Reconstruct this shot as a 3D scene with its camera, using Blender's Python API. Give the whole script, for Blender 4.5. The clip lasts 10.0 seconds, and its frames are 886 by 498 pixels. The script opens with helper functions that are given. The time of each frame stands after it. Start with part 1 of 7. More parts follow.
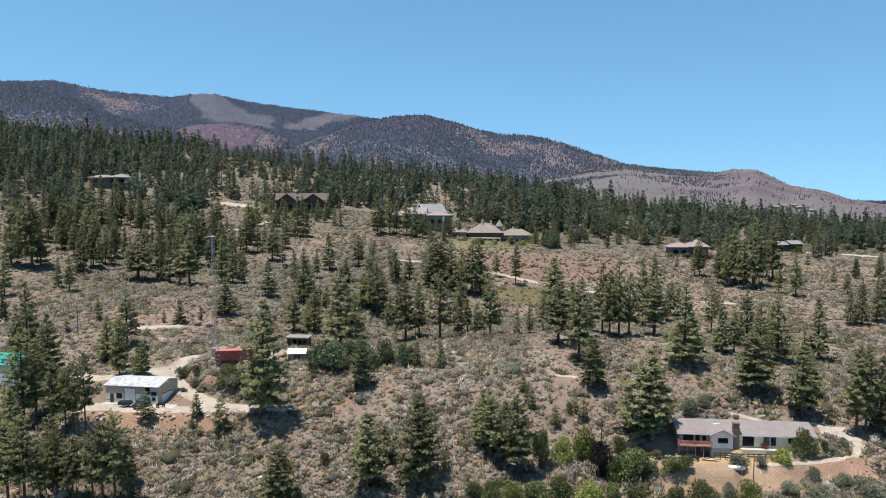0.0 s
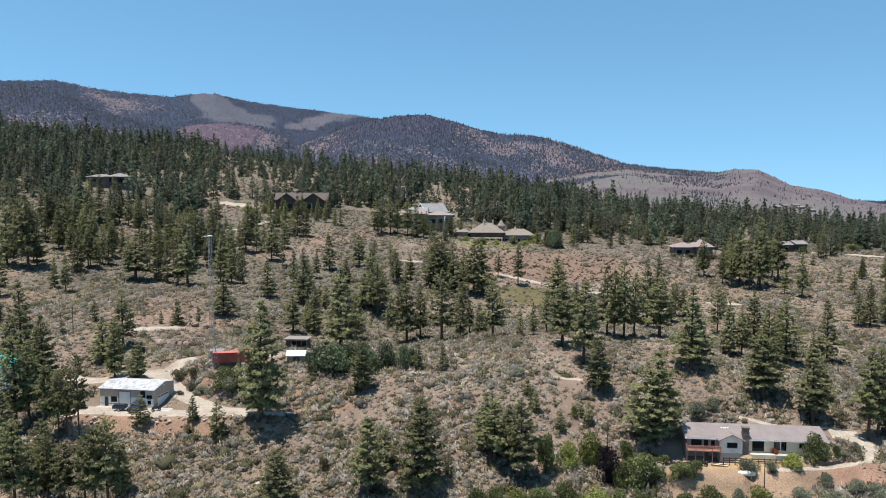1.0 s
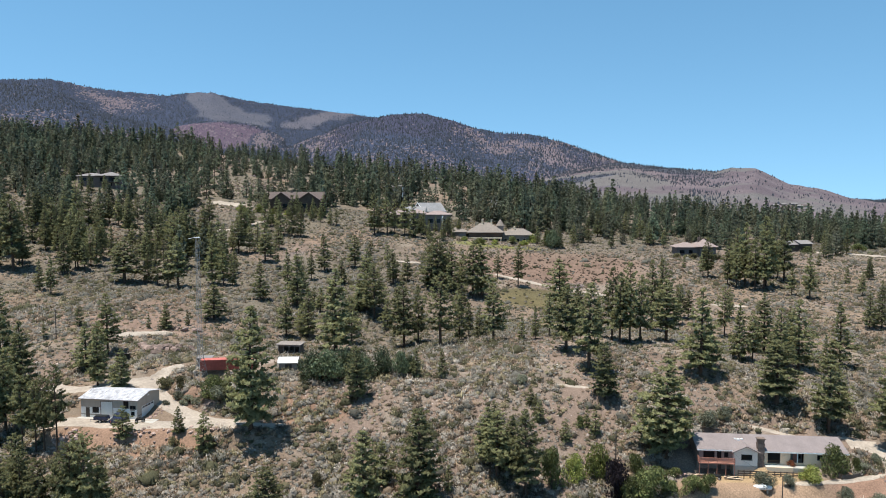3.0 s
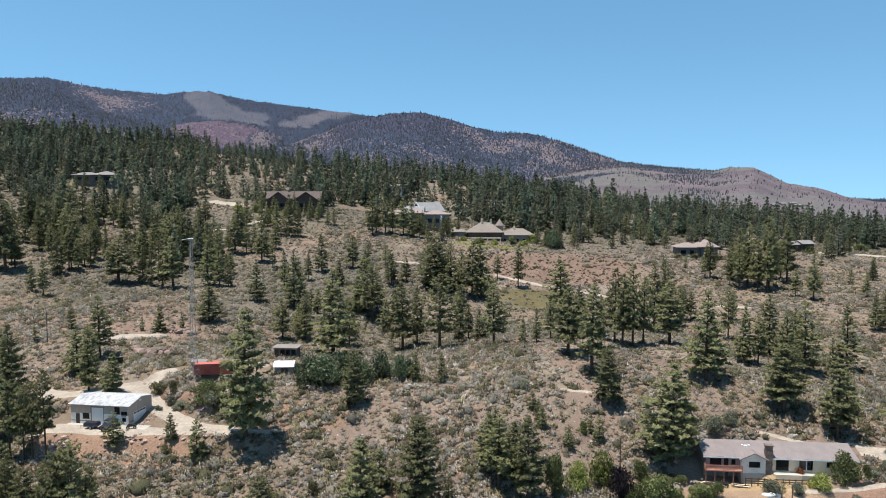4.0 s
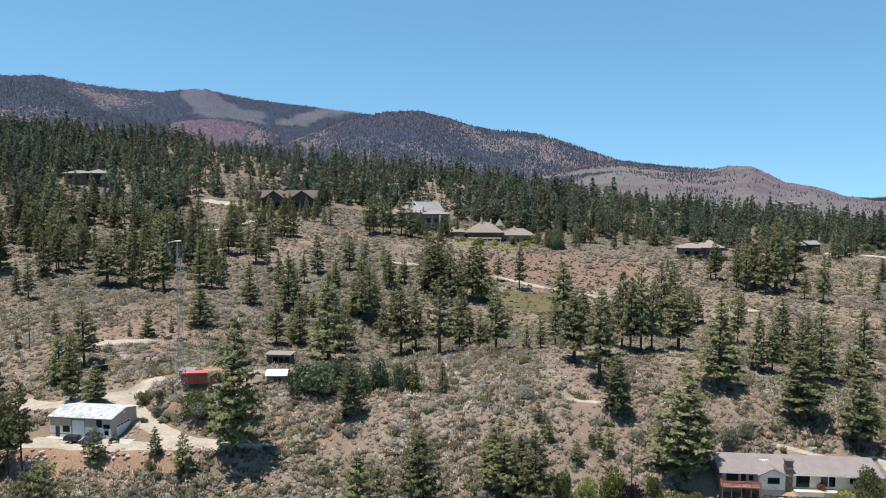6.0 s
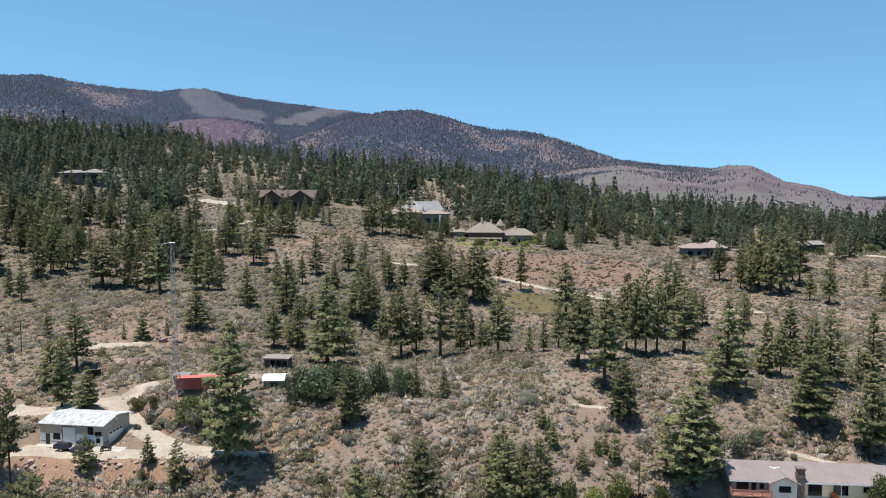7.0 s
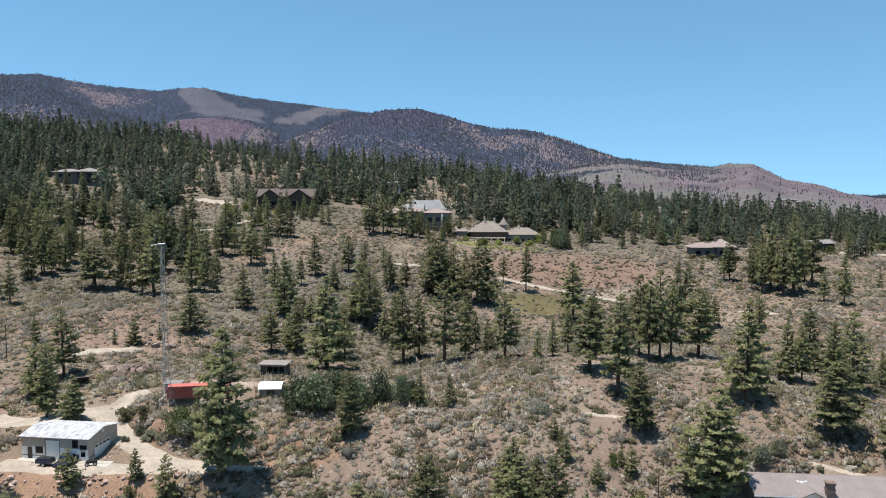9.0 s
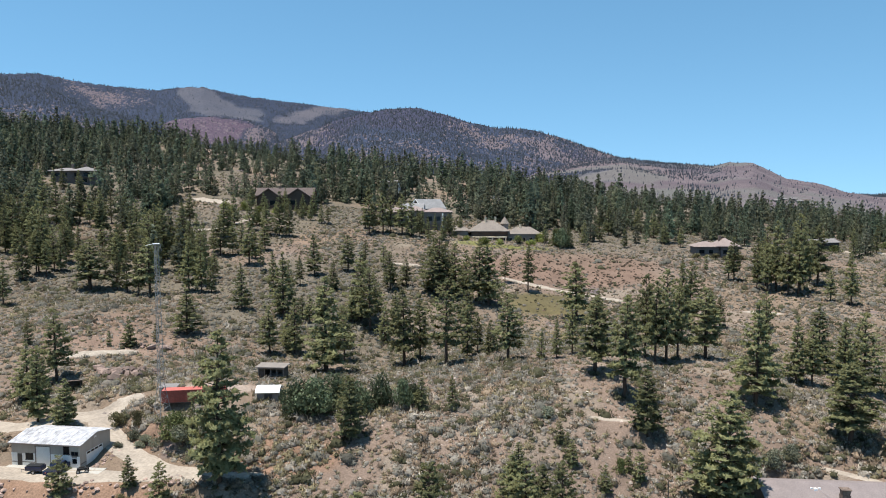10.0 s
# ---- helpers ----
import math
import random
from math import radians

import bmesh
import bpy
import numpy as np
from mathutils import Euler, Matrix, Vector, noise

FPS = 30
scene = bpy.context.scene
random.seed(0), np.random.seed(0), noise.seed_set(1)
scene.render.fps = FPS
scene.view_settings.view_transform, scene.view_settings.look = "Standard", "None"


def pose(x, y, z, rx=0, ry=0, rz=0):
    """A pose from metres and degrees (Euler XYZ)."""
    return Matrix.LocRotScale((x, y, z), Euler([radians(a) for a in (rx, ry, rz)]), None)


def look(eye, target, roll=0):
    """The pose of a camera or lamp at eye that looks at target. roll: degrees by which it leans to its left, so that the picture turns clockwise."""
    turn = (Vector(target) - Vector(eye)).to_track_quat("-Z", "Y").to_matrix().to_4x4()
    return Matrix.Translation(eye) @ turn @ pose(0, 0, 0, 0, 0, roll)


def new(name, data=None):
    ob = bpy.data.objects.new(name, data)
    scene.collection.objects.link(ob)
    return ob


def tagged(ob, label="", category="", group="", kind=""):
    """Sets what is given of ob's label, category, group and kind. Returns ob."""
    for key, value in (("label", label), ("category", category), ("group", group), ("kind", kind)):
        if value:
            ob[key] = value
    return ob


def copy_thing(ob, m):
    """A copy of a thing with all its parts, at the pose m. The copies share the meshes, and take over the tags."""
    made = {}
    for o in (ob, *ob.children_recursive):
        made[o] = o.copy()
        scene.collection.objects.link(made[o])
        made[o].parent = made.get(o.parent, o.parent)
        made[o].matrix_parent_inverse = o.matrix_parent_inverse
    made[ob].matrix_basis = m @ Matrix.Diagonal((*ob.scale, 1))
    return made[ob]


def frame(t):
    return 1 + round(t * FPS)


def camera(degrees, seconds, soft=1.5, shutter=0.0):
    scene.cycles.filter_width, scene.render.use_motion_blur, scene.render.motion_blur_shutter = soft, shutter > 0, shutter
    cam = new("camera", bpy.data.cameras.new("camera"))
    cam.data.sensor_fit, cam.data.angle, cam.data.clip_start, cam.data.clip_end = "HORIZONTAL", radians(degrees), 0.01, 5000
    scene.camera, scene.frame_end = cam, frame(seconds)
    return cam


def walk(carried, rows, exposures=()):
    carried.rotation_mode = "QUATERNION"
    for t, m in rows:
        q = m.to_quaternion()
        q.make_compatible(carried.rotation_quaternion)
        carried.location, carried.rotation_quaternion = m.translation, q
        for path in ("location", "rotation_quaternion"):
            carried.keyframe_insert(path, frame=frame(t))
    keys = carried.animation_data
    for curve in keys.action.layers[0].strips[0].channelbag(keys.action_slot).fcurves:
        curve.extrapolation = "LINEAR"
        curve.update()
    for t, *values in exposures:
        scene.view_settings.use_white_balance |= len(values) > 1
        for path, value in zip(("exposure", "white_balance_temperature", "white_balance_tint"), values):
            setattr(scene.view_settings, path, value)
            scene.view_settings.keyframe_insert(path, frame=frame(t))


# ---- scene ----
# ---------------------------------------------------------------- camera and its flight
cam = camera(65.0, 10.0, 1.0)
FLIGHT = [
    (0, 2.38, 0.41, 54.56, 0.03, -3.93, 0.003),
    (0.5, 2.19, 2.23, 54.41, 0.079, -3.926, 0.006),
    (1, 2.0, 4.08, 54.3, 0.076, -3.927, -0.007),
    (1.5, 1.82, 6.01, 54.33, 0.012, -3.896, 0.015),
    (2, 1.71, 7.83, 54.34, -0.054, -3.919, -0.003),
    (2.5, 1.64, 9.86, 54.35, -0.107, -3.959, 0.024),
    (4, 1.16, 15.73, 54.71, -0.329, -4.088, 0.023),
    (4.5, 1.02, 17.7, 54.79, -0.379, -4.091, 0.009),
    (5, 0.77, 19.71, 55.02, -0.464, -4.16, 0.02),
    (5.5, 0.57, 21.68, 55.05, -0.508, -4.192, -0.015),
    (7, -0.02, 27.54, 55.34, -0.619, -4.269, -0.014),
    (7.5, -0.28, 29.47, 55.33, -0.621, -4.292, 0.026),
    (8, -0.54, 31.38, 55.27, -0.649, -4.311, 0.054),
    (8.5, -0.77, 33.39, 55.23, -0.632, -4.328, 0.068),
    (9, -1.09, 35.36, 55.12, -0.648, -4.342, 0.104),
    (9.5, -1.35, 37.3, 55.02, -0.663, -4.376, 0.131),
    (10, -1.59, 39.14, 54.93, -0.698, -4.4, 0.161),
]
walk(cam, [(t, pose(x, y, z, 90 + pitch, roll, yaw)) for t, x, y, z, yaw, pitch, roll in FLIGHT])

# ---------------------------------------------------------------- light: clear midday sky and sun
SUN = Vector((-0.21, -0.07, 0.975)).normalized()
elevation = math.asin(SUN.z)
world = bpy.data.worlds.new("sky")
scene.world = world
world.use_nodes = True
wn = world.node_tree.nodes
sky = wn.new("ShaderNodeTexSky")
sky.sky_type = "NISHITA"
sky.sun_disc = False
sky.sun_elevation = elevation
sky.sun_rotation = math.atan2(SUN.x, SUN.y)
sky.altitude = 2200
sky.air_density = 1.0
sky.dust_density = 0.0
sky.ozone_density = 1.6
wn["Background"].inputs["Strength"].default_value = 0.135
place = wn.new("ShaderNodeTexCoord")
lift = wn.new("ShaderNodeMapping")  # clear mountain air: the pale band lies below the skyline
lift.inputs["Location"].default_value = (0, 0, 0.15)
lift.inputs["Scale"].default_value = (1, 1, 0.75)
world.node_tree.links.new(place.outputs["Generated"], lift.inputs["Vector"])
world.node_tree.links.new(lift.outputs[0], sky.inputs["Vector"])
hue = wn.new("ShaderNodeHueSaturation")
hue.inputs["Hue"].default_value = 0.481
hue.inputs["Saturation"].default_value = 1.12
world.node_tree.links.new(sky.outputs[0], hue.inputs["Color"])
world.node_tree.links.new(hue.outputs[0], wn["Background"].inputs["Color"])
sun_data = bpy.data.lights.new("sun", "SUN")
sun_data.energy = 4.8
sun_data.angle = radians(0.53)
sun_data.color = (1.0, 0.96, 0.89)
sun = new("sun", sun_data)
sun.matrix_world = look((0, 0, 300), Vector((0, 0, 300)) - SUN)
scene.view_settings.exposure = 0.5

# ---------------------------------------------------------------- materials
def material(name, colour, rough=0.8, metal=0.0, grain=(6.0, 0.25), blotch=(0.6, 0.2), bump=(25.0, 0.2), attribute="",
             spread=0.0, spec=0.3, translucent=0.0, streak=None):
    """A procedural surface: base colour (or a mesh colour layer), grain and blotches of two sizes, bump."""
    m = bpy.data.materials.new(name)
    m.use_nodes = True
    nt = m.node_tree
    n, l = nt.nodes, nt.links
    shader = n["Principled BSDF"]
    shader.inputs["Roughness"].default_value = rough
    shader.inputs["Metallic"].default_value = metal
    shader.inputs["Specular IOR Level"].default_value = spec
    place = n.new("ShaderNodeTexCoord").outputs["Object"]
    if streak:
        mapping = n.new("ShaderNodeMapping")
        mapping.inputs["Scale"].default_value = streak
        l.new(place, mapping.inputs["Vector"])
        place = mapping.outputs[0]
    if attribute:
        layer = n.new("ShaderNodeAttribute")
        layer.attribute_name = attribute
        tone = layer.outputs["Color"]
    else:
        rgb = n.new("ShaderNodeRGB")
        rgb.outputs[0].default_value = (*colour, 1)
        tone = rgb.outputs[0]

    def vary(source, amount, tone):
        span = n.new("ShaderNodeMapRange")
        span.inputs["From Min"].default_value, span.inputs["From Max"].default_value = 0.25, 0.75
        span.inputs["To Min"].default_value, span.inputs["To Max"].default_value = 1 - amount, 1 + amount
        l.new(source, span.inputs["Value"])
        mix = n.new("ShaderNodeVectorMath")
        mix.operation = "SCALE"
        l.new(tone, mix.inputs[0])
        l.new(span.outputs[0], mix.inputs["Scale"])
        return mix.outputs[0]

    for size, amount in (grain, blotch):
        if amount:
            tex = n.new("ShaderNodeTexNoise")
            tex.inputs["Scale"].default_value = size
            tex.inputs["Detail"].default_value = 4
            l.new(place, tex.inputs["Vector"])
            tone = vary(tex.outputs["Fac"], amount, tone)
    if spread:
        info = n.new("ShaderNodeObjectInfo")
        tone = vary(info.outputs["Random"], spread, tone)
        geo = n.new("ShaderNodeNewGeometry")
        tone = vary(geo.outputs["Random Per Island"], spread, tone)
    l.new(tone, shader.inputs["Base Color"])
    if bump[1]:
        tex = n.new("ShaderNodeTexNoise")
        tex.inputs["Scale"].default_value = bump[0]
        tex.inputs["Detail"].default_value = 3
        l.new(place, tex.inputs["Vector"])
        node = n.new("ShaderNodeBump")
        node.inputs["Strength"].default_value = bump[1]
        node.inputs["Distance"].default_value = 0.05
        l.new(tex.outputs["Fac"], node.inputs["Height"])
        l.new(node.outputs[0], shader.inputs["Normal"])
    if translucent:
        leaf = n.new("ShaderNodeBsdfTranslucent")
        l.new(tone, leaf.inputs["Color"])
        both = n.new("ShaderNodeMixShader")
        both.inputs[0].default_value = translucent
        l.new(shader.outputs[0], both.inputs[1])
        l.new(leaf.outputs[0], both.inputs[2])
        l.new(both.outputs[0], n["Material Output"].inputs["Surface"])
    return m


GROUND = material("dry_soil", (0.3, 0.2, 0.14), 0.95, grain=(3.5, 0.38), blotch=(0.16, 0.22), bump=(1.5, 0.6), attribute="tone", spec=0.1)


def speckled(m, layer, colour, size, soft):
    """Lays small bare spots of another colour over a surface, as many as the layer's value asks for."""
    n, l = m.node_tree.nodes, m.node_tree.links
    shader = n["Principled BSDF"]
    under = shader.inputs["Base Color"].links[0].from_socket
    amount = n.new("ShaderNodeAttribute")
    amount.attribute_name = layer
    squeeze = n.new("ShaderNodeMapping")
    squeeze.inputs["Scale"].default_value = (1.0, 0.55, 0.55)
    l.new(n.new("ShaderNodeTexCoord").outputs["Object"], squeeze.inputs["Vector"])
    tex = n.new("ShaderNodeTexNoise")
    tex.inputs["Scale"].default_value = 1.0 / size
    tex.inputs["Detail"].default_value = 2
    l.new(squeeze.outputs[0], tex.inputs["Vector"])
    sum_ = n.new("ShaderNodeMath")
    sum_.operation = "MULTIPLY_ADD"
    sum_.inputs[1].default_value = 0.42
    l.new(amount.outputs["Fac"], sum_.inputs[0])
    l.new(tex.outputs["Fac"], sum_.inputs[2])
    cut = n.new("ShaderNodeMapRange")
    cut.inputs["From Min"].default_value, cut.inputs["From Max"].default_value = 0.74 - soft, 0.74 + soft
    l.new(sum_.outputs[0], cut.inputs["Value"])
    mix = n.new("ShaderNodeMix")
    mix.data_type = "RGBA"
    l.new(cut.outputs[0], mix.inputs["Factor"])
    l.new(under, mix.inputs["A"])
    mix.inputs["B"].default_value = (*colour, 1)
    l.new(mix.outputs["Result"], shader.inputs["Base Color"])


# the mountains' bare spots, with bluish distance haze mixed into their colour
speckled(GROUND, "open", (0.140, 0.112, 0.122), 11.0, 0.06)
GRAVEL = material("pale_gravel", (0.35, 0.295, 0.24), 0.95, grain=(2.0, 0.22), blotch=(0.3, 0.2), bump=(12, 0.3), spec=0.1)
BARK = material("pine_bark", (0.085, 0.06, 0.045), 0.95, grain=(3.0, 0.35), blotch=(0.7, 0.2), bump=(9, 0.6), spec=0.1)
NEEDLES = material("pine_needles", (0.228, 0.226, 0.108), 0.6, grain=(1.2, 0.2), blotch=(0.25, 0.2), bump=(1, 0), spread=0.24, spec=0.2, translucent=0.5)
FOREST = material("forest_needles", (0.045, 0.066, 0.030), 0.75, grain=(0.5, 0.2), blotch=(0.05, 0.2), bump=(1, 0), attribute="tone", spec=0.2, translucent=0.4)
SHRUB = material("sagebrush_leaves", (0.2, 0.2, 0.15), 0.9, grain=(5.0, 0.4), blotch=(0.1, 0.15), bump=(1, 0), attribute="tone", spec=0.1, translucent=0.45)

# ---------------------------------------------------------------- dirt roads: half width and centre line
TRACK_END = [(-41.6, 154.4), (-36.6, 154.9), (-31.1, 155.9)]
HILL_TRACK = [(-91.0, 206.0), (-85.6, 209.5), (-80.8, 212.0), (-77.0, 214.6)]
MEADOW_ROAD = [(24.8, 316.7), (31.8, 313.8), (40.3, 309.6), (52.2, 304.9), (61.4, 301.0), (69.5, 296.6)]
UPPER_TRACK = [(-20.4, 330.6), (-14.5, 329.8), (-7.4, 328.0)]
EAST_TRACK = [(107.0, 281.2), (112.9, 278.7), (118.9, 275.4)]
BRUSH_TRACK = [(28.9, 175.8), (32.8, 175.2), (37.3, 174.4)]
HOUSE_PATH = [(70.1, 167.0), (73.9, 165.5), (77.4, 163.9), (80.8, 162.4)]
RIDGE_ROAD = [(202.5, 384.2), (215.4, 381.9), (227.4, 375.9), (237.9, 373.2)]
WEST_DRIVE = [(-136.0, 436.0), (-129.8, 431.5), (-122.8, 429.4), (-115.2, 424.7)]
SWITCHBACK = [(-119.0, 361.5), (-111.0, 363.5), (-103.5, 367.5), (-100.0, 376.0), (-95.5, 384.5), (-89.0, 391.0)]
PARKING = [(90.4, 160.9), (93.7, 159.9), (96.4, 158.9)]
ACCESS_ROAD = [(-62.0, 181.3), (-64.6, 179.4), (-68.7, 176.3), (-72.0, 174.0), (-76.5, 172.2), (-82.2, 171.2), (-87.5, 172.8), (-92.0, 176.2)]
BRANCH_ROAD = [(-68.5, 175.6), (-65.3, 170.8), (-61.3, 166.3), (-57.2, 162.8), (-53.0, 159.4), (-48.3, 156.0), (-43.5, 154.5), (-40.9, 154.3)]
DRIVEWAY = [(89.5, 163.0), (92.8, 162.4), (95.0, 160.2), (95.9, 156.1), (95.2, 152.3), (92.2, 149.0)]
LOWER_DRIVE = [(92.2, 149.8), (88.6, 148.4), (85.0, 147.5), (79.8, 146.8), (75.0, 146.8), (70.3, 147.1)]
WORKSHOP_YARD = [(-78.5, 155.6), (-72.0, 154.8), (-64.0, 153.9), (-56.0, 153.4), (-50.5, 154.0), (-46.0, 154.6)]
ROADS = [(TRACK_END, 1.3), (HILL_TRACK, 1.9), (MEADOW_ROAD, 1.7), (UPPER_TRACK, 1.4), (EAST_TRACK, 1.3), (BRUSH_TRACK, 1.2), (HOUSE_PATH, 1.2), (RIDGE_ROAD, 2.5), (WEST_DRIVE, 4.8), (PARKING, 3.6), (ACCESS_ROAD, 2.8), (BRANCH_ROAD, 2.5), (DRIVEWAY, 1.7), (LOWER_DRIVE, 0.9), (WORKSHOP_YARD, 2.6), (SWITCHBACK, 1.6)]

# ---------------------------------------------------------------- the lie of the land
EYE = 54.6


def lattice(x, y, seed):
    """Smooth noise between 0 and 1 on a unit lattice."""
    xi, yi = np.floor(x), np.floor(y)
    fx, fy = x - xi, y - yi
    fx, fy = fx * fx * (3 - 2 * fx), fy * fy * (3 - 2 * fy)

    def corner(a, b):
        v = np.sin(a * 127.1 + b * 311.7 + seed * 74.7) * 43758.5453
        return v - np.floor(v)

    low = corner(xi, yi) * (1 - fx) + corner(xi + 1, yi) * fx
    high = corner(xi, yi + 1) * (1 - fx) + corner(xi + 1, yi + 1) * fx
    return low * (1 - fy) + high * fy


def fractal(x, y, size, seed, octaves=4):
    total, weight, gain = 0.0, 0.0, 1.0
    for k in range(octaves):
        total = total + gain * lattice(x / size * 2**k, y / size * 2**k, seed + k)
        weight += gain
        gain *= 0.5
    return total / weight


def smooth(a, b, v):
    t = np.clip((v - a) / (b - a), 0, 1)
    return t * t * (3 - 2 * t)


KNOLLS = [(-52, 172, 10.8), (4, 144, -7.3), (-18, 170, 5.5), (-14, 240, -5.3), (81, 173, 6.2), (-80, 130, -0.9), (-2, 398, 1.7),
          (68, 250, -4.8), (20, 245, -0.9), (131, 600, -3.3), (-240, 620, 2.4), (-83, 415, 2.7), (-101, 281, -3.4), (147, 240, 2.8),
          (39, 310, -3.0), (-372, 600, -3.8)]
# lower swells and hollows of the slope
SWELLS = [(-104, 159, -1.0), (-104, 184, 0.3), (-104, 209, 3.3), (-104, 234, 2.7), (-104, 259, 0.9), (-104, 334, -0.0), (-78, 134, 0.4), (-78, 159, 0.1), (-78, 184, -0.8), (-78, 209, -0.3), (-78, 234, 0.4), (-78, 259, 1.3), (-52, 134, 0.5), (-52, 159, 0.8), (-52, 184, 0.4), (-52, 209, -0.9), (-52, 234, -0.3), (-52, 259, 1.4), (-52, 334, 0.1), (-26, 134, -3.2), (-26, 159, -1.7), (-26, 184, -0.6), (-26, 209, -0.4), (-26, 234, -0.1), (-26, 259, 0.5), (-26, 334, -0.1), (0, 134, 4.2), (0, 159, 5.5), (0, 184, 3.2)]
SWELLS_B = [(0, 334, -0.1), (26, 159, 3.0), (26, 184, 3.3), (26, 209, 4.6), (26, 234, 2.1), (26, 259, 0.5), (26, 309, 2.3), (26, 334, -0.0), (52, 134, -1.0), (52, 159, -2.8), (52, 184, 3.2), (52, 234, 3.1), (52, 259, 0.9), (52, 334, -0.2), (78, 134, 1.6), (78, 159, -1.9), (78, 184, 2.5), (78, 209, 2.8), (78, 234, 0.4), (78, 259, -0.5), (78, 334, 0.1), (104, 134, 0.8), (104, 159, -1.1), (104, 184, 1.0), (104, 309, -0.2), (104, 334, -0.0), (130, 209, -0.3), (130, 234, 0.5)]
# levelled pads: centre, half sizes, turn, height, width of the bank
PADS = [(-66.5, 160.5, 11.5, 8.5, -4, 8.05, 4.0), (73.5, 155.5, 13.0, 6.0, -6, -0.35, 4.0),
        (56.0, 149.5, 8.0, 4.2, -6, -2.3, 3.0), (-103.5, 168, 8, 6, -2, 9.6, 4.0), (-49.6, 176.0, 8.0, 2.5, 8, 14.2, 3.0), (-54.3, 171.0, 3.6, 2.3, 15, 12.2, 3.0)]


def graded(line, half):
    """A road's centre line in short steps, with its gentle height profile."""
    path = []
    for (a, b), (c, d) in zip(line[:-1], line[1:]):
        count = max(2, int(math.hypot(c - a, d - b) / 1.5))
        path += [(a + (c - a) * k / count, b + (d - b) * k / count) for k in range(count)]
    path = np.array(path + [line[-1]], float)
    z = hill(path[:, 0], path[:, 1], False)
    width = 7
    padded = np.concatenate([np.full(width, z[0]), z, np.full(width, z[-1])])
    z = np.convolve(padded, np.ones(2 * width + 1) / (2 * width + 1), "valid")
    return path, z, half


def hill(x, y, cut=True):
    """The slope in front: a tilted sheet with knolls and hollows, levelled for buildings and cut for roads."""
    x, y = np.clip(x, -430, 430), np.clip(y, 60, 640)
    u, v = x / 200, (y - 250) / 200
    z = 12.65 - 8.1 * u + 33.87 * v + 6.45 * u * u - 4.29 * u * v - 1.57 * v * v - 4.01 * u * u * v - 2.2 * u * v * v - 0.12 * v**3
    for a, b, h in KNOLLS:
        z = z + h * np.exp(-((x - a) ** 2 + (y - b) ** 2) / (2 * 32.0**2))
    for a, b, h in SWELLS + SWELLS_B:
        z = z + h * np.exp(-((x - a) ** 2 + (y - b) ** 2) / (2 * 24.0**2))
    for a, b, hx, hy, turn, level, bank in PADS:
        c, s = math.cos(radians(turn)), math.sin(radians(turn))
        dx, dy = (x - a) * c + (y - b) * s, -(x - a) * s + (y - b) * c
        out = np.hypot(np.maximum(np.abs(dx) - hx, 0), np.maximum(np.abs(dy) - hy, 0))
        k = 1 - smooth(0, bank, out)
        z = z * (1 - k) + level * k
    if cut:
        for path, level, half in GRADES:
            near = (x > path[:, 0].min() - 9) & (x < path[:, 0].max() + 9) & (y > path[:, 1].min() - 9) & (y < path[:, 1].max() + 9)
            if not near.any():
                continue
            px, py = x[near], y[near]
            gap = np.hypot(px[:, None] - path[None, :, 0], py[:, None] - path[None, :, 1])
            pull = np.exp(-((gap - gap.min(1, keepdims=True)) / 1.5))
            height = (pull * level[None]).sum(1) / pull.sum(1)
            k = 1 - smooth(half, half + 3.5, gap.min(1))
            z[near] = z[near] * (1 - k) + height * k
    return z


GRADES = [graded(line, half) for line, half in ROADS if min(p[1] for p in line) < 200]


def roughness(x, y):
    k = np.ones(np.shape(x))
    for a, b, hx, hy, turn, level, bank in PADS:
        out = np.hypot(np.maximum(np.abs(x - a) - hx, 0), np.maximum(np.abs(y - b) - hy, 0))
        k = k * smooth(0, bank, out)
    for path, level, half in GRADES:
        near = (x > path[:, 0].min() - 9) & (x < path[:, 0].max() + 9) & (y > path[:, 1].min() - 9) & (y < path[:, 1].max() + 9)
        if near.any():
            gap = np.hypot(x[near][:, None] - path[None, :, 0], y[near][:, None] - path[None, :, 1]).min(1)
            k[near] = k[near] * smooth(half, half + 3, gap)
    return (0.9 * (fractal(x, y, 14.0, 3, 3) - 0.5) + 0.35 * (fractal(x, y, 2.6, 9, 2) - 0.5)) * k


FAR_RIDGE = ([-1.0, -0.677, -0.629, -0.549, -0.509, -0.469, -0.389, -0.353, -0.322, -0.285, -0.229, -0.173, -0.116, -0.068, 0.093, 0.3],
             [0.17, 0.172, 0.171, 0.171, 0.163, 0.156, 0.148, 0.152, 0.153, 0.143, 0.135, 0.128, 0.121, 0.113, 0.062, -0.05])
RED_HILL = ([-0.46, -0.405, -0.385, -0.36, -0.31, -0.27, -0.245, -0.222, -0.17], [-0.05, 0.083, 0.101, 0.1085, 0.112, 0.1085, 0.101, 0.087, -0.05])
MID_HILL = ([-0.42, -0.295, -0.23, -0.181, -0.149, -0.1, -0.068, -0.02, 0.012, 0.053, 0.093, 0.125, 0.174, 0.214, 0.255, 0.336, 0.417],
            [-0.03, 0.058, 0.072, 0.089, 0.103, 0.116, 0.122, 0.123, 0.114, 0.101, 0.095, 0.094, 0.083, 0.068, 0.054, 0.036, -0.03])
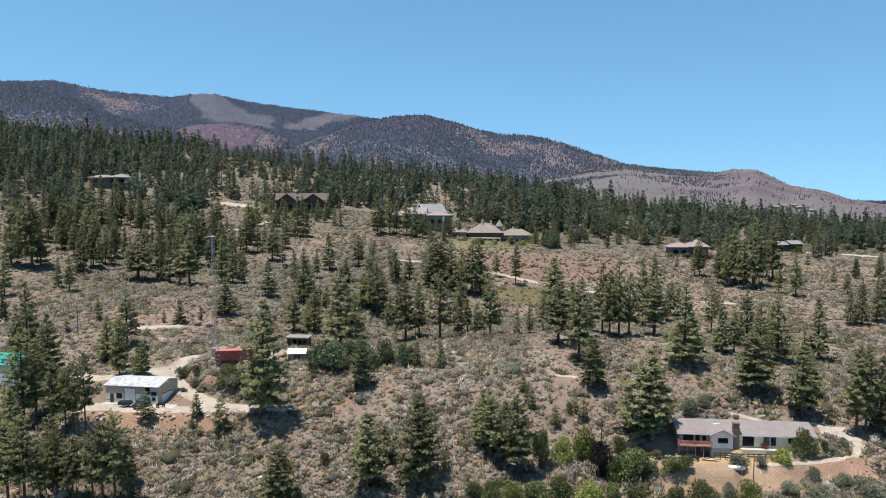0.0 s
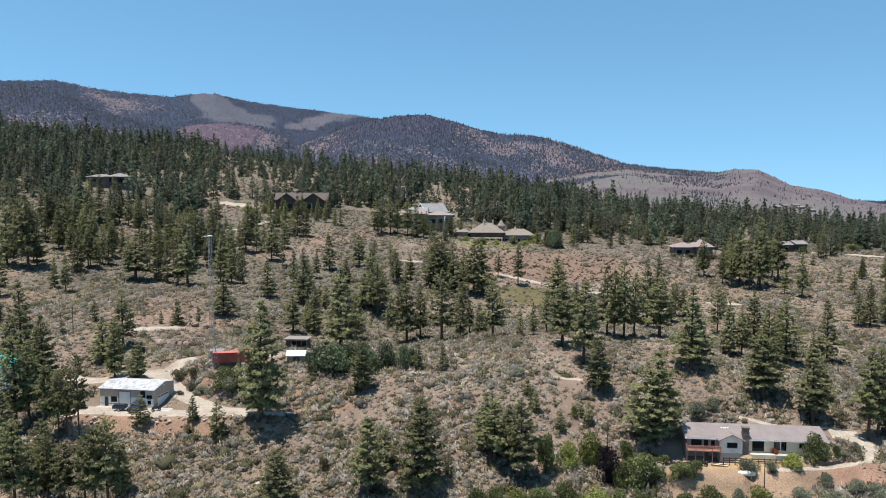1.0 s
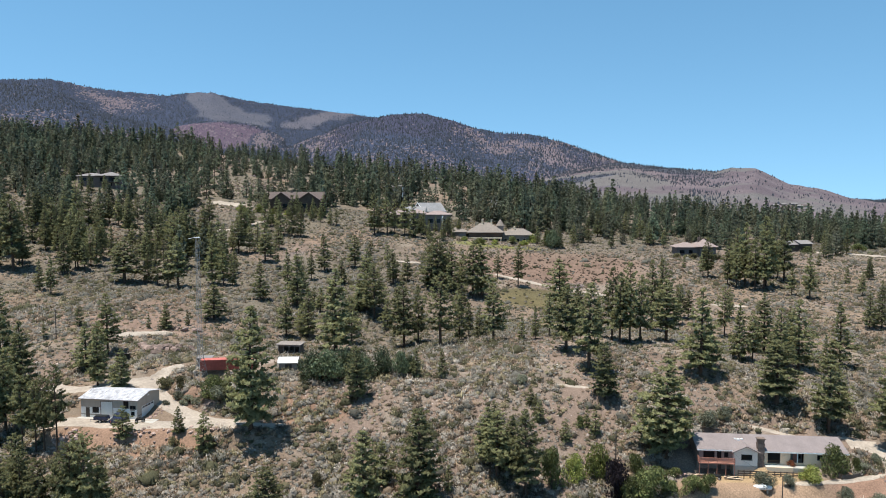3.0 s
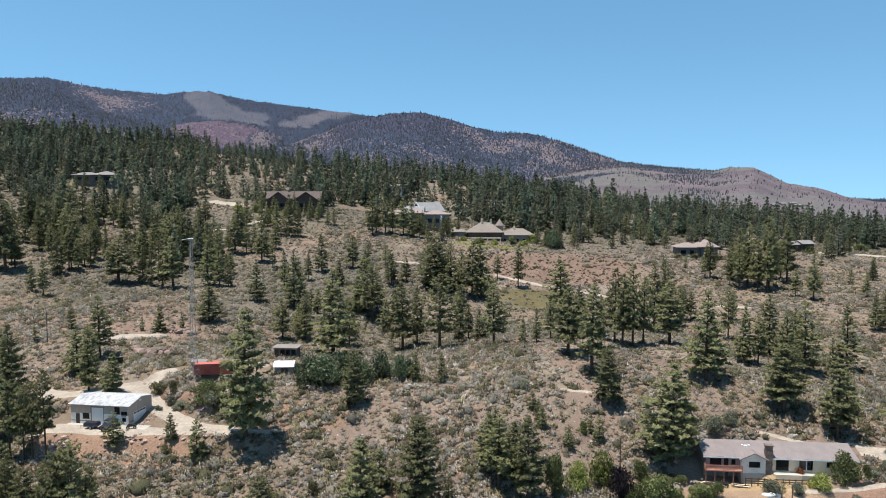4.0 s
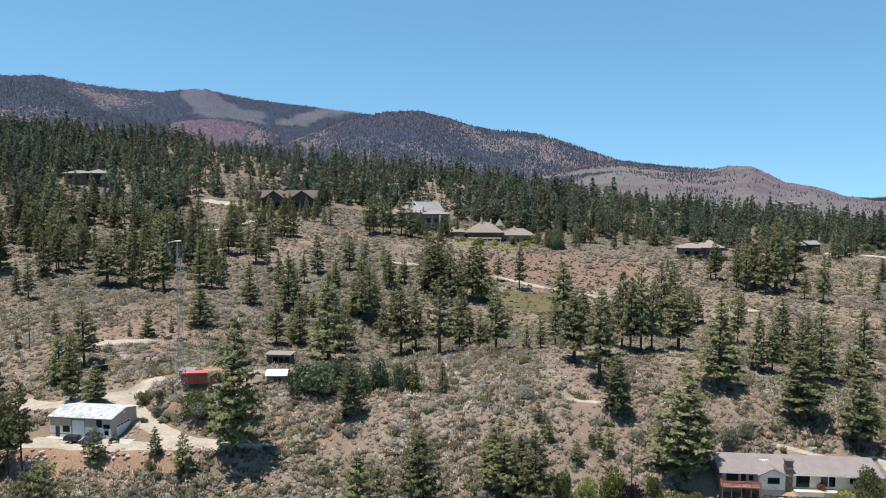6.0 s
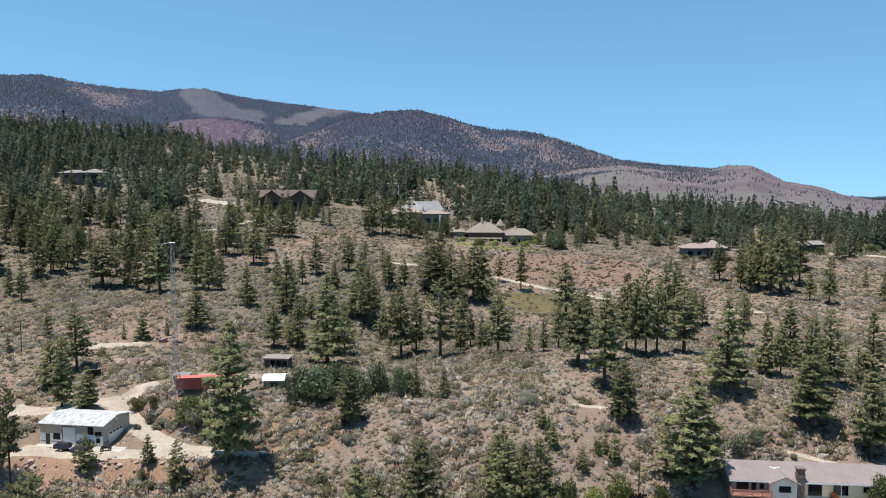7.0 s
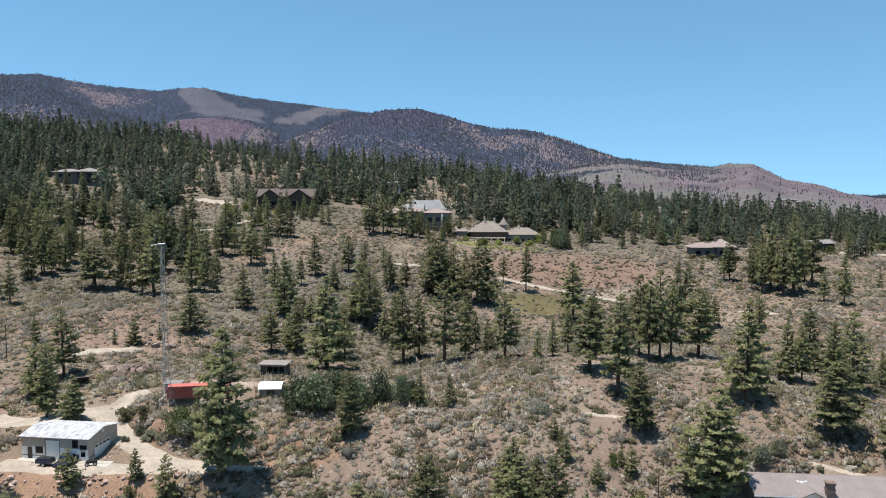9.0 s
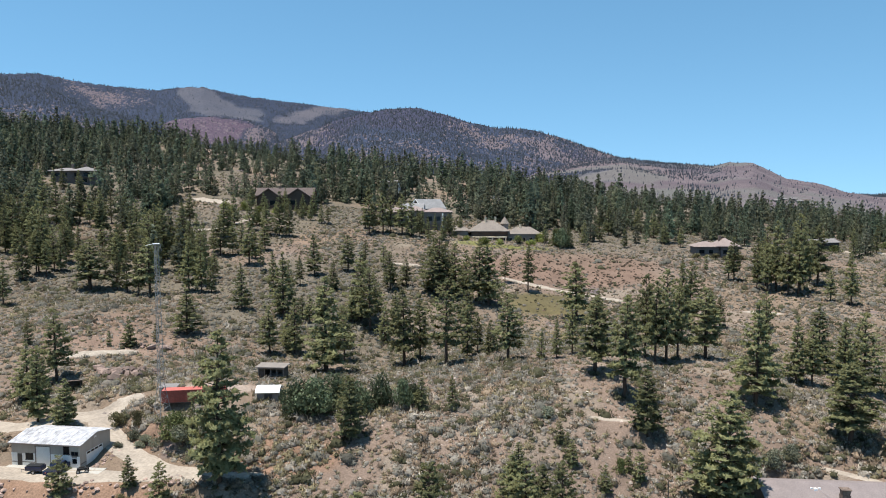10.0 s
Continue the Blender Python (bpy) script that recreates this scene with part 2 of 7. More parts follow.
END_HILL = ([0.0, 0.093, 0.174, 0.255, 0.336, 0.392, 0.416, 0.449, 0.498, 0.539, 0.58, 0.635, 0.7, 1.0],
            [-0.01, 0.021, 0.041, 0.053, 0.045, 0.041, 0.047, 0.046, 0.024, 0.0165, 0.004, -0.004, -0.01, -0.02])
WEST_HILL = ([-1.0, -0.63, -0.57, -0.546, -0.518, -0.4845, -0.44, -0.386, -0.323, -0.266, -0.2],
             [0.165, 0.165, 0.161, 0.156, 0.1416, 0.1245, 0.116, 0.104, 0.085, 0.07, 0.0])
RIDGES = [(FAR_RIDGE, 4400, 1500, 2.2, 21), (RED_HILL, 3500, 1900, 1.6, 23), (MID_HILL, 3000, 1700, 1.5, 25), (END_HILL, 2600, 1000, 1.0, 27),
          (WEST_HILL, 3200, 1500, 1.6, 29)]


def ridge_heights(x, y):
    """Heights of the mountain ridges behind, one array each."""
    r = np.hypot(x, y)
    u = x / np.maximum(y, 1.0)
    found = []
    for (us, es), crest, toe, steep, seed in RIDGES:
        top = EYE + np.interp(u, us, es) * crest / np.sqrt(1 + u * u)
        t = np.clip((r - toe) / (crest - toe), 0, 1)
        rise = t**steep
        gully = (fractal(x, y, 420.0, seed, 4) - 0.5) * 190 * np.clip(t, 0, 1) * (1 - t) * 1.6 * np.clip((top - EYE) / 350, 0.15, 1)
        fall = np.clip((r - crest) / 900, 0, 1)
        floor_ = -15.0
        found.append(floor_ + (top - floor_) * rise * (1 - 0.5 * fall) + gully + (fractal(x, y, 60.0, seed + 5, 2) - 0.5) * 9 * t)
    return found


def land(x, y, fine=True):
    x, y = np.asarray(x, float), np.asarray(y, float)
    near = hill(x, y) - 75 * smooth(630, 1150, y)
    if fine:
        near = near + roughness(x, y)
    z = near
    for h in ridge_heights(x, y):
        z = np.where(y > 700, np.maximum(z, h), z)
    return z

def sheet(name, verts, faces, mat, tones=None, smooth_shade=False, normals=None, extra=None):
    """A mesh from arrays of corners and of triangles or quads, with optional colours, soft normals and a value layer on its corners."""
    verts, faces = np.asarray(verts, np.float32), np.asarray(faces, np.int32)
    mesh = bpy.data.meshes.new(name)
    n, k = faces.shape
    mesh.vertices.add(len(verts))
    mesh.vertices.foreach_set("co", verts.ravel())
    mesh.loops.add(n * k)
    mesh.loops.foreach_set("vertex_index", faces.ravel())
    mesh.polygons.add(n)
    mesh.polygons.foreach_set("loop_start", np.arange(0, n * k, k, dtype=np.int32))
    mesh.polygons.foreach_set("loop_total", np.full(n, k, np.int32))
    if smooth_shade:
        mesh.polygons.foreach_set("use_smooth", np.ones(n, bool))
    mesh.update(calc_edges=True)
    if tones is not None:
        layer = mesh.color_attributes.new("tone", "FLOAT_COLOR", "POINT")
        rgba = np.ones((len(verts), 4), np.float32)
        rgba[:, :3] = tones
        layer.data.foreach_set("color", rgba.ravel())
    if extra is not None:
        layer = mesh.attributes.new(extra[0], "FLOAT", "POINT")
        layer.data.foreach_set("value", np.asarray(extra[1], np.float32).ravel())
    if normals is not None:
        mesh.normals_split_custom_set_from_vertices(np.asarray(normals, np.float32))
    mesh.materials.append(mat)
    return mesh


def blend(tone, other, k):
    return tone * (1 - k[..., None]) + np.asarray(other, float) * k[..., None]


# patches of other ground: centre, half sizes, turn, colour
PATCHES = [
    ((41, 288), (19, 13), 0, (0.104, 0.092, 0.044)),       # meadow
    ((57, 244), (40, 12), -8, (0.185, 0.146, 0.082)),        # dry grass under the trees
    ((62, 143), (20, 7), -6, (0.285, 0.198, 0.136)),         # bare yard below the house
    ((-62, 148), (20, 4.2), -5, (0.260, 0.165, 0.118)),      # cut bank below the workshop
    ((55, 338), (48, 26), 12, (0.178, 0.120, 0.094)),
    ((-16, 275), (42, 50), 0, (0.165, 0.130, 0.104)),         # brushy draw
    ((-128, 492), (24, 44), 0, (0.215, 0.165, 0.132)),        # rocky open slope behind the lodge       # open reddish slope
    ((-70, 372), (40, 20), 0, (0.221, 0.156, 0.115)),
    ((-140, 245), (55, 26), 0, (0.221, 0.148, 0.107)),
    ((90, 146.5), (13, 5), 5, (0.271, 0.168, 0.123)),       # red bank beside the driveway
    ((33, 369), (26, 5), -4, (0.156, 0.164, 0.049)),         # watered lawn below the villa
    ((-30, 160), (13, 5), 0, (0.235, 0.150, 0.108)),
    ((-85, 228), (40, 17), 0, (0.212, 0.148, 0.118)),
    ((-56, 168), (9, 6), 0, (0.245, 0.160, 0.118)),           # red bank below the mast
    ((-47, 183.5), (9, 4.5), 8, (0.36, 0.29, 0.25)),          # pale terrace behind the container
    ((66, 149.5), (14, 2.4), -6, (0.33, 0.24, 0.14)),         # straw-coloured strip below the house
]


# bare and rocky places on the mountains: bearing x / y and rise over y of their corners
CLEARING = [(-0.358, 0.152), (-0.331, 0.157), (-0.314, 0.154), (-0.295, 0.137), (-0.270, 0.123), (-0.242, 0.113), (-0.239, 0.107),
            (-0.304, 0.114), (-0.352, 0.115), (-0.341, 0.126), (-0.355, 0.142)]
PALE_SLOPE = [(-0.222, 0.104), (-0.188, 0.103), (-0.140, 0.113), (-0.109, 0.120), (-0.126, 0.123), (-0.157, 0.125), (-0.185, 0.120), (-0.209, 0.111)]
RED_SLOPE = [(-0.386, 0.107), (-0.373, 0.113), (-0.345, 0.114), (-0.304, 0.111), (-0.274, 0.109), (-0.253, 0.101), (-0.250, 0.096), (-0.266, 0.087),
             (-0.282, 0.077), (-0.315, 0.077), (-0.347, 0.082), (-0.370, 0.087), (-0.381, 0.095)]
ROCKY_TOP = [(-0.532, 0.166), (-0.512, 0.169), (-0.488, 0.159), (-0.467, 0.149), (-0.441, 0.149), (-0.413, 0.147), (-0.393, 0.135), (-0.427, 0.133),
             (-0.441, 0.116), (-0.461, 0.116), (-0.481, 0.132), (-0.502, 0.133), (-0.523, 0.145)]
ROCKY_FOOT = [(-0.64, 0.140), (-0.530, 0.136), (-0.467, 0.108), (-0.400, 0.098), (-0.30, 0.072), (-0.50, 0.085), (-0.64, 0.115)]
BRUSHY_FOOT = [(-0.260, 0.092), (-0.225, 0.104), (-0.176, 0.102), (-0.140, 0.111), (-0.144, 0.092), (-0.176, 0.074), (-0.266, 0.074)]
BRIGHT_RIB = [(0.013, 0.108), (0.041, 0.104), (0.094, 0.084), (0.122, 0.073), (0.171, 0.062), (0.159, 0.051), (0.106, 0.062), (0.051, 0.084), (0.019, 0.098)]
SADDLE = [(0.100, 0.092), (0.130, 0.086), (0.165, 0.074), (0.178, 0.062), (0.140, 0.068), (0.104, 0.082)]


def inside(u, tilt, corners, soft=0.004):
    """1 within a shape on the mountain side and 0 outside, with a soft edge."""
    gap, hit = np.full(u.shape, 9.0), np.zeros(u.shape, bool)
    for (a, b), (c, d) in zip(corners, corners[1:] + corners[:1]):
        t = np.clip(((u - a) * (c - a) + (tilt - b) * (d - b)) / ((c - a) ** 2 + (d - b) ** 2), 0, 1)
        gap = np.minimum(gap, np.hypot(u - a - t * (c - a), tilt - b - t * (d - b)))
        if b != d:
            hit ^= ((b > tilt) != (d > tilt)) & (u < (c - a) * (tilt - b) / (d - b) + a)
    return smooth(-soft, soft, np.where(hit, gap, -gap))


def slopes(x, y, z, which):
    """How bare, grassy, red and speckled each place of the mountains is."""
    u = x / np.maximum(y, 1.0)
    tilt = (z - EYE) / np.maximum(y, 1.0)
    fine, patch = fractal(x, y, 110.0, 57, 3), fractal(x, y, 520.0, 51, 4)
    u2, t2 = u + 0.020 * (fine - 0.5), tilt + 0.018 * (fractal(x, y, 130.0, 63, 3) - 0.5)
    grass = inside(u2, t2, CLEARING, 0.003) * (which == 0)
    pale = inside(u2, t2, PALE_SLOPE, 0.003) * (which == 0)
    red = inside(u2, t2, RED_SLOPE, 0.003) * ((which == 1) | (which == 4))
    east = which == 3
    groves = smooth(0.44, 0.60, patch + 0.35 * (fine - 0.5) + 0.22 * (1 - smooth(0.28, 0.42, u)) * smooth(0.035, 0.06, tilt)) * (1 - smooth(0.26, 0.46, u + 0.16 * (fine - 0.5))) * smooth(0.004, 0.04, tilt + 0.03 * (fine - 0.5)) * east
    bare = east * (1 - groves)
    clump = smooth(0.36, 0.66, fine)
    some = np.choose(which, [0.10 + 0.55 * inside(u2, t2, ROCKY_TOP, 0.01), 0.25 + 0.55 * inside(u2, t2, BRUSHY_FOOT, 0.01),
                             0.17 + 0.26 * (t2 < 0.085) + 0.4 * smooth(0.13, 0.22, u), 0.42 * groves, 0.08 + 0.5 * inside(u2, t2, ROCKY_FOOT, 0.012)])
    some = some + (which == 2) * (0.48 * inside(u2, t2, BRIGHT_RIB, 0.008) + 0.35 * inside(u2, t2, SADDLE, 0.008) + 0.45 * inside(u2, t2, BRUSHY_FOOT, 0.01))
    speck = np.clip(some * (0.55 + 0.6 * clump), 0, 0.95) * (1 - grass) * (1 - pale) * (1 - red) * (1 - bare)
    return u, tilt, fine, grass, pale, red, bare, np.where(red > 0.5, 0.33, speck)


def soil_tone(x, y, z):
    big, mid = fractal(x, y, 46.0, 31, 3), fractal(x, y, 9.0, 37, 3)
    tone = np.zeros(x.shape + (3,)) + np.array((0.190, 0.143, 0.117))
    tone = blend(tone, (0.192, 0.145, 0.110), smooth(0.42, 0.62, big))
    tone = blend(tone, (0.228, 0.192, 0.158), smooth(0.55, 0.75, mid) * 0.7)
    wobble = 0.5 * (fractal(x, y, 12.0, 41, 3) - 0.5)
    for (a, b), (hx, hy), turn, colour in PATCHES:
        c, s = math.cos(radians(turn)), math.sin(radians(turn))
        dx, dy = ((x - a) * c + (y - b) * s) / hx, (-(x - a) * s + (y - b) * c) / hy
        tone = blend(tone, colour, (1 - smooth(0.75, 1.15, np.hypot(dx, dy) + wobble)) * 0.85)
    # needle litter and brush under the woods
    west = 1 - smooth(-0.12, 0.02, x / np.maximum(y, 1.0))
    duff = np.maximum(smooth(330, 400, y), smooth(215, 260, y) * west) * smooth(0.22, 0.48, fractal(x, y, 30.0, 45, 3))
    tone = blend(tone, (0.128, 0.116, 0.092), duff * 0.8)
    # mountains: dark woods, grass clearings, a red burn, bare eastern slopes; bluish haze painted in
    r = np.hypot(x, y)
    which = np.stack(ridge_heights(x, y)).argmax(0)
    u, tilt, fine, grass, pale, red, bare, speck = slopes(x, y, z, which)
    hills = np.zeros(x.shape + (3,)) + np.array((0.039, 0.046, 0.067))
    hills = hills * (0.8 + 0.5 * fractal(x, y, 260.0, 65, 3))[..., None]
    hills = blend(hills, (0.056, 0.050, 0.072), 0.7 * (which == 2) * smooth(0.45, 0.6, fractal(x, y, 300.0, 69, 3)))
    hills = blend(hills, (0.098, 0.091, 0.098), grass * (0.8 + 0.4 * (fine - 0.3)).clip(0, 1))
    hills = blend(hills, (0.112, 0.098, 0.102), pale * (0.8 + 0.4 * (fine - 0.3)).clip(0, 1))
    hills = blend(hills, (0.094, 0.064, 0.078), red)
    dry = blend(np.zeros(x.shape + (3,)) + np.array((0.152, 0.112, 0.106)), (0.120, 0.088, 0.086), smooth(0.45, 0.62, fine))
    dry = blend(dry, (0.126, 0.112, 0.092), (1 - smooth(0.000, 0.016, tilt + 0.02 * (fine - 0.5))) * (1 - smooth(0.36, 0.46, u)))
    dry = blend(dry, (0.138, 0.116, 0.100), smooth(0.52, 0.62, fractal(x, y, 240.0, 77, 3)))
    hills = blend(hills, (0, 0, 0), bare) + dry * bare[..., None]
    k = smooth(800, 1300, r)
    # distance haze is put into the mountain colours: less red, more blue
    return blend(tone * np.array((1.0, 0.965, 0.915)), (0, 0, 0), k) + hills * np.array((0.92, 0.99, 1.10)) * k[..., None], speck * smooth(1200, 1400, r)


def ground():
    """One sheet from behind the camera to the mountains, finest where it is seen from nearest."""
    steps = [np.linspace(-500, 60, 16), np.linspace(75, 118, 10), np.arange(120, 300, 1.1)]
    far = [300.0]
    while far[-1] < 4750:
        far.append(far[-1] + min(22.0, max(1.1, (far[-1] - 230) * 0.0172)))
    ys = np.concatenate(steps + [np.array(far)])
    us = np.concatenate([np.linspace(-1.0, -0.71, 16), np.linspace(-0.70, 0.70, 560), np.linspace(0.71, 1.0, 16)])
    y = np.repeat(ys[:, None], len(us), 1)
    x = us[None, :] * np.sqrt(y * y + 130.0**2) * 0.95
    z = land(x, y)
    index = np.arange(y.size).reshape(y.shape)
    quads = np.stack([index[:-1, :-1], index[:-1, 1:], index[1:, 1:], index[1:, :-1]], -1).reshape(-1, 4)
    verts = np.stack([x, y, z], -1).reshape(-1, 3)
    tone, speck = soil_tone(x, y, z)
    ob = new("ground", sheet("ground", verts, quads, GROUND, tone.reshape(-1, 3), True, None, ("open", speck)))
    return tagged(ob, "dry reddish sagebrush hillside rising to bare and wooded mountains", "ground", kind="structure")


ground()


def rise(x, y):
    return float(land(np.array([float(x)]), np.array([float(y)]))[0])


def road(line, half):
    """A strip of pale gravel laid on the ground along a smoothed line, with ragged edges."""
    pts = [Vector(p) for p in line]
    path = []
    for i in range(len(pts) - 1):
        p0, p1, p2, p3 = pts[max(i - 1, 0)], pts[i], pts[i + 1], pts[min(i + 2, len(pts) - 1)]
        count = max(2, int((p2 - p1).length / 0.9))
        for k in range(count):
            t = k / count
            path.append(0.5 * (2 * p1 + (p2 - p0) * t + (2 * p0 - 5 * p1 + 4 * p2 - p3) * t * t + (3 * p1 - p0 - 3 * p2 + p3) * t**3))
    path.append(pts[-1])
    path = np.array(path)
    way = np.gradient(path, axis=0)
    way /= np.linalg.norm(way, axis=1, keepdims=True)
    side = np.stack([-way[:, 1], way[:, 0]], -1)
    across = np.linspace(-1, 1, 9)
    ragged = half * (0.85 + 0.4 * lattice(path[:, 0] / 2.5, path[:, 1] / 2.5, 83))
    if half < 2:
        run = np.minimum(np.arange(len(path)), np.arange(len(path))[::-1]) / 4.0
        ragged = ragged * np.clip(0.15 + run, 0, 1)
    grid = path[:, None] + side[:, None] * (across[None, :] * ragged[:, None])[..., None]
    z = land(grid[..., 0], grid[..., 1]) + 0.10 - 0.14 * (np.abs(across)[None, :] > 0.9)
    # two worn wheel tracks
    z = z - 0.03 * np.exp(-((np.abs(across)[None, :] - 0.45) / 0.15) ** 2)
    index = np.arange(z.size).reshape(z.shape)
    quads = np.stack([index[:-1, :-1], index[1:, :-1], index[1:, 1:], index[:-1, 1:]], -1).reshape(-1, 4)
    ob = new("road", sheet("road", np.concatenate([grid, z[..., None]], -1).reshape(-1, 3), quads, GRAVEL, None, True))
    tagged(ob, "pale unpaved gravel track across the dry slope", "road", kind="structure")


for centre_line, half_width in ROADS:
    road(centre_line, half_width)

# ---------------------------------------------------------------- pines
def tube(points, radii, sides):
    """Corners and triangles of a tapered tube along points."""
    verts, tris = [], []
    for p, r in zip(points, radii):
        for k in range(sides):
            a = 2 * math.pi * k / sides
            verts.append((p[0] + r * math.cos(a), p[1] + r * math.sin(a), p[2]))
    for i in range(len(points) - 1):
        for k in range(sides):
            a, b = i * sides + k, i * sides + (k + 1) % sides
            tris += [(a, b, b + sides), (a, b + sides, a + sides)]
    return verts, tris


def unit(v):
    return v / (np.linalg.norm(v, axis=-1, keepdims=True) + 1e-9)


def pine_arrays(rng, whorls, per_whorl, clumps, tufts, tuft, spread, bare, openness=0.0, taper=0.62, blade=0.34, limbs=True):
    """A pine one metre high: trunk corners and triangles, then needle corners, triangles and soft normals.
    Limbs stand in loose whorls and carry rounded clumps of upswept needle tufts."""
    lean = rng.uniform(-0.02, 0.02, 2)
    steps = np.linspace(0, 1, 7 if limbs else 3)
    trunk_v, trunk_t = tube([(lean[0] * t * t, lean[1] * t * t, t * 0.97 - (0.03 if t == 0 else 0)) for t in steps],
                            [0.017 * (1 - 0.93 * t) + 0.0012 for t in steps], 7 if limbs else 4)
    turn, heavy = rng.uniform(0, 2 * math.pi), rng.uniform(0, 2 * math.pi)
    centre, radius, outward, high = [], [], [], []
    for w in range(whorls):
        t = bare + (0.97 - bare) * min(max((w + rng.uniform(-0.4, 0.4)) / (whorls - 1), 0.0), 1.0) ** 0.95
        s = (t - bare) / (1 - bare)
        reach = spread * (min(1.0, 0.62 + 1.9 * s) * (1 - s) ** taper + 0.02) * rng.uniform(0.82, 1.12)
        step = 0.55 * (0.97 - bare) / whorls
        for b in range(per_whorl if s < 0.85 else max(3, per_whorl - 2)):
            if rng.random() < openness:
                continue
            a = turn + w * 2.4 + 2 * math.pi * (b + rng.uniform(-0.4, 0.4)) / per_whorl
            length = reach * rng.uniform(0.58, 1.2) * (1 + 0.16 * math.cos(a - heavy))
            droop = 0.06 - 0.5 * s + rng.uniform(-0.14, 0.14)
            grown = min(t + rng.uniform(-step, step), 0.97)
            root = np.array((lean[0] * t * t, lean[1] * t * t, grown))
            way = np.array((math.cos(a), math.sin(a), 0.0))
            tip = root + way * length + np.array((0, 0, -droop * length))
            if limbs and length > 0.05:
                q = len(trunk_v)
                up = np.array((0, 0, 0.004))
                across = np.array((-way[1], way[0], 0)) * 0.003
                trunk_v += [tuple(root + up), tuple(root + across - up), tuple(root - across - up), tuple(tip)]
                trunk_t += [(q, q + 1, q + 3), (q + 1, q + 2, q + 3), (q + 2, q, q + 3)]
            count = max(1, int(round(clumps * (0.35 + 0.65 * length / spread))))
            for c in range(count):
                f = 1.0 - 0.78 * c / count * rng.uniform(0.75, 1.15)
                side = np.array((-way[1], way[0], 0)) * length * rng.uniform(-0.22, 0.22) * (c > 0)
                centre.append(root + way * length * f + side + np.array((0, 0, -droop * length * f * f + 0.3 * tuft)))
                radius.append(tuft * rng.uniform(0.7, 1.25) * (1 - 0.6 * s))
                outward.append(way * f)
                high.append(s)
    centre.append(np.array((lean[0], lean[1], 0.965)))
    radius.append(tuft * 0.7)
    outward.append(np.zeros(3))
    high.append(1.0)
    centre, radius, outward = np.array(centre)[:, None], np.array(radius)[:, None, None], np.array(outward)[:, None]
    n = len(centre)
    d = rng.normal(0, 1, (n, tufts, 3))
    d[..., 2] = np.abs(d[..., 2]) * 0.8 - 0.15
    d = unit(d + outward * 0.4)
    base = centre + d * radius * rng.uniform(0.05, 0.55, (n, tufts, 1)) * np.array((1.1, 1.1, 0.6))
    soft = unit(0.75 * d + 0.35 * outward + np.array((0, 0, 0.3)))
    facing = unit(soft + rng.normal(0, 0.38, (n, tufts, 3)))
    q = unit(np.cross(facing, d + np.array((0, 0, 0.4)) + rng.normal(0, 0.3, (n, tufts, 3))))
    point = np.cross(q, facing)
    size = radius * rng.uniform(0.6, 1.1, (n, tufts, 1))
    leaf = np.stack([base + q * size * blade, base - q * size * blade, base + point * size], 2).reshape(-1, 3)
    soft = np.repeat(soft.reshape(-1, 3), 3, 0)
    return np.array(trunk_v), np.array(trunk_t), leaf, np.arange(len(leaf)).reshape(-1, 3), soft


def pine(rng, **how):
    tv, tt, lv, lt, soft = pine_arrays(rng, **how)
    thing = new("pine_tree")
    for name, v, t, mat, normals in (("trunk", tv, tt, BARK, None), ("crown", lv, lt, NEEDLES, soft)):
        ob = new(name, sheet(name, v, t, mat, None, True, normals))
        ob.parent = thing
    thing["reach"] = float(np.quantile(np.hypot(lv[:, 0], lv[:, 1]), 0.97))
    return tagged(thing, category="tree", group="pines on the slope")

# ---------------------------------------------------------------- single pines, stand by stand: place, height, crown radius and habit (1 full, 2 tall, 3 open)
WEST_STAND = [(-161.9, 277.0, 29.5, 5.9, 2), (-161.7, 282.6, 16.1, 3.1, 0), (-139.7, 255.4, 11.5, 2.2, 0), (-133.6, 251.6, 13.6, 2.5, 0),
              (-144.3, 280.3, 17.0, 3.2, 0), (-142.7, 287.4, 17.6, 3.3, 0), (-140.9, 294.2, 16.8, 3.2, 0), (-138.3, 293.9, 15.6, 3.0, 0),
              (-119.5, 276.6, 17.8, 6.3, 2), (-111.8, 280.1, 13.5, 2.6, 0), (-107.0, 277.0, 16.1, 3.0, 0), (-101.7, 273.7, 14.5, 2.7, 0),
              (-98.5, 275.1, 19.9, 5.3, 2), (-88.0, 282.8, 19.6, 3.7, 0), (-151.4, 242.4, 14.9, 2.8, 0), (-135.3, 215.2, 12.4, 2.3, 0),
              (-107.0, 181.2, 23.2, 5.3, 1), (-95.0, 169.7, 17.6, 3.6, 1), (-109.4, 180.1, 15.0, 2.9, 0)]
WEST_STAND_B = [(-108.4, 202.6, 4.8, 0.9, 0), (-87.5, 184.2, 12.3, 3.7, 1), (-79.1, 172.8, 15.3, 3.1, 1), (-72.1, 169.7, 9.8, 2.6, 1), (-104.0, 213.0, 6.7, 1.3, 0),
                (-82.1, 220.6, 6.8, 1.3, 0), (-84.8, 215.3, 4.7, 0.9, 0), (-76.4, 224.0, 5.1, 0.9, 0), (-71.4, 233.5, 13.0, 4.4, 1), (-86.5, 291.2, 21.9, 4.2, 0),
                (-86.3, 193.1, 16.5, 3.5, 2), (-80.2, 217.3, 6.8, 2.2, 1)]
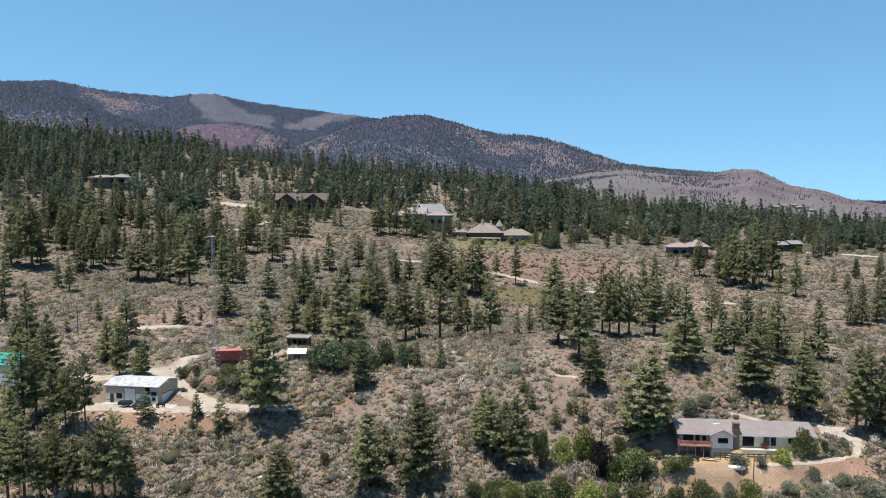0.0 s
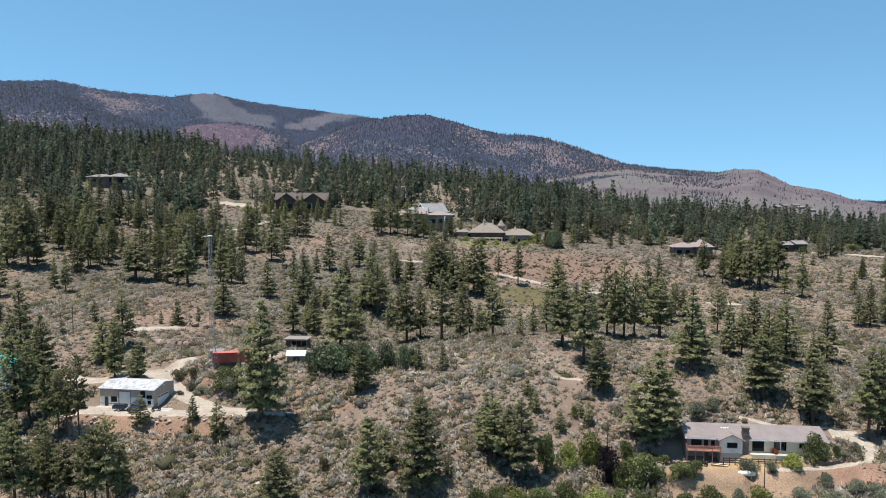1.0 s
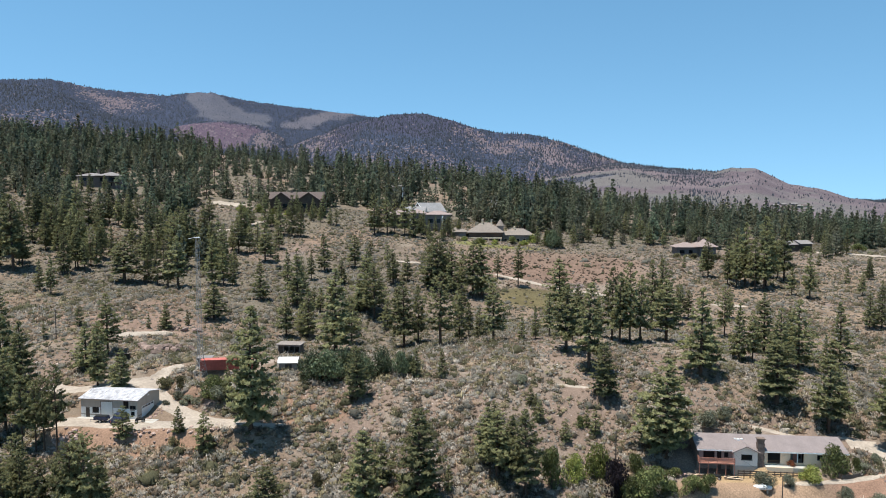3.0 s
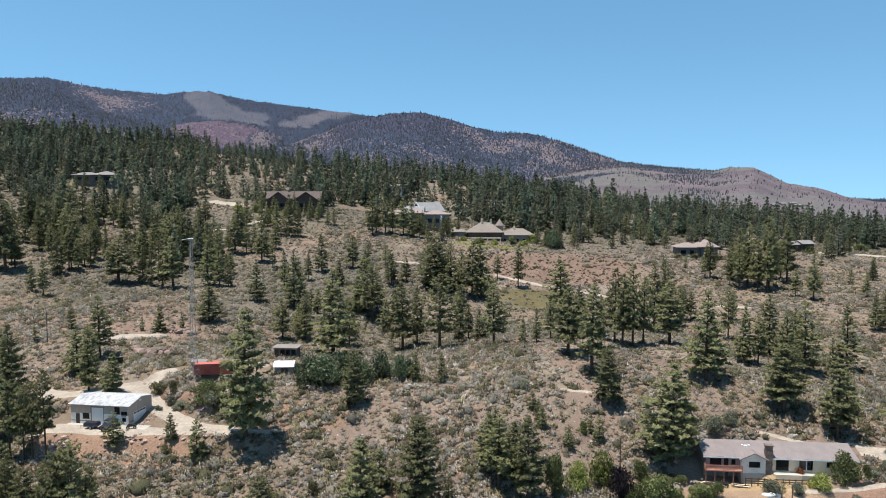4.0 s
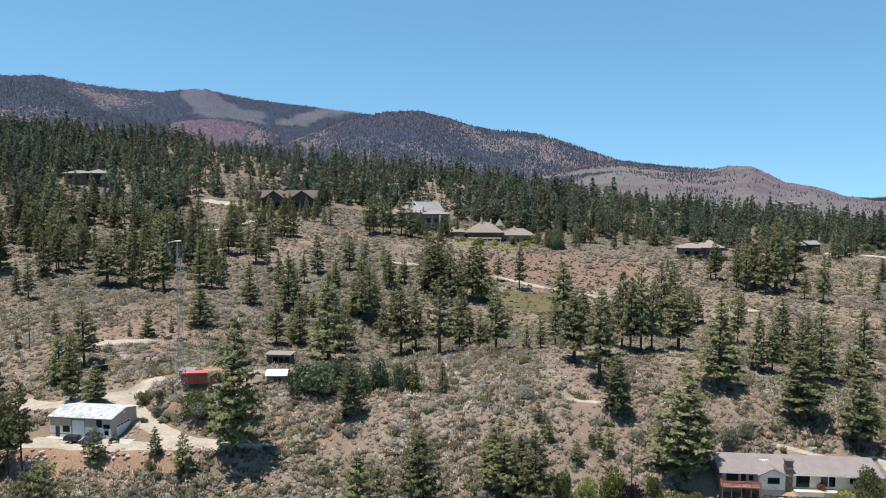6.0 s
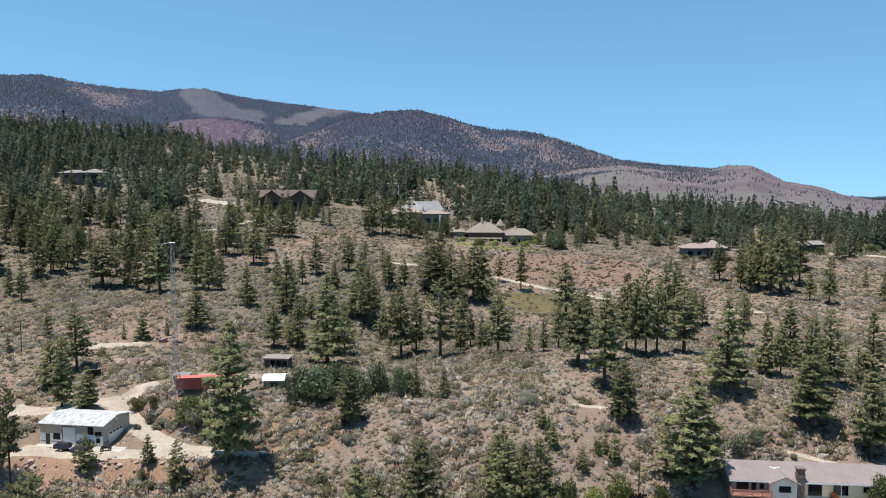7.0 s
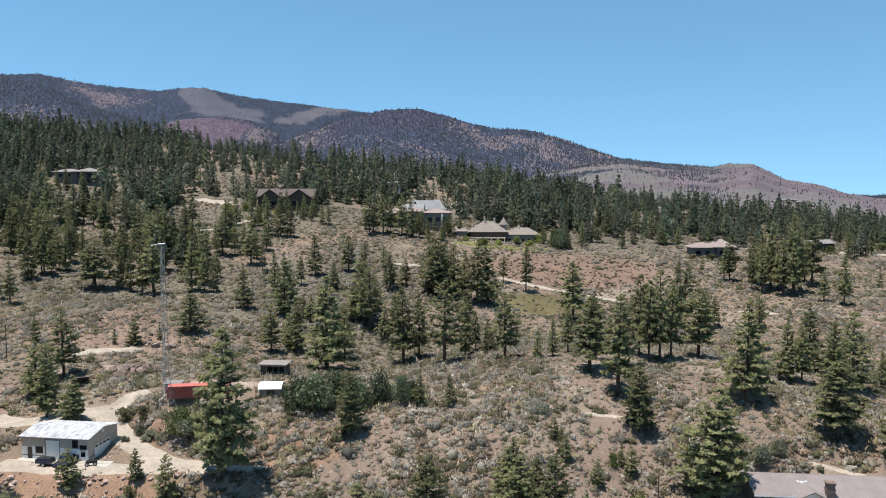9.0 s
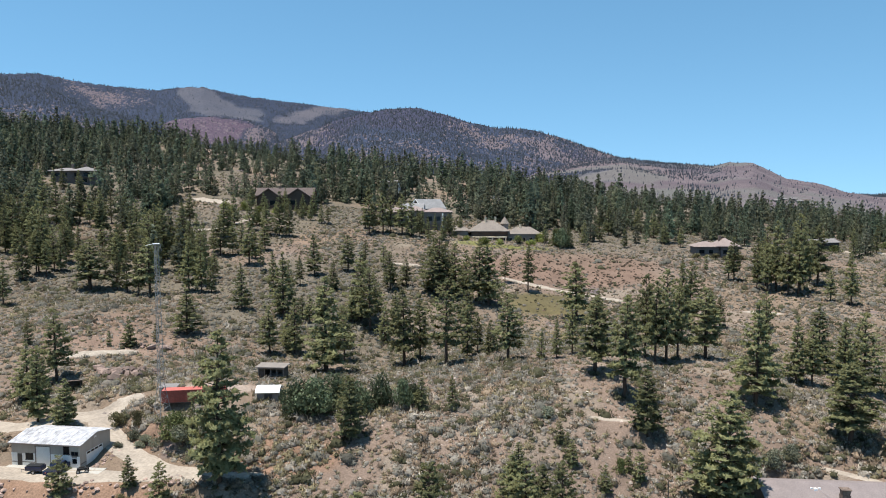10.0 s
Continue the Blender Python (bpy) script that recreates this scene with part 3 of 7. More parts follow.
NEAR_WEST_STAND = [(-91.4, 152.8, 21.3, 4.5, 2), (-90.8, 156.6, 18.3, 3.8, 2), (-79.5, 148.1, 14.7, 2.6, 3), (-77.4, 147.4, 16.1, 2.6, 3), (-74.4, 146.6, 18.4, 3.0, 3),
                   (-82.3, 148.3, 16.2, 2.8, 3), (-63.0, 126.6, 14.7, 2.9, 3), (-60.9, 126.1, 17.4, 3.5, 3), (-58.6, 126.1, 19.0, 3.8, 3), (-56.9, 127.4, 12.1, 2.4, 3),
                   (-78.5, 126.1, 17.2, 3.5, 3), (-74.8, 125.1, 18.3, 3.7, 3), (-72.1, 125.4, 12.9, 2.5, 3), (-70.5, 127.9, 13.8, 2.7, 3), (-66.6, 126.4, 13.5, 2.7, 3),
                   (-62.4, 148.8, 6.7, 2.4, 1), (-51.8, 150.1, 5.4, 1.5, 1), (-45.9, 147.7, 7.9, 2.3, 1), (-37.6, 151.9, 25.8, 5.8, 1)]
NEAR_WEST_STAND_B = [(-45.1, 161.5, 8.1, 1.5, 0), (-29.3, 131.0, 12.5, 3.8, 1)]
MIDDLE_STAND = [(-63.7, 261.7, 15.2, 3.4, 1), (-90.5, 328.1, 16.8, 4.1, 0), (-76.1, 318.3, 17.4, 4.2, 0), (-74.7, 338.9, 11.6, 2.8, 0), (-50.1, 259.7, 21.2, 4.9, 1),
                (-47.3, 229.2, 13.2, 3.2, 0), (-41.3, 233.6, 16.0, 4.0, 0), (-48.3, 308.3, 16.1, 4.5, 1), (-36.1, 315.6, 14.7, 3.6, 0), (-30.6, 330.2, 9.7, 2.3, 0),
                (-22.5, 322.3, 10.5, 2.6, 0), (-38.6, 290.7, 10.7, 2.7, 0), (-25.7, 265.6, 22.9, 6.7, 1), (-22.3, 258.4, 20.1, 4.9, 0), (-29.9, 216.9, 25.4, 7.6, 1),
                (-27.1, 232.4, 15.3, 3.7, 0), (-17.1, 164.0, 12.3, 3.2, 1), (-10.1, 228.7, 21.6, 4.6, 2), (-5.8, 233.2, 19.1, 3.4, 2)]
MIDDLE_STAND_B = [(1.3, 217.6, 22.6, 5.8, 3), (7.3, 228.8, 15.2, 2.9, 0), (10.5, 233.3, 11.5, 2.2, 0), (-4.3, 172.9, 7.1, 1.7, 0), (1.8, 173.4, 6.8, 1.6, 0),
                  (-18.1, 296.1, 14.5, 3.6, 0), (-2.4, 296.4, 22.5, 5.8, 1), (6.0, 291.5, 20.0, 4.9, 0), (10.3, 301.4, 14.7, 3.6, 0), (14.1, 285.5, 22.6, 5.3, 2),
                  (17.5, 284.5, 22.1, 5.4, 0), (26.0, 310.4, 11.4, 2.7, 0), (-44.1, 261.1, 7.5, 1.9, 0), (-17.1, 251.5, 11.4, 2.8, 0)]
FRONT_STAND = [(-12.7, 135.2, 16.2, 3.5, 2), (-10.0, 141.9, 8.6, 2.3, 3), (-2.8, 137.8, 18.6, 4.9, 1), (2.9, 140.8, 5.3, 1.0, 0), (12.4, 144.5, 13.6, 3.6, 2),
               (10.6, 148.5, 11.1, 2.9, 1), (17.7, 141.1, 17.2, 3.8, 2), (15.6, 147.9, 10.5, 3.1, 1), (22.4, 162.5, 5.1, 1.0, 0), (33.7, 162.3, 4.7, 0.9, 0),
               (39.8, 171.5, 13.4, 3.4, 1), (49.7, 157.1, 21.3, 6.6, 1)]
CENTRE_STAND = [(33.9, 301.6, 17.9, 3.0, 2), (46.6, 273.3, 20.4, 5.1, 2), (16.6, 209.7, 17.2, 4.2, 2), (24.4, 206.7, 7.8, 1.5, 0), (28.3, 207.2, 9.6, 1.8, 0),
                (34.7, 194.1, 17.8, 4.6, 2), (32.8, 210.7, 12.9, 2.2, 2), (38.4, 182.8, 22.2, 4.7, 2), (38.1, 202.6, 9.1, 1.7, 0), (50.2, 207.5, 20.8, 3.3, 2),
                (51.3, 203.2, 20.0, 3.4, 2), (54.5, 204.7, 22.7, 3.7, 2), (58.2, 207.4, 19.3, 3.3, 2), (75.0, 251.5, 25.2, 4.3, 2), (83.6, 268.1, 23.1, 4.0, 2),
                (68.1, 215.0, 18.7, 4.8, 2), (90.4, 267.3, 13.2, 2.2, 2), (86.5, 260.0, 13.9, 2.4, 2), (66.5, 183.3, 22.3, 5.9, 1)]
CENTRE_STAND_B = [(69.9, 187.3, 14.5, 2.8, 0), (95.3, 239.1, 17.8, 3.3, 0)]
EAST_STAND = [(80.7, 194.1, 15.4, 3.1, 1), (84.1, 193.5, 13.8, 2.7, 0), (94.9, 210.2, 17.6, 4.9, 1), (80.2, 171.8, 16.0, 5.3, 2), (91.5, 193.6, 15.9, 3.8, 1),
              (97.5, 195.8, 18.7, 4.8, 1), (107.4, 220.2, 13.6, 2.6, 0), (114.0, 204.8, 18.6, 4.5, 1), (107.5, 200.6, 9.5, 1.8, 0), (89.1, 165.5, 18.3, 4.5, 2),
              (96.3, 174.4, 8.7, 3.7, 1), (97.8, 157.8, 21.7, 4.1, 2), (100.1, 158.1, 20.8, 3.7, 2), (104.3, 159.5, 18.4, 3.6, 1), (144.2, 240.5, 12.9, 2.5, 0),
              (148.0, 240.2, 16.4, 3.1, 0), (155.3, 243.5, 16.8, 3.2, 0), (160.6, 247.5, 17.3, 3.3, 0), (192.3, 318.9, 9.7, 1.8, 0)]
EAST_STAND_B = [(184.7, 346.8, 7.1, 1.3, 0), (145.3, 280.6, 18.2, 3.1, 2), (141.0, 286.0, 11.5, 2.2, 0), (120.9, 320.7, 18.0, 3.1, 2), (118.6, 320.7, 14.1, 2.4, 2),
                (123.8, 306.5, 14.5, 2.5, 2), (125.9, 302.4, 19.0, 3.2, 2), (130.3, 304.2, 17.4, 3.0, 2), (131.3, 297.1, 21.6, 3.7, 2), (134.4, 295.8, 20.5, 3.5, 2),
                (147.7, 318.0, 19.2, 3.2, 2), (150.8, 318.0, 17.4, 3.0, 2), (104.3, 333.3, 7.3, 1.4, 0), (116.6, 339.2, 6.1, 1.2, 0), (197.3, 310.1, 11.4, 2.2, 0),
                (106.5, 262.3, 9.7, 1.9, 0), (129.5, 311.3, 23.6, 4.0, 2), (131.1, 306.2, 26.9, 4.6, 2), (137.4, 300.6, 30.1, 5.1, 2)]
EAST_STAND_C = [(150.2, 311.2, 24.9, 4.2, 2), (129.3, 317.8, 18.6, 3.1, 2), (191.2, 317.9, 10.4, 2.0, 0), (205.0, 321.6, 11.6, 2.2, 0), (-31.7, 379.8, 14.5, 2.7, 0),
                (-24.6, 392.5, 11.1, 2.1, 0), (-17.1, 396.0, 10.3, 2.0, 0), (-10.1, 386.5, 11.3, 2.1, 0), (-36.0, 385.0, 10.3, 2.0, 0), (-7.7, 381.9, 13.0, 2.5, 0),
                (5.0, 380.4, 11.1, 2.1, 0), (11.0, 386.2, 9.7, 1.8, 0)]
UPPER_STAND = [(-79.3, 362.1, 18.2, 3.5, 0), (-73.1, 360.5, 21.0, 4.0, 0), (-68.9, 361.5, 17.6, 3.3, 0), (-69.3, 393.6, 10.5, 2.0, 0), (-64.4, 392.7, 10.5, 2.0, 0),
               (-58.4, 388.6, 10.1, 1.9, 0), (-54.7, 387.0, 9.4, 1.8, 0), (-33.1, 374.3, 21.8, 4.1, 0), (-26.6, 377.5, 20.2, 3.8, 0), (-23.1, 379.5, 18.4, 3.5, 0),
               (-17.4, 376.9, 20.1, 3.8, 0), (-12.8, 375.6, 18.9, 3.6, 0), (52.9, 380.6, 9.3, 1.8, 0), (56.8, 377.5, 9.2, 1.8, 0), (63.1, 372.6, 12.1, 2.3, 0),
               (72.2, 381.4, 12.4, 2.4, 0), (91.4, 410.1, 17.3, 3.3, 0), (91.6, 377.7, 10.8, 2.0, 0), (111.3, 425.3, 13.8, 2.6, 0)]
UPPER_STAND_B = [(115.0, 407.3, 14.9, 2.8, 0), (-98.4, 376.8, 16.8, 3.2, 0), (-96.8, 354.1, 17.2, 3.3, 0), (-88.5, 367.5, 17.9, 3.4, 0),
                 (-106.8, 331.6, 18.8, 3.6, 0), (-111.2, 321.2, 22.2, 4.2, 0), (-125.9, 325.5, 18.5, 3.5, 0), (-113.4, 312.6, 20.4, 3.9, 0),
                 (-144.8, 338.7, 19.2, 3.7, 0), (-152.2, 325.1, 19.8, 3.8, 0), (-156.5, 312.7, 20.3, 3.9, 0), (-169.2, 317.5, 20.6, 3.9, 0),
                 (-191.5, 343.9, 18.1, 3.4, 0), (-171.1, 278.4, 27.2, 5.2, 0), (-175.9, 294.2, 25.1, 4.8, 0), (-8.8, 374.0, 12.8, 2.4, 0), (2.8, 371.3, 12.4, 2.3, 0),
                 (8.0, 378.9, 8.6, 1.6, 0), (11.6, 386.5, 8.5, 1.6, 0)]
UPPER_STAND_C = [(-4.4, 369.4, 10.5, 2.0, 0), (82.0, 390.9, 14.3, 2.7, 0), (115.2, 390.1, 12.7, 2.4, 0), (120.9, 383.2, 10.9, 2.1, 0), (175.1, 375.4, 15.3, 2.9, 0),
                 (199.9, 370.4, 13.6, 2.6, 0), (217.7, 380.6, 13.9, 2.6, 0)]
THICKET_STAND = [(-172.1, 319.5, 21.2, 4.0, 0), (-171.4, 325.6, 18.5, 3.5, 0), (-171.0, 331.5, 20.7, 3.9, 0), (-191.9, 347.5, 16.6, 3.2, 0),
                 (-169.8, 350.7, 20.4, 3.9, 0), (-177.3, 354.4, 21.5, 4.1, 0), (-167.8, 358.6, 17.1, 3.3, 0), (-164.2, 360.0, 15.1, 2.9, 0),
                 (-157.6, 355.9, 15.0, 2.8, 0), (-154.0, 357.6, 16.5, 3.1, 0), (-152.1, 365.0, 15.4, 2.9, 0), (-144.0, 361.3, 15.2, 2.9, 0),
                 (-135.3, 320.0, 12.2, 2.3, 0), (-128.7, 313.6, 13.3, 2.5, 0), (-127.0, 318.6, 12.7, 2.4, 0), (-139.5, 309.2, 13.1, 2.5, 0),
                 (-144.4, 311.5, 14.4, 2.7, 0), (-180.2, 300.6, 11.5, 2.2, 0), (-184.7, 298.4, 10.7, 2.0, 0)]
THICKET_STAND_B = [(-207.2, 340.3, 12.9, 2.5, 0), (-192.9, 340.4, 15.7, 3.0, 0), (-130.7, 342.1, 17.2, 3.3, 0), (-123.6, 334.1, 16.3, 3.1, 0),
                   (-122.0, 345.0, 16.8, 3.2, 0), (-110.8, 328.3, 15.2, 2.9, 0), (-99.5, 306.1, 16.0, 3.0, 0), (-117.4, 369.9, 15.6, 3.0, 0),
                   (-94.5, 319.5, 15.9, 3.0, 0), (-94.7, 332.7, 13.3, 2.5, 0), (-84.3, 300.5, 10.8, 2.1, 0), (-96.0, 357.7, 16.5, 3.1, 0), (-85.9, 329.8, 13.7, 2.6, 0),
                   (-83.7, 335.1, 13.4, 2.5, 0), (-76.0, 326.9, 12.5, 2.4, 0), (-69.4, 309.8, 11.2, 2.1, 0), (-83.2, 281.5, 14.3, 2.7, 0), (-79.8, 281.5, 12.4, 2.3, 0),
                   (-58.7, 283.9, 14.4, 2.7, 0)]
THICKET_STAND_C = [(-51.7, 277.5, 13.6, 2.5, 0), (-51.4, 295.2, 11.3, 2.2, 0), (-107.2, 305.9, 17.5, 3.3, 0), (-122.1, 293.9, 11.6, 2.2, 0),
                   (-131.6, 296.6, 12.1, 2.3, 0), (-115.0, 303.5, 13.6, 2.6, 0)]
DRAW_STAND = [(-41.4, 258.0, 9.3, 2.3, 0), (-28.6, 263.6, 11.7, 2.9, 0), (-21.1, 275.0, 7.6, 1.9, 0), (-18.5, 301.9, 9.8, 2.4, 0), (-14.3, 259.6, 13.6, 3.3, 0),
              (-29.6, 246.3, 12.0, 2.9, 0), (13.5, 225.3, 9.6, 2.3, 0), (8.8, 259.4, 13.6, 3.4, 0), (2.7, 297.9, 18.0, 4.4, 0), (0.1, 291.0, 22.3, 5.4, 0),
              (-12.3, 301.1, 11.1, 2.7, 0), (-29.1, 309.9, 8.9, 2.2, 0), (-38.5, 263.8, 10.8, 2.7, 0), (-44.2, 237.2, 9.8, 2.4, 0), (52.0, 264.4, 13.0, 3.2, 0)]
DRAW_STAND_B = [(47.1, 211.3, 12.0, 2.3, 0), (69.5, 267.2, 15.4, 2.9, 0), (93.1, 266.8, 11.0, 2.1, 0), (170.7, 288.3, 9.5, 1.8, 0), (176.9, 309.9, 7.6, 1.4, 0)]
HILLSIDE_STAND = [(-165.6, 318.9, 15.8, 3.0, 0), (-172.4, 317.3, 16.0, 3.0, 0), (-97.5, 310.6, 18.8, 3.6, 0), (-157.1, 300.0, 13.9, 2.6, 0),
                  (-170.1, 316.2, 14.4, 2.7, 0), (-96.3, 309.3, 18.9, 3.6, 0), (-116.6, 333.5, 15.7, 3.0, 0), (-122.8, 305.6, 19.2, 3.6, 0),
                  (-110.7, 340.1, 19.0, 3.6, 0), (-122.4, 315.8, 13.9, 2.6, 0), (-95.0, 307.5, 16.8, 3.2, 0), (-144.1, 288.4, 15.8, 3.0, 0),
                  (-100.1, 307.8, 16.3, 3.1, 0), (-141.4, 303.6, 15.6, 3.0, 0), (-166.5, 307.5, 18.7, 3.6, 0), (-181.9, 315.4, 17.6, 3.4, 0),
                  (-152.6, 302.0, 15.7, 3.0, 0), (-139.4, 286.3, 12.9, 2.4, 0), (-149.0, 320.0, 18.2, 3.5, 0)]
HILLSIDE_STAND_B = [(-156.6, 308.9, 18.6, 3.5, 0), (-149.0, 301.9, 19.4, 3.7, 0), (-177.1, 316.3, 14.4, 2.7, 0), (-113.2, 314.1, 14.3, 2.7, 0),
                    (-156.5, 318.8, 16.3, 3.1, 0), (-166.0, 287.7, 18.5, 3.5, 0), (-95.0, 313.4, 20.7, 3.9, 0), (-177.3, 303.6, 20.0, 3.8, 0),
                    (-115.2, 322.8, 21.0, 4.0, 0), (-122.1, 302.8, 14.3, 2.7, 0)]
CREST_STAND = [(-214.5, 432.1, 11.5, 2.2, 1), (-208.1, 429.7, 13.0, 2.6, 1), (-220.6, 430.6, 12.0, 2.4, 1), (-201.1, 433.6, 11.0, 2.3, 1),
               (-226.0, 436.1, 14.0, 2.8, 1), (-9.1, 385.4, 9.7, 1.8, 0), (-5.0, 385.1, 8.1, 1.5, 0), (-1.3, 389.2, 8.8, 1.7, 0), (2.5, 386.1, 8.5, 1.6, 0),
               (6.3, 390.1, 9.5, 1.8, 0), (9.8, 392.8, 7.7, 1.5, 0), (-93.5, 398.4, 7.1, 1.3, 0), (-88.3, 397.1, 6.4, 1.2, 0), (-83.4, 399.8, 8.1, 1.5, 0),
               (-78.3, 400.0, 5.8, 1.1, 0), (-73.7, 403.3, 7.5, 1.4, 0), (-68.7, 400.9, 7.1, 1.4, 0), (-85.9, 382.3, 8.1, 1.5, 0), (-90.5, 403.0, 11.0, 2.4, 1), (-79.5, 404.0, 13.0, 2.8, 1),
               (-70.5, 405.5, 10.5, 2.3, 1), (-97.5, 405.0, 12.0, 2.5, 2), (-64.5, 404.0, 14.0, 2.9, 1)]
CORNER_STAND = [(-88.9, 144.0, 13.3, 3.0, 1), (-73.6, 132.5, 14.1, 3.1, 1), (-65.6, 135.4, 10.1, 2.2, 1), (-58.7, 131.8, 9.8, 2.1, 1)]
SCRUB_STAND = [(23.2, 160.9, 5.2, 1.5, 1), (35.2, 160.4, 5.7, 1.7, 1), (12.9, 157.3, 5.8, 1.7, 1), (21.8, 165.9, 4.3, 1.3, 1), (28.0, 156.9, 4.9, 1.5, 1)]
STANDS = [WEST_STAND, WEST_STAND_B, NEAR_WEST_STAND, NEAR_WEST_STAND_B, MIDDLE_STAND, MIDDLE_STAND_B, FRONT_STAND, CENTRE_STAND, CENTRE_STAND_B, EAST_STAND, EAST_STAND_B, EAST_STAND_C, UPPER_STAND, UPPER_STAND_B, UPPER_STAND_C, THICKET_STAND, THICKET_STAND_B, THICKET_STAND_C, DRAW_STAND, DRAW_STAND_B, HILLSIDE_STAND, HILLSIDE_STAND_B, CREST_STAND, CORNER_STAND, SCRUB_STAND]

PINE_LABELS = {"tall": "tall green pine with a bare lower trunk on dry ground",
               "full": "full conical green pine branching low above the brush",
               "open": "ragged open-crowned pine with gaps between its limbs",
               "young": "small dense young pine among the sagebrush"}
rng = np.random.default_rng(5)
KINDS = {
    "tall": [pine(rng, whorls=17, per_whorl=6, clumps=4, tufts=17, tuft=0.042, spread=0.21, bare=0.22, taper=taper) for taper in (0.62, 0.76, 0.9)],
    "full": [pine(rng, whorls=19, per_whorl=6, clumps=4, tufts=17, tuft=0.042, spread=0.23, bare=0.11, taper=taper) for taper in (0.65, 0.8, 0.95)],
    "open": [pine(rng, whorls=15, per_whorl=6, clumps=4, tufts=17, tuft=0.043, spread=0.24, bare=0.24, openness=0.28, taper=taper) for taper in (0.45, 0.6)],
    "young": [pine(rng, whorls=12, per_whorl=6, clumps=3, tufts=17, tuft=0.064, spread=0.25, bare=0.05, taper=taper) for taper in (0.6, 0.75, 0.9)],
}
# finer needles for the trees nearest to the flight
CLOSE = {
    "tall": [pine(rng, whorls=18, per_whorl=7, clumps=5, tufts=18, tuft=0.039, spread=0.21, bare=0.22, openness=0.12, taper=taper) for taper in (0.5, 0.66)],
    "full": [pine(rng, whorls=21, per_whorl=7, clumps=5, tufts=18, tuft=0.039, spread=0.23, bare=0.11, taper=taper) for taper in (0.58, 0.74)],
    "open": [pine(rng, whorls=16, per_whorl=7, clumps=5, tufts=18, tuft=0.040, spread=0.24, bare=0.36, openness=0.22, taper=taper) for taper in (0.45, 0.6)],
    "young": [pine(rng, whorls=14, per_whorl=6, clumps=3, tufts=17, tuft=0.060, spread=0.25, bare=0.04, taper=taper) for taper in (0.65, 0.85)],
}
first = {}
pines_at = []
for stand in STANDS:
    for x, y, height, crown, habit in stand:
        pick = rng.random()
        kind = "young" if height < 9 else ("full" if pick < 0.42 else "tall" if pick < 0.86 else "open")
        kind = (kind, "full", "tall", "open")[habit] if height >= 9 else kind
        models = CLOSE[kind] if y < 176 else KINDS[kind]
        model = models[int(rng.integers(len(models)))]
        wide = crown * rng.uniform(0.86, 1.02) / model["reach"]
        m = Matrix.LocRotScale((x, y, rise(x, y) - 0.1), Euler((0, 0, rng.uniform(0, 6.28))), (wide, wide, height))
        tree = copy_thing(model, m) if model in first else model
        first.setdefault(model, m)
        tree["label"] = PINE_LABELS[kind]
        pines_at.append((x, y))
for models in (*KINDS.values(), *CLOSE.values()):
    for model in models:
        if model in first:
            model.matrix_basis = first[model]
        else:
            for o in (*model.children_recursive, model):
                bpy.data.objects.remove(o)


def clear_of(x, y, spots):
    """Keeps woods and brush off the buildings' ground: centre and half sizes."""
    keep = np.ones(x.shape, bool)
    for a, b, hx, hy in spots:
        keep &= (np.abs(x - a) > hx) | (np.abs(y - b) > hy)
    return keep


# ground kept free of woods: centre x, y and half sizes
GLADES = [(0, 396, 26, 14), (32, 382, 30, 18), (-84, 412, 24, 14), (-206, 448, 26, 14), (131, 366, 14, 14), (193, 384, 12, 12),
          (-12, 452, 10, 10), (30, 470, 8, 14), (-125, 415, 14, 12), (-104, 372, 12, 12)]
# views kept open before the houses: bearing x / y from the west to the east edge, far end and depth
VISTAS = [(-0.512, -0.438, 450, 62), (-0.236, -0.150, 412, 60), (-0.070, 0.022, 396, 50), (0.010, 0.135, 386, 60), (0.300, 0.385, 366, 60),
          (0.478, 0.520, 386, 60), (-0.080, -0.040, 500, 14), (0.072, 0.092, 490, 10), (-0.335, -0.262, 440, 80), (-0.300, -0.222, 530, 70)]


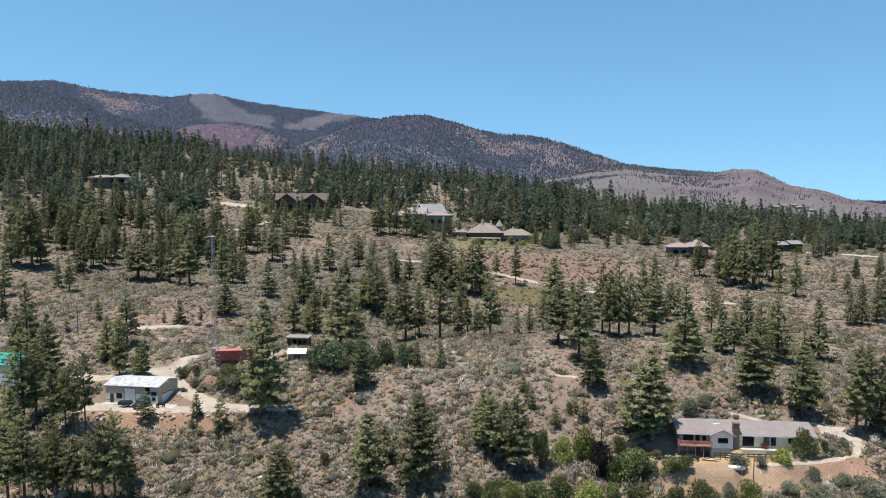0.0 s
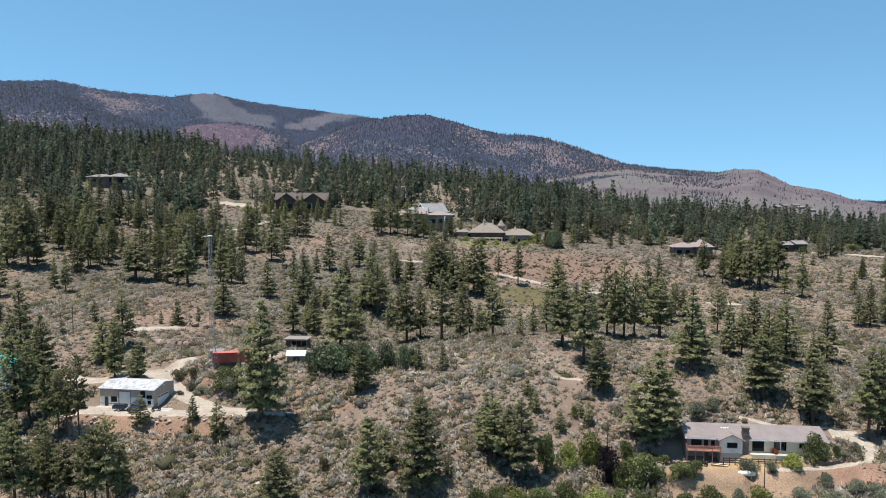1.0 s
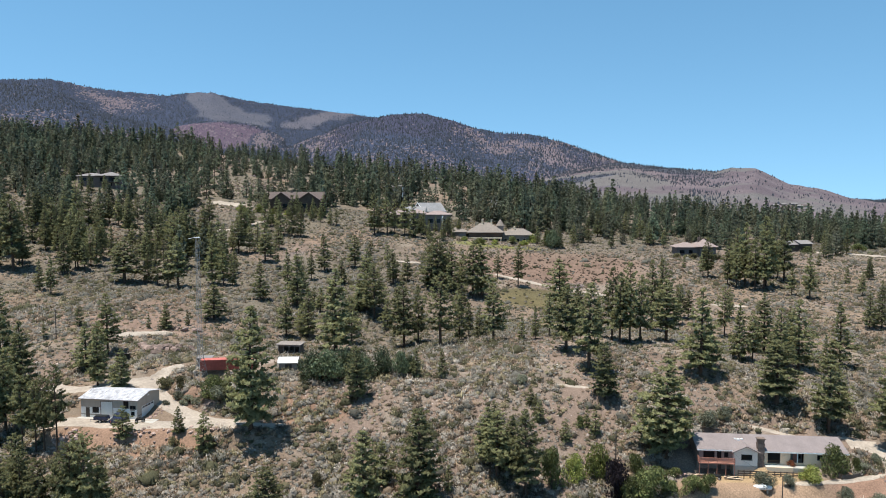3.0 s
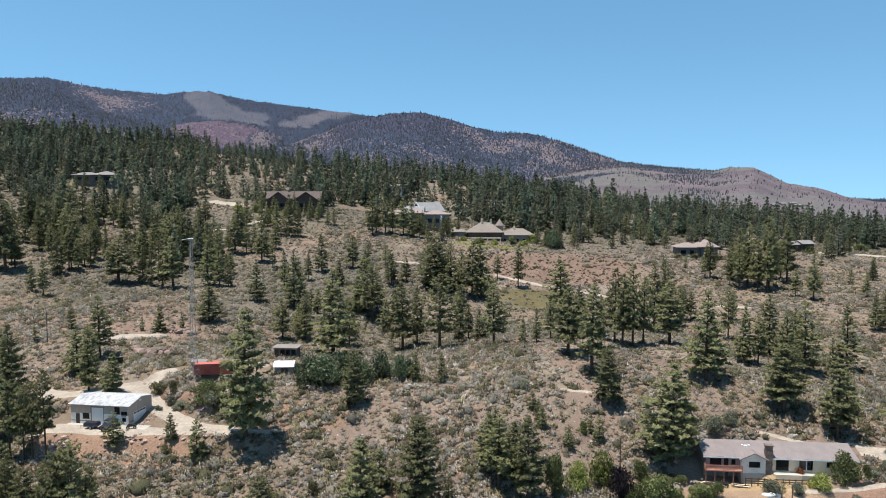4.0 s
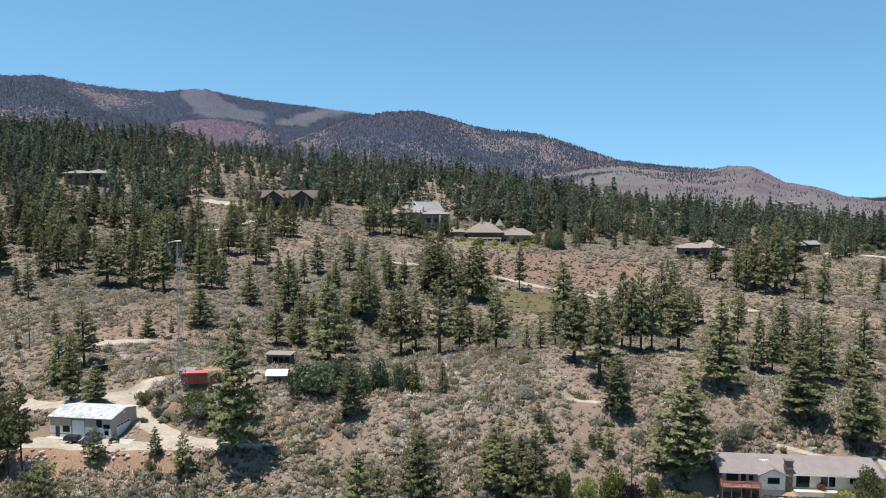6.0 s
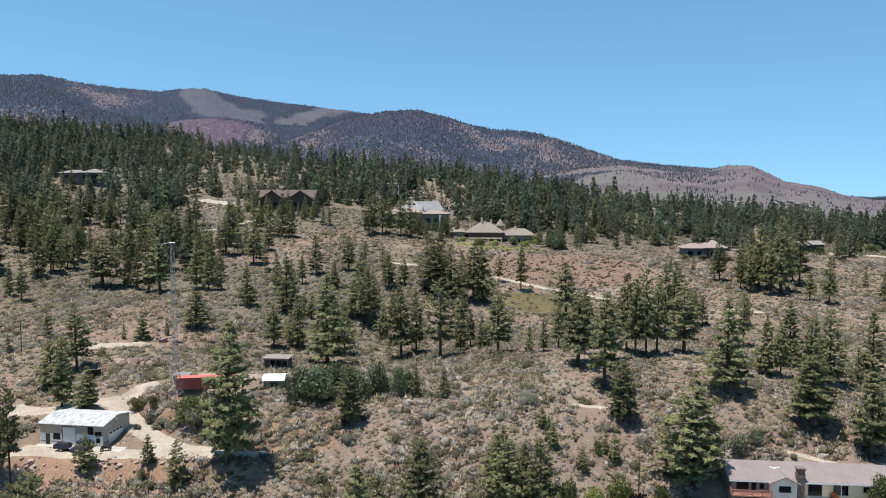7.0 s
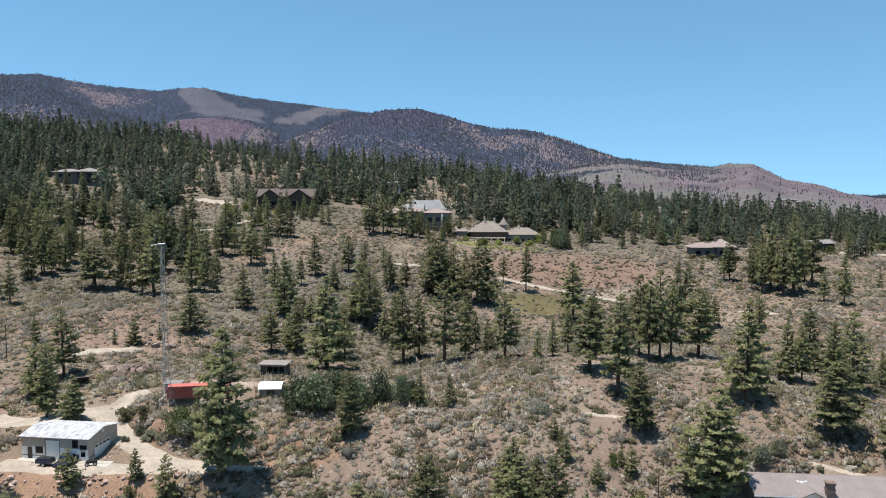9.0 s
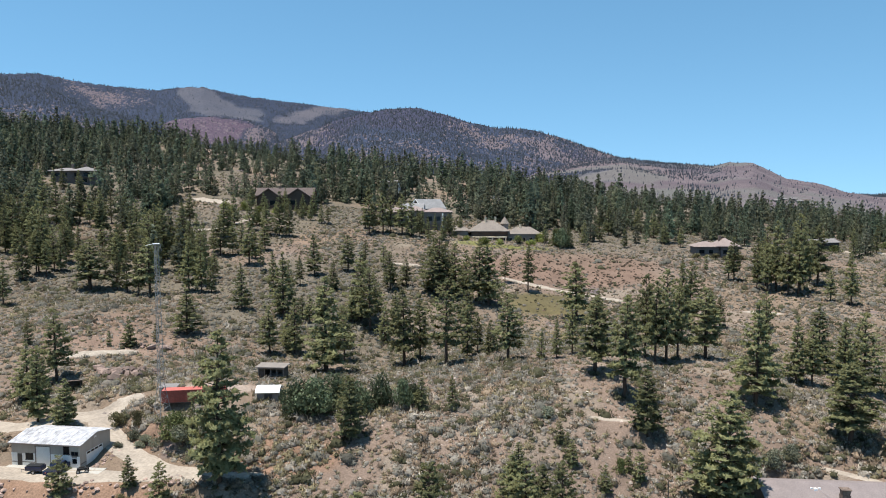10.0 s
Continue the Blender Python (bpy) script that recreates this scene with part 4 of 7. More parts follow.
def forest():
    """The pine woods on the crest, one joined thing."""
    rng = np.random.default_rng(11)
    models = [pine_arrays(rng, 13, 6, 2, 6, 0.080, 0.19 + 0.025 * (k % 3), 0.03 + 0.06 * (k % 2), taper=0.9 + 0.1 * (k % 4), blade=0.5, limbs=False) for k in range(6)]
    coarse = [pine_arrays(rng, 11, 5, 1, 7, 0.094, 0.19 + 0.025 * (k % 3), 0.03, taper=0.9 + 0.12 * (k % 3), blade=0.55, limbs=False) for k in range(6)]
    n = 11500
    y = rng.uniform(285, 680, n)
    x = rng.uniform(-0.72, 0.72, n) * y
    u = x / y
    # how far off the woods begin, from west to east
    start = np.interp(u, [-0.7, -0.55, -0.40, -0.30, -0.22, -0.10, 0.0, 0.10, 0.2, 0.3, 0.45, 0.7],
                      [352, 356, 362, 376, 410, 412, 408, 398, 384, 374, 380, 370])
    thick = smooth(-10, 35, y - start + 40 * (fractal(x, y, 40, 61, 3) - 0.5))
    scatter = 0.13 * smooth(0, 40, y - 285) * smooth(0.45, 0.62, fractal(x, y, 45, 67, 2)) * (u < -0.22)
    lush = 0.10 + 0.10 * (u < -0.22) + 0.30 * smooth(0.32, 0.54, fractal(x, y, 34, 63, 3))
    lush = lush * (1 - 0.3 * (u < -0.2) * (1 - smooth(400, 450, y)))
    keep = (rng.random(n) < np.clip(lush * thick + scatter, 0, 1)) & clear_of(x, y, GLADES)
    for west, east, far, depth in VISTAS:
        keep &= (u < west) | (u > east) | (y > far + 3) | (y < far - depth)
    x, y = x[keep], y[keep]
    z = land(x, y)
    verts, tris, tones, normals, at = [], [], [], [], 0
    for k in range(len(x)):
        tv, tt, lv, lt, soft = (models if y[k] < 440 else coarse)[int(rng.integers(6))]
        h = rng.uniform(12, 28) * (0.72 if x[k] > 0.03 * y[k] else 0.88) * (0.6 if rng.random() < 0.22 else 1.25 if rng.random() < 0.12 else 1.0) * (0.8 if y[k] < 340 or x[k] < -0.2 * y[k] else 1.0) * (0.8 if -0.3 < x[k] / y[k] < 0.03 and y[k] > 420 else 0.86 if x[k] > 0.25 * y[k] else 1.0)
        a, w = rng.uniform(0, 6.28), h * rng.uniform(0.85, 1.2)
        c, s = math.cos(a), math.sin(a)
        both = np.concatenate([tv, lv])
        verts.append(np.stack([(both[:, 0] * c - both[:, 1] * s) * w + x[k], (both[:, 0] * s + both[:, 1] * c) * w + y[k], both[:, 2] * h + z[k] - 0.1], -1))
        up = np.concatenate([unit(tv * np.array((1.0, 1.0, 0.0)) + 1e-5), soft])
        normals.append(np.stack([up[:, 0] * c - up[:, 1] * s, up[:, 0] * s + up[:, 1] * c, up[:, 2]], -1))
        tris += [tt + at, lt + at + len(tv)]
        at += len(both)
        leaf = np.array((0.120, 0.134, 0.085)) * rng.uniform(0.6, 1.35) * np.array((rng.uniform(0.88, 1.15), 1, rng.uniform(0.9, 1.1)))
        leaves = leaf * np.repeat(rng.uniform(0.75, 1.3, (len(lv) // 3, 1)), 3, 0)
        tones += [np.tile((0.05, 0.038, 0.030), (len(tv), 1)), leaves]
    ob = new("pine_forest", sheet("pine_forest", np.concatenate(verts), np.concatenate(tris), FOREST, np.concatenate(tones), True, np.concatenate(normals)))
    tagged(ob, "dense dark green pine woods along the crest", "forest", kind="stuff")


forest()


def mountain_woods():
    """Far pines on the mountain sides, a few triangles each."""
    rng = np.random.default_rng(17)
    n = 330000
    r = np.sqrt(rng.uniform(1250**2, 4550**2, n))
    a = rng.uniform(-0.64, 0.66, n)
    x, y = np.sin(a) * r, np.cos(a) * r
    heights = np.stack(ridge_heights(x, y))
    which, z = heights.argmax(0), heights.max(0)
    u, tilt, fine, grass, pale, red, bare, speck = slopes(x, y, z, which)
    chance = 0.75 - 0.5 * speck
    lone = smooth(0.50, 0.62, fractal(x, y, 160.0, 67, 3)) * (1 - smooth(0.36, 0.44, u))
    chance = np.where(bare > 0.5, 0.03 + 0.40 * lone, chance)
    crests = np.array([item[1] for item in RIDGES], float)[which]
    chance = np.maximum(chance, 0.6 * ((crests - r) < np.where(which == 3, 240, 70)) * (1 - smooth(0.34, 0.43, u))) * (1 - 0.92 * np.maximum(np.maximum(grass, pale), red))
    chance = chance * (np.abs(r - crests) < 1900) * (r < crests - 2)
    keep = rng.random(n) < chance * np.where(which == 0, 0.6, 1.0)
    x, y, z = x[keep], y[keep], z[keep]
    n = len(x)
    h = rng.uniform(4, 10, n) * np.where(which[keep] == 3, 0.75, 1.0)
    w = h * rng.uniform(0.24, 0.42, n)
    ring = [(math.cos(q), math.sin(q)) for q in (0.3, 2.4, 4.5)]
    corners = [np.stack([x + w * c, y + w * s, z - 2 + h * 0.1], -1) for c, s in ring] + [np.stack([x, y, z + h], -1)]
    verts = np.stack(corners, 1).reshape(-1, 3)
    base = np.arange(n)[:, None] * 4
    tris = np.concatenate([base + np.array(t) for t in ((0, 1, 3), (1, 2, 3), (2, 0, 3))])
    # dark conifer tone with the bluish haze of distance put into it
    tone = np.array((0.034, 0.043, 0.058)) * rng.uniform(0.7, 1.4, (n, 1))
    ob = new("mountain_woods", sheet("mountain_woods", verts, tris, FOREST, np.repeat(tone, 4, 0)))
    tagged(ob, "scattered dark pines on the far mountain sides", "forest", kind="stuff")


mountain_woods()


def brush_mounds(rng, x, y, size, tone, sprigs, sides):
    """Soft uneven mounds with leafy sprigs standing out of them."""
    m = len(x)
    root = np.stack([x, y, land(x, y)], -1)[:, None]
    squash = rng.uniform(0.5, 0.9, (m, 1))
    turn = rng.uniform(0, 6.28, (m, 1))
    cap = []
    for k, (up, reach) in enumerate(((-0.15, 0.78), (0.42, 0.54))):
        a = turn + 2 * math.pi * (np.arange(sides) + 0.5 * k) / sides + rng.uniform(-0.3, 0.3, (m, sides))
        out = reach * rng.uniform(0.62, 1.2, (m, sides))
        cap.append(np.stack([np.cos(a) * out, np.sin(a) * out, (up + k * rng.uniform(-0.2, 0.15, (m, sides))) * squash], -1))
    cap.append(np.stack([rng.uniform(-0.25, 0.25, m), rng.uniform(-0.25, 0.25, m), squash[:, 0] * rng.uniform(0.54, 0.74, m)], -1)[:, None])
    cap = np.concatenate(cap, 1)
    faces = []
    for k in range(sides):
        j = (k + 1) % sides
        faces += [(k, j, sides + k), (j, sides + j, sides + k), (sides + k, sides + j, 2 * sides)]
    a, up = rng.uniform(0, 2 * math.pi, (m, sprigs)), rng.uniform(0.0, 1.0, (m, sprigs))
    out = np.sqrt(1 - up**2 * 0.9)
    dome = np.stack([np.cos(a) * out, np.sin(a) * out, up * squash], -1)
    bulge = unit(dome * np.array((1, 1, 1.3)) + np.array((0, 0, 0.15)))
    facing = unit(bulge + rng.normal(0, 0.42, (m, sprigs, 3)))
    upright = (np.arange(sprigs) % 2 == 0)[None, :, None]
    facing = np.where(upright, unit(np.cross(bulge + np.array((0, 0, 0.9)), rng.normal(0, 1, (m, sprigs, 3)))), facing)
    q = unit(np.cross(facing, np.where(upright, bulge + np.array((0, 0, 0.9)), 0) + rng.normal(0, 1, (m, sprigs, 3)) * np.where(upright, 0.25, 1.0) + np.array((0, 0, 0.6))))
    d = np.cross(q, facing)
    s = rng.uniform(0.3, 0.6, (m, sprigs, 1)) * (0.6 if sprigs > 20 else 1.0)
    foot = dome * rng.uniform(0.7, 1.0, (m, sprigs, 1)) - d * s * 0.3
    sprig = np.stack([foot + q * s * 0.26, foot - q * s * 0.26, foot + d * s * 1.15], 2).reshape(m, 3 * sprigs, 3)
    shape = np.concatenate([cap, sprig], 1)
    soft = np.concatenate([unit(cap * np.array((1, 1, 1.3)) + np.array((0, 0, 0.15))), np.repeat(bulge, 3, 1)], 1)
    each = 2 * sides + 1 + 3 * sprigs
    faces += [(2 * sides + 1 + 3 * k, 2 * sides + 2 + 3 * k, 2 * sides + 3 + 3 * k) for k in range(sprigs)]
    tris = (np.arange(m)[:, None, None] * each + np.array(faces)[None]).reshape(-1, 3)
    # cores darker than sprigs: the mound's inner shade is put into its colour
    light = np.concatenate([rng.uniform(0.7, 0.95, (m, 2 * sides + 1)), np.repeat(rng.uniform(0.6, 1.4, (m, sprigs)), 3, 1)], 1)
    shade = (tone[:, None] * light[..., None]).reshape(-1, 3)
    verts = (root + shape * size[:, None, None]).reshape(-1, 3)
    ob = new("sagebrush", sheet("sagebrush", verts, tris, SHRUB, shade, True, soft.reshape(-1, 3)))
    tagged(ob, "grey-brown sagebrush and dry bitterbrush covering the slope", "shrubs", kind="stuff")


def sagebrush():
    """Low brush over the whole slope, in grey, olive and straw, with dry grass tufts between."""
    rng = np.random.default_rng(23)
    n = 134000
    y = 118 + 322 * rng.random(n) ** 1.2
    x = rng.uniform(-0.74, 0.74, n) * (y + 10)
    cover = fractal(x, y, 16.0, 71, 3)
    keep = clear_of(x, y, BRUSH_FREE)
    for line, half in ROADS:
        for (a, b), (c, d) in zip(line[:-1], line[1:]):
            t = np.clip(((x - a) * (c - a) + (y - b) * (d - b)) / ((c - a) ** 2 + (d - b) ** 2), 0, 1)
            keep &= np.hypot(x - a - t * (c - a), y - b - t * (d - b)) > half + (0.7 if half > 2 else 0.1)
    x, y, cover = x[keep], y[keep], cover[keep]
    n = len(x)
    meadow = np.hypot((x - 41) / 18, (y - 288) / 12) < 1 + 0.4 * (cover - 0.5)
    bare_slope = np.hypot((x - 55) / 46, (y - 336) / 24) < 1 + 0.6 * (cover - 0.5)
    draw = np.exp(-(((x + 14) / 40) ** 2 + ((y - 275) / 52) ** 2))
    dense = 0.58 + 0.42 * smooth(0.36, 0.56, cover + 0.12 * (y > 230))
    dense = np.where(meadow, 0.2, np.where(bare_slope, 0.3, dense)) * (1 + 0.4 * draw) * (1 - 0.4 * np.exp(-(((x + 85) / 38) ** 2 + ((y - 228) / 20) ** 2))) + 0.5 * np.exp(-(((x + 30) / 9) ** 2 + ((y - 147) / 6) ** 2))
    species = rng.random(n) + 0.7 * (fractal(x, y, 20.0, 73, 2) - 0.5) - 0.28 * draw
    vary = rng.uniform(0.7, 1.25, (n, 1))
    tone = np.array((0.246, 0.220, 0.186)) * vary
    tone = np.where((species < 0.28)[:, None], np.array((0.190, 0.164, 0.102)) * vary, tone)
    tone = np.where((species > 0.82)[:, None], np.array((0.235, 0.178, 0.128)) * vary, tone)
    tone = np.where((rng.random(n) < 0.08)[:, None], np.array((0.115, 0.090, 0.066)) * vary, tone)
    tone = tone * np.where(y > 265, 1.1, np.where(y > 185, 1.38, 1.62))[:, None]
    size = (0.30 + rng.gamma(2.4, 0.15, n)) * (0.8 + 0.4 * smooth(0.35, 0.6, cover)) * np.where(y > 265, 1.1, 1.0)
    chance = rng.random(n)
    shrub = rng.random(n) < np.where(y > 225, 0.09, 0.075) + 0.16 * draw
    size = np.where(shrub, size * 1.5 + 0.3, size)
    tone = np.where(bare_slope[:, None], np.array((0.130, 0.100, 0.074)) * vary, tone)
    tone = np.where(shrub[:, None], np.where((rng.random(n) < 0.55)[:, None], np.array((0.130, 0.124, 0.074)), np.array((0.225, 0.212, 0.176))) * vary, tone)
    near, mid = y < 185, (y >= 185) & (y < 265)
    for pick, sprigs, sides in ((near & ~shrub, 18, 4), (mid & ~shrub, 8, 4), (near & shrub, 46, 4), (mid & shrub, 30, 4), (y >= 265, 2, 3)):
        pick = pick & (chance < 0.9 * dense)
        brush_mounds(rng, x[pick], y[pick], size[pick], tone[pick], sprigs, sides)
    # shrubs on the rocky slope behind the lodge
    m = 900
    a, b = -128 + 22 * rng.uniform(-1, 1, m), 492 + 42 * rng.uniform(-1, 1, m)
    tint = np.where((rng.random(m) < 0.5)[:, None], np.array((0.15, 0.135, 0.075)), np.array((0.23, 0.20, 0.16))) * rng.uniform(0.7, 1.2, (m, 1))
    brush_mounds(rng, a, b, rng.uniform(0.5, 1.3, m), tint, 3, 4)
    # dry grass and seedlings between the mounds
    pick = (y < 200) & (chance > 0.9)
    brush_mounds(rng, x[pick], y[pick], 0.14 + 0.2 * (size[pick] - 0.2), tone[pick] * np.array((1.05, 1.0, 0.92)), 3, 4)


BRUSH_FREE = [(-73.8, 197.6, 5.5, 2.2), (-47, 183.5, 8, 4), (-66.5, 160.0, 13.5, 8.5), (68, 157, 18, 7), (62, 147, 14, 6.5), (75, 147.5, 9, 4.5), (-47, 176, 9, 4), (-103, 168, 9, 7), (-62, 150.2, 17, 2.6), (87, 145, 7, 2.6), (73, 144, 8, 1.6)]
sagebrush()

# ---------------------------------------------------------------- surfaces of buildings and things
CREAM = material("cream_stucco", (0.80, 0.61, 0.42), 0.9, grain=(5, 0.06), blotch=(0.5, 0.08), bump=(30, 0.15))
PALE_STUCCO = material("pale_stucco", (0.80, 0.70, 0.60), 0.9, grain=(5, 0.06), blotch=(0.5, 0.08), bump=(30, 0.15))
WHITE = material("white_paint", (0.78, 0.77, 0.74), 0.6, grain=(4, 0.05), blotch=(0.6, 0.06), bump=(20, 0.05))
GREY_SIDING = material("grey_metal_siding", (0.40, 0.355, 0.305), 0.55, grain=(3, 0.06), blotch=(0.4, 0.1), bump=(8, 0.1), streak=(3, 3, 0.3))
MAST_STEEL = material("dull_mast_steel", (0.29, 0.27, 0.25), 0.9, metal=0.0, grain=(4, 0.15), blotch=(0.6, 0.1), bump=(1, 0))
SHINGLE = material("grey_brown_shingles", (0.235, 0.196, 0.186), 0.95, grain=(4.5, 0.16), blotch=(0.45, 0.12), bump=(10, 0.4), spec=0.15)
METAL_ROOF = material("weathered_pale_metal_roof", (0.44, 0.43, 0.44), 0.6, grain=(1.1, 0.42), blotch=(3.0, 0.3), bump=(6, 0.1), streak=(1.1, 0.6, 1))
PALE_ROOF = material("pale_standing_seam_roof", (0.26, 0.25, 0.245), 0.85, grain=(1.2, 0.1), blotch=(0.3, 0.1), bump=(3, 0.1), spec=0.1)
STONE = material("brown_chimney_stone", (0.17, 0.125, 0.10), 0.95, grain=(3.5, 0.45), blotch=(1.0, 0.2), bump=(5, 0.8))
GLASS = material("dark_window_glass", (0.010, 0.012, 0.014), 0.08, grain=(1, 0), blotch=(1, 0), bump=(1, 0), spec=0.2)
REDWOOD = material("faded_red_brown_wood", (0.42, 0.20, 0.145), 0.8, grain=(6, 0.15), blotch=(0.8, 0.15), bump=(12, 0.2))
TIMBER = material("dark_weathered_timber", (0.10, 0.08, 0.065), 0.9, grain=(5, 0.3), blotch=(0.8, 0.2), bump=(12, 0.4))
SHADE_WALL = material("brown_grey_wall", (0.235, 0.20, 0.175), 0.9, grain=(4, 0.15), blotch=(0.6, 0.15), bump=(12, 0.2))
CONCRETE = material("pale_concrete", (0.41, 0.385, 0.34), 0.9, grain=(3, 0.08), blotch=(0.4, 0.12), bump=(15, 0.2))
NAVY = material("navy_car_paint", (0.022, 0.03, 0.065), 0.25, grain=(2, 0.1), blotch=(1, 0.1), bump=(1, 0), spec=0.5)
BLACK = material("black_plastic", (0.02, 0.02, 0.02), 0.5, grain=(5, 0.2), blotch=(1, 0.1), bump=(1, 0))
RUBBER = material("black_rubber", (0.02, 0.019, 0.018), 0.9, grain=(8, 0.2), blotch=(2, 0.1), bump=(30, 0.2))
STEEL = material("galvanised_steel", (0.45, 0.455, 0.46), 0.5, metal=0.6, grain=(4, 0.15), blotch=(0.6, 0.1), bump=(1, 0))
RED_PAINT = material("faded_red_container_paint", (0.47, 0.13, 0.10), 0.6, grain=(2, 0.15), blotch=(0.5, 0.15), bump=(4, 0.1))
TEAL = material("teal_metal_roof", (0.02, 0.26, 0.20), 0.45, grain=(2, 0.06), blotch=(0.4, 0.06), bump=(1, 0))
TAN_TILE = material("tan_roof_tiles", (0.225, 0.188, 0.158), 0.9, grain=(2.0, 0.18), blotch=(0.3, 0.1), bump=(5, 0.4))
ROSE_TILE = material("pinkish_roof_tiles", (0.27, 0.21, 0.188), 0.9, grain=(2.0, 0.16), blotch=(0.3, 0.1), bump=(5, 0.4))
BROWN_ROOF = material("dark_brown_roof", (0.125, 0.095, 0.085), 0.95, grain=(2.0, 0.2), blotch=(0.3, 0.12), bump=(5, 0.4))
SLATE = material("grey_slate_roof", (0.215, 0.195, 0.185), 0.9, grain=(2.0, 0.18), blotch=(0.3, 0.1), bump=(5, 0.4))
DUSKY = material("dusky_brown_siding", (0.15, 0.128, 0.12), 0.9, grain=(3, 0.15), blotch=(0.5, 0.12), bump=(6, 0.2))
LOG = material("brown_log_wall", (0.10, 0.067, 0.05), 0.9, grain=(2.5, 0.25), blotch=(0.5, 0.15), bump=(4, 0.5))
DARK_WALL = material("dark_brown_wall", (0.085, 0.07, 0.06), 0.9, grain=(2.5, 0.2), blotch=(0.5, 0.15), bump=(4, 0.3))
ROCK = material("pinkish_rock", (0.25, 0.18, 0.15), 0.95, grain=(2.5, 0.25), blotch=(0.6, 0.2), bump=(4, 0.7), spread=0.3)


# ---------------------------------------------------------------- building kit
def part(name, bm, mat, parent, label="", smooth_shade=False):
    mesh = bpy.data.meshes.new(name)
    bmesh.ops.recalc_face_normals(bm, faces=bm.faces)
    bm.to_mesh(mesh)
    bm.free()
    mesh.materials.append(mat)
    if smooth_shade:
        for p in mesh.polygons:
            p.use_smooth = True
    ob = new(name, mesh)
    ob.parent = parent
    return tagged(ob, label)


def thing(name, m, label, category, group=""):
    ob = new(name)
    ob.matrix_basis = m
    return tagged(ob, label, category, group)


def box(bm, x0, x1, y0, y1, z0, z1, m=None):
    made = bmesh.ops.create_cube(bm, size=1.0)["verts"]
    for v in made:
        v.co = Vector((x0 + (v.co.x + 0.5) * (x1 - x0), y0 + (v.co.y + 0.5) * (y1 - y0), z0 + (v.co.z + 0.5) * (z1 - z0)))
        if m is not None:
            v.co = m @ v.co
    return bm


def block(*size, m=None):
    return box(bmesh.new(), *size, m=m)


def rounded(bm, width, segments=2):
    bmesh.ops.bevel(bm, geom=bm.edges[:], offset=width, segments=segments, affect="EDGES", profile=0.5)
    return bm


def bar(bm, a, b, r, sides=6, r2=None):
    """A round bar from a to b."""
    a, b = Vector(a), Vector(b)
    turn = (b - a).to_track_quat("Z", "Y").to_matrix().to_4x4()
    m = Matrix.Translation((a + b) / 2) @ turn
    bmesh.ops.create_cone(bm, cap_ends=True, segments=sides, radius1=r, radius2=r if r2 is None else r2, depth=(b - a).length, matrix=m)
    return bm


def solid(bm, corners, faces):
    vs = [bm.verts.new(c) for c in corners]
    for f in faces:
        bm.faces.new([vs[i] for i in f])
    return bm


def wall_panel(bm, length, low, high, thick, holes, m):
    """One upright wall along local x with its outer face at y = 0, pierced by holes (x0, x1, z0, z1)."""
    xs = sorted({0.0, length, *[h[0] for h in holes], *[h[1] for h in holes]})
    zs = sorted({low, high, *[h[2] for h in holes if h[2] > low], *[h[3] for h in holes if h[3] < high]})
    corners = {}

    def corner(i, k, j):
        if (i, k, j) not in corners:
            corners[i, k, j] = bm.verts.new(m @ Vector((xs[i], thick * j, zs[k])))
        return corners[i, k, j]

    def full(i, k):
        if not (0 <= i < len(xs) - 1 and 0 <= k < len(zs) - 1):
            return False
        x, z = (xs[i] + xs[i + 1]) / 2, (zs[k] + zs[k + 1]) / 2
        return not any(h[0] < x < h[1] and h[2] < z < h[3] for h in holes)

    for i in range(len(xs) - 1):
        for k in range(len(zs) - 1):
            if not full(i, k):
                continue
            for j in (0, 1):
                bm.faces.new([corner(*c, j) for c in ((i, k), (i + 1, k), (i + 1, k + 1), (i, k + 1))])
            for (di, dk), (p, q) in (((-1, 0), ((i, k), (i, k + 1))), ((1, 0), ((i + 1, k), (i + 1, k + 1))),
                                     ((0, -1), ((i, k), (i + 1, k))), ((0, 1), ((i, k + 1), (i + 1, k + 1)))):
                if not full(i + di, k + dk):
                    bm.faces.new([corner(*p, 0), corner(*q, 0), corner(*q, 1), corner(*p, 1)])
    return bm


def window(parent, x0, x1, z0, z1, m, frame_mat, bars=1, name="window"):
    """A window set in an opening: frame and sill, with dark panes behind it."""
    bm = bmesh.new()
    t = 0.07
    box(bm, x0 - 0.04, x1 + 0.04, -0.04, 0.10, z0 - 0.08, z0 + t, m)
    box(bm, x0, x1, -0.03, 0.10, z1 - t, z1, m)
    box(bm, x0, x0 + t, -0.03, 0.10, z0 + t, z1 - t, m)
    box(bm, x1 - t, x1, -0.03, 0.10, z0 + t, z1 - t, m)
    for k in range(bars):
        c = x0 + (x1 - x0) * (k + 1) / (bars + 1)
        box(bm, c - 0.025, c + 0.025, -0.01, 0.09, z0 + t, z1 - t, m)
    ob = part(name, bm, frame_mat, parent)
    for k in range(bars + 1):
        a, b = x0 + (x1 - x0) * k / (bars + 1), x0 + (x1 - x0) * (k + 1) / (bars + 1)
        part("pane", block(a + 0.03, b - 0.03, 0.05, 0.07, z0 + 0.04, z1 - 0.04, m=m), GLASS, ob)
    return ob


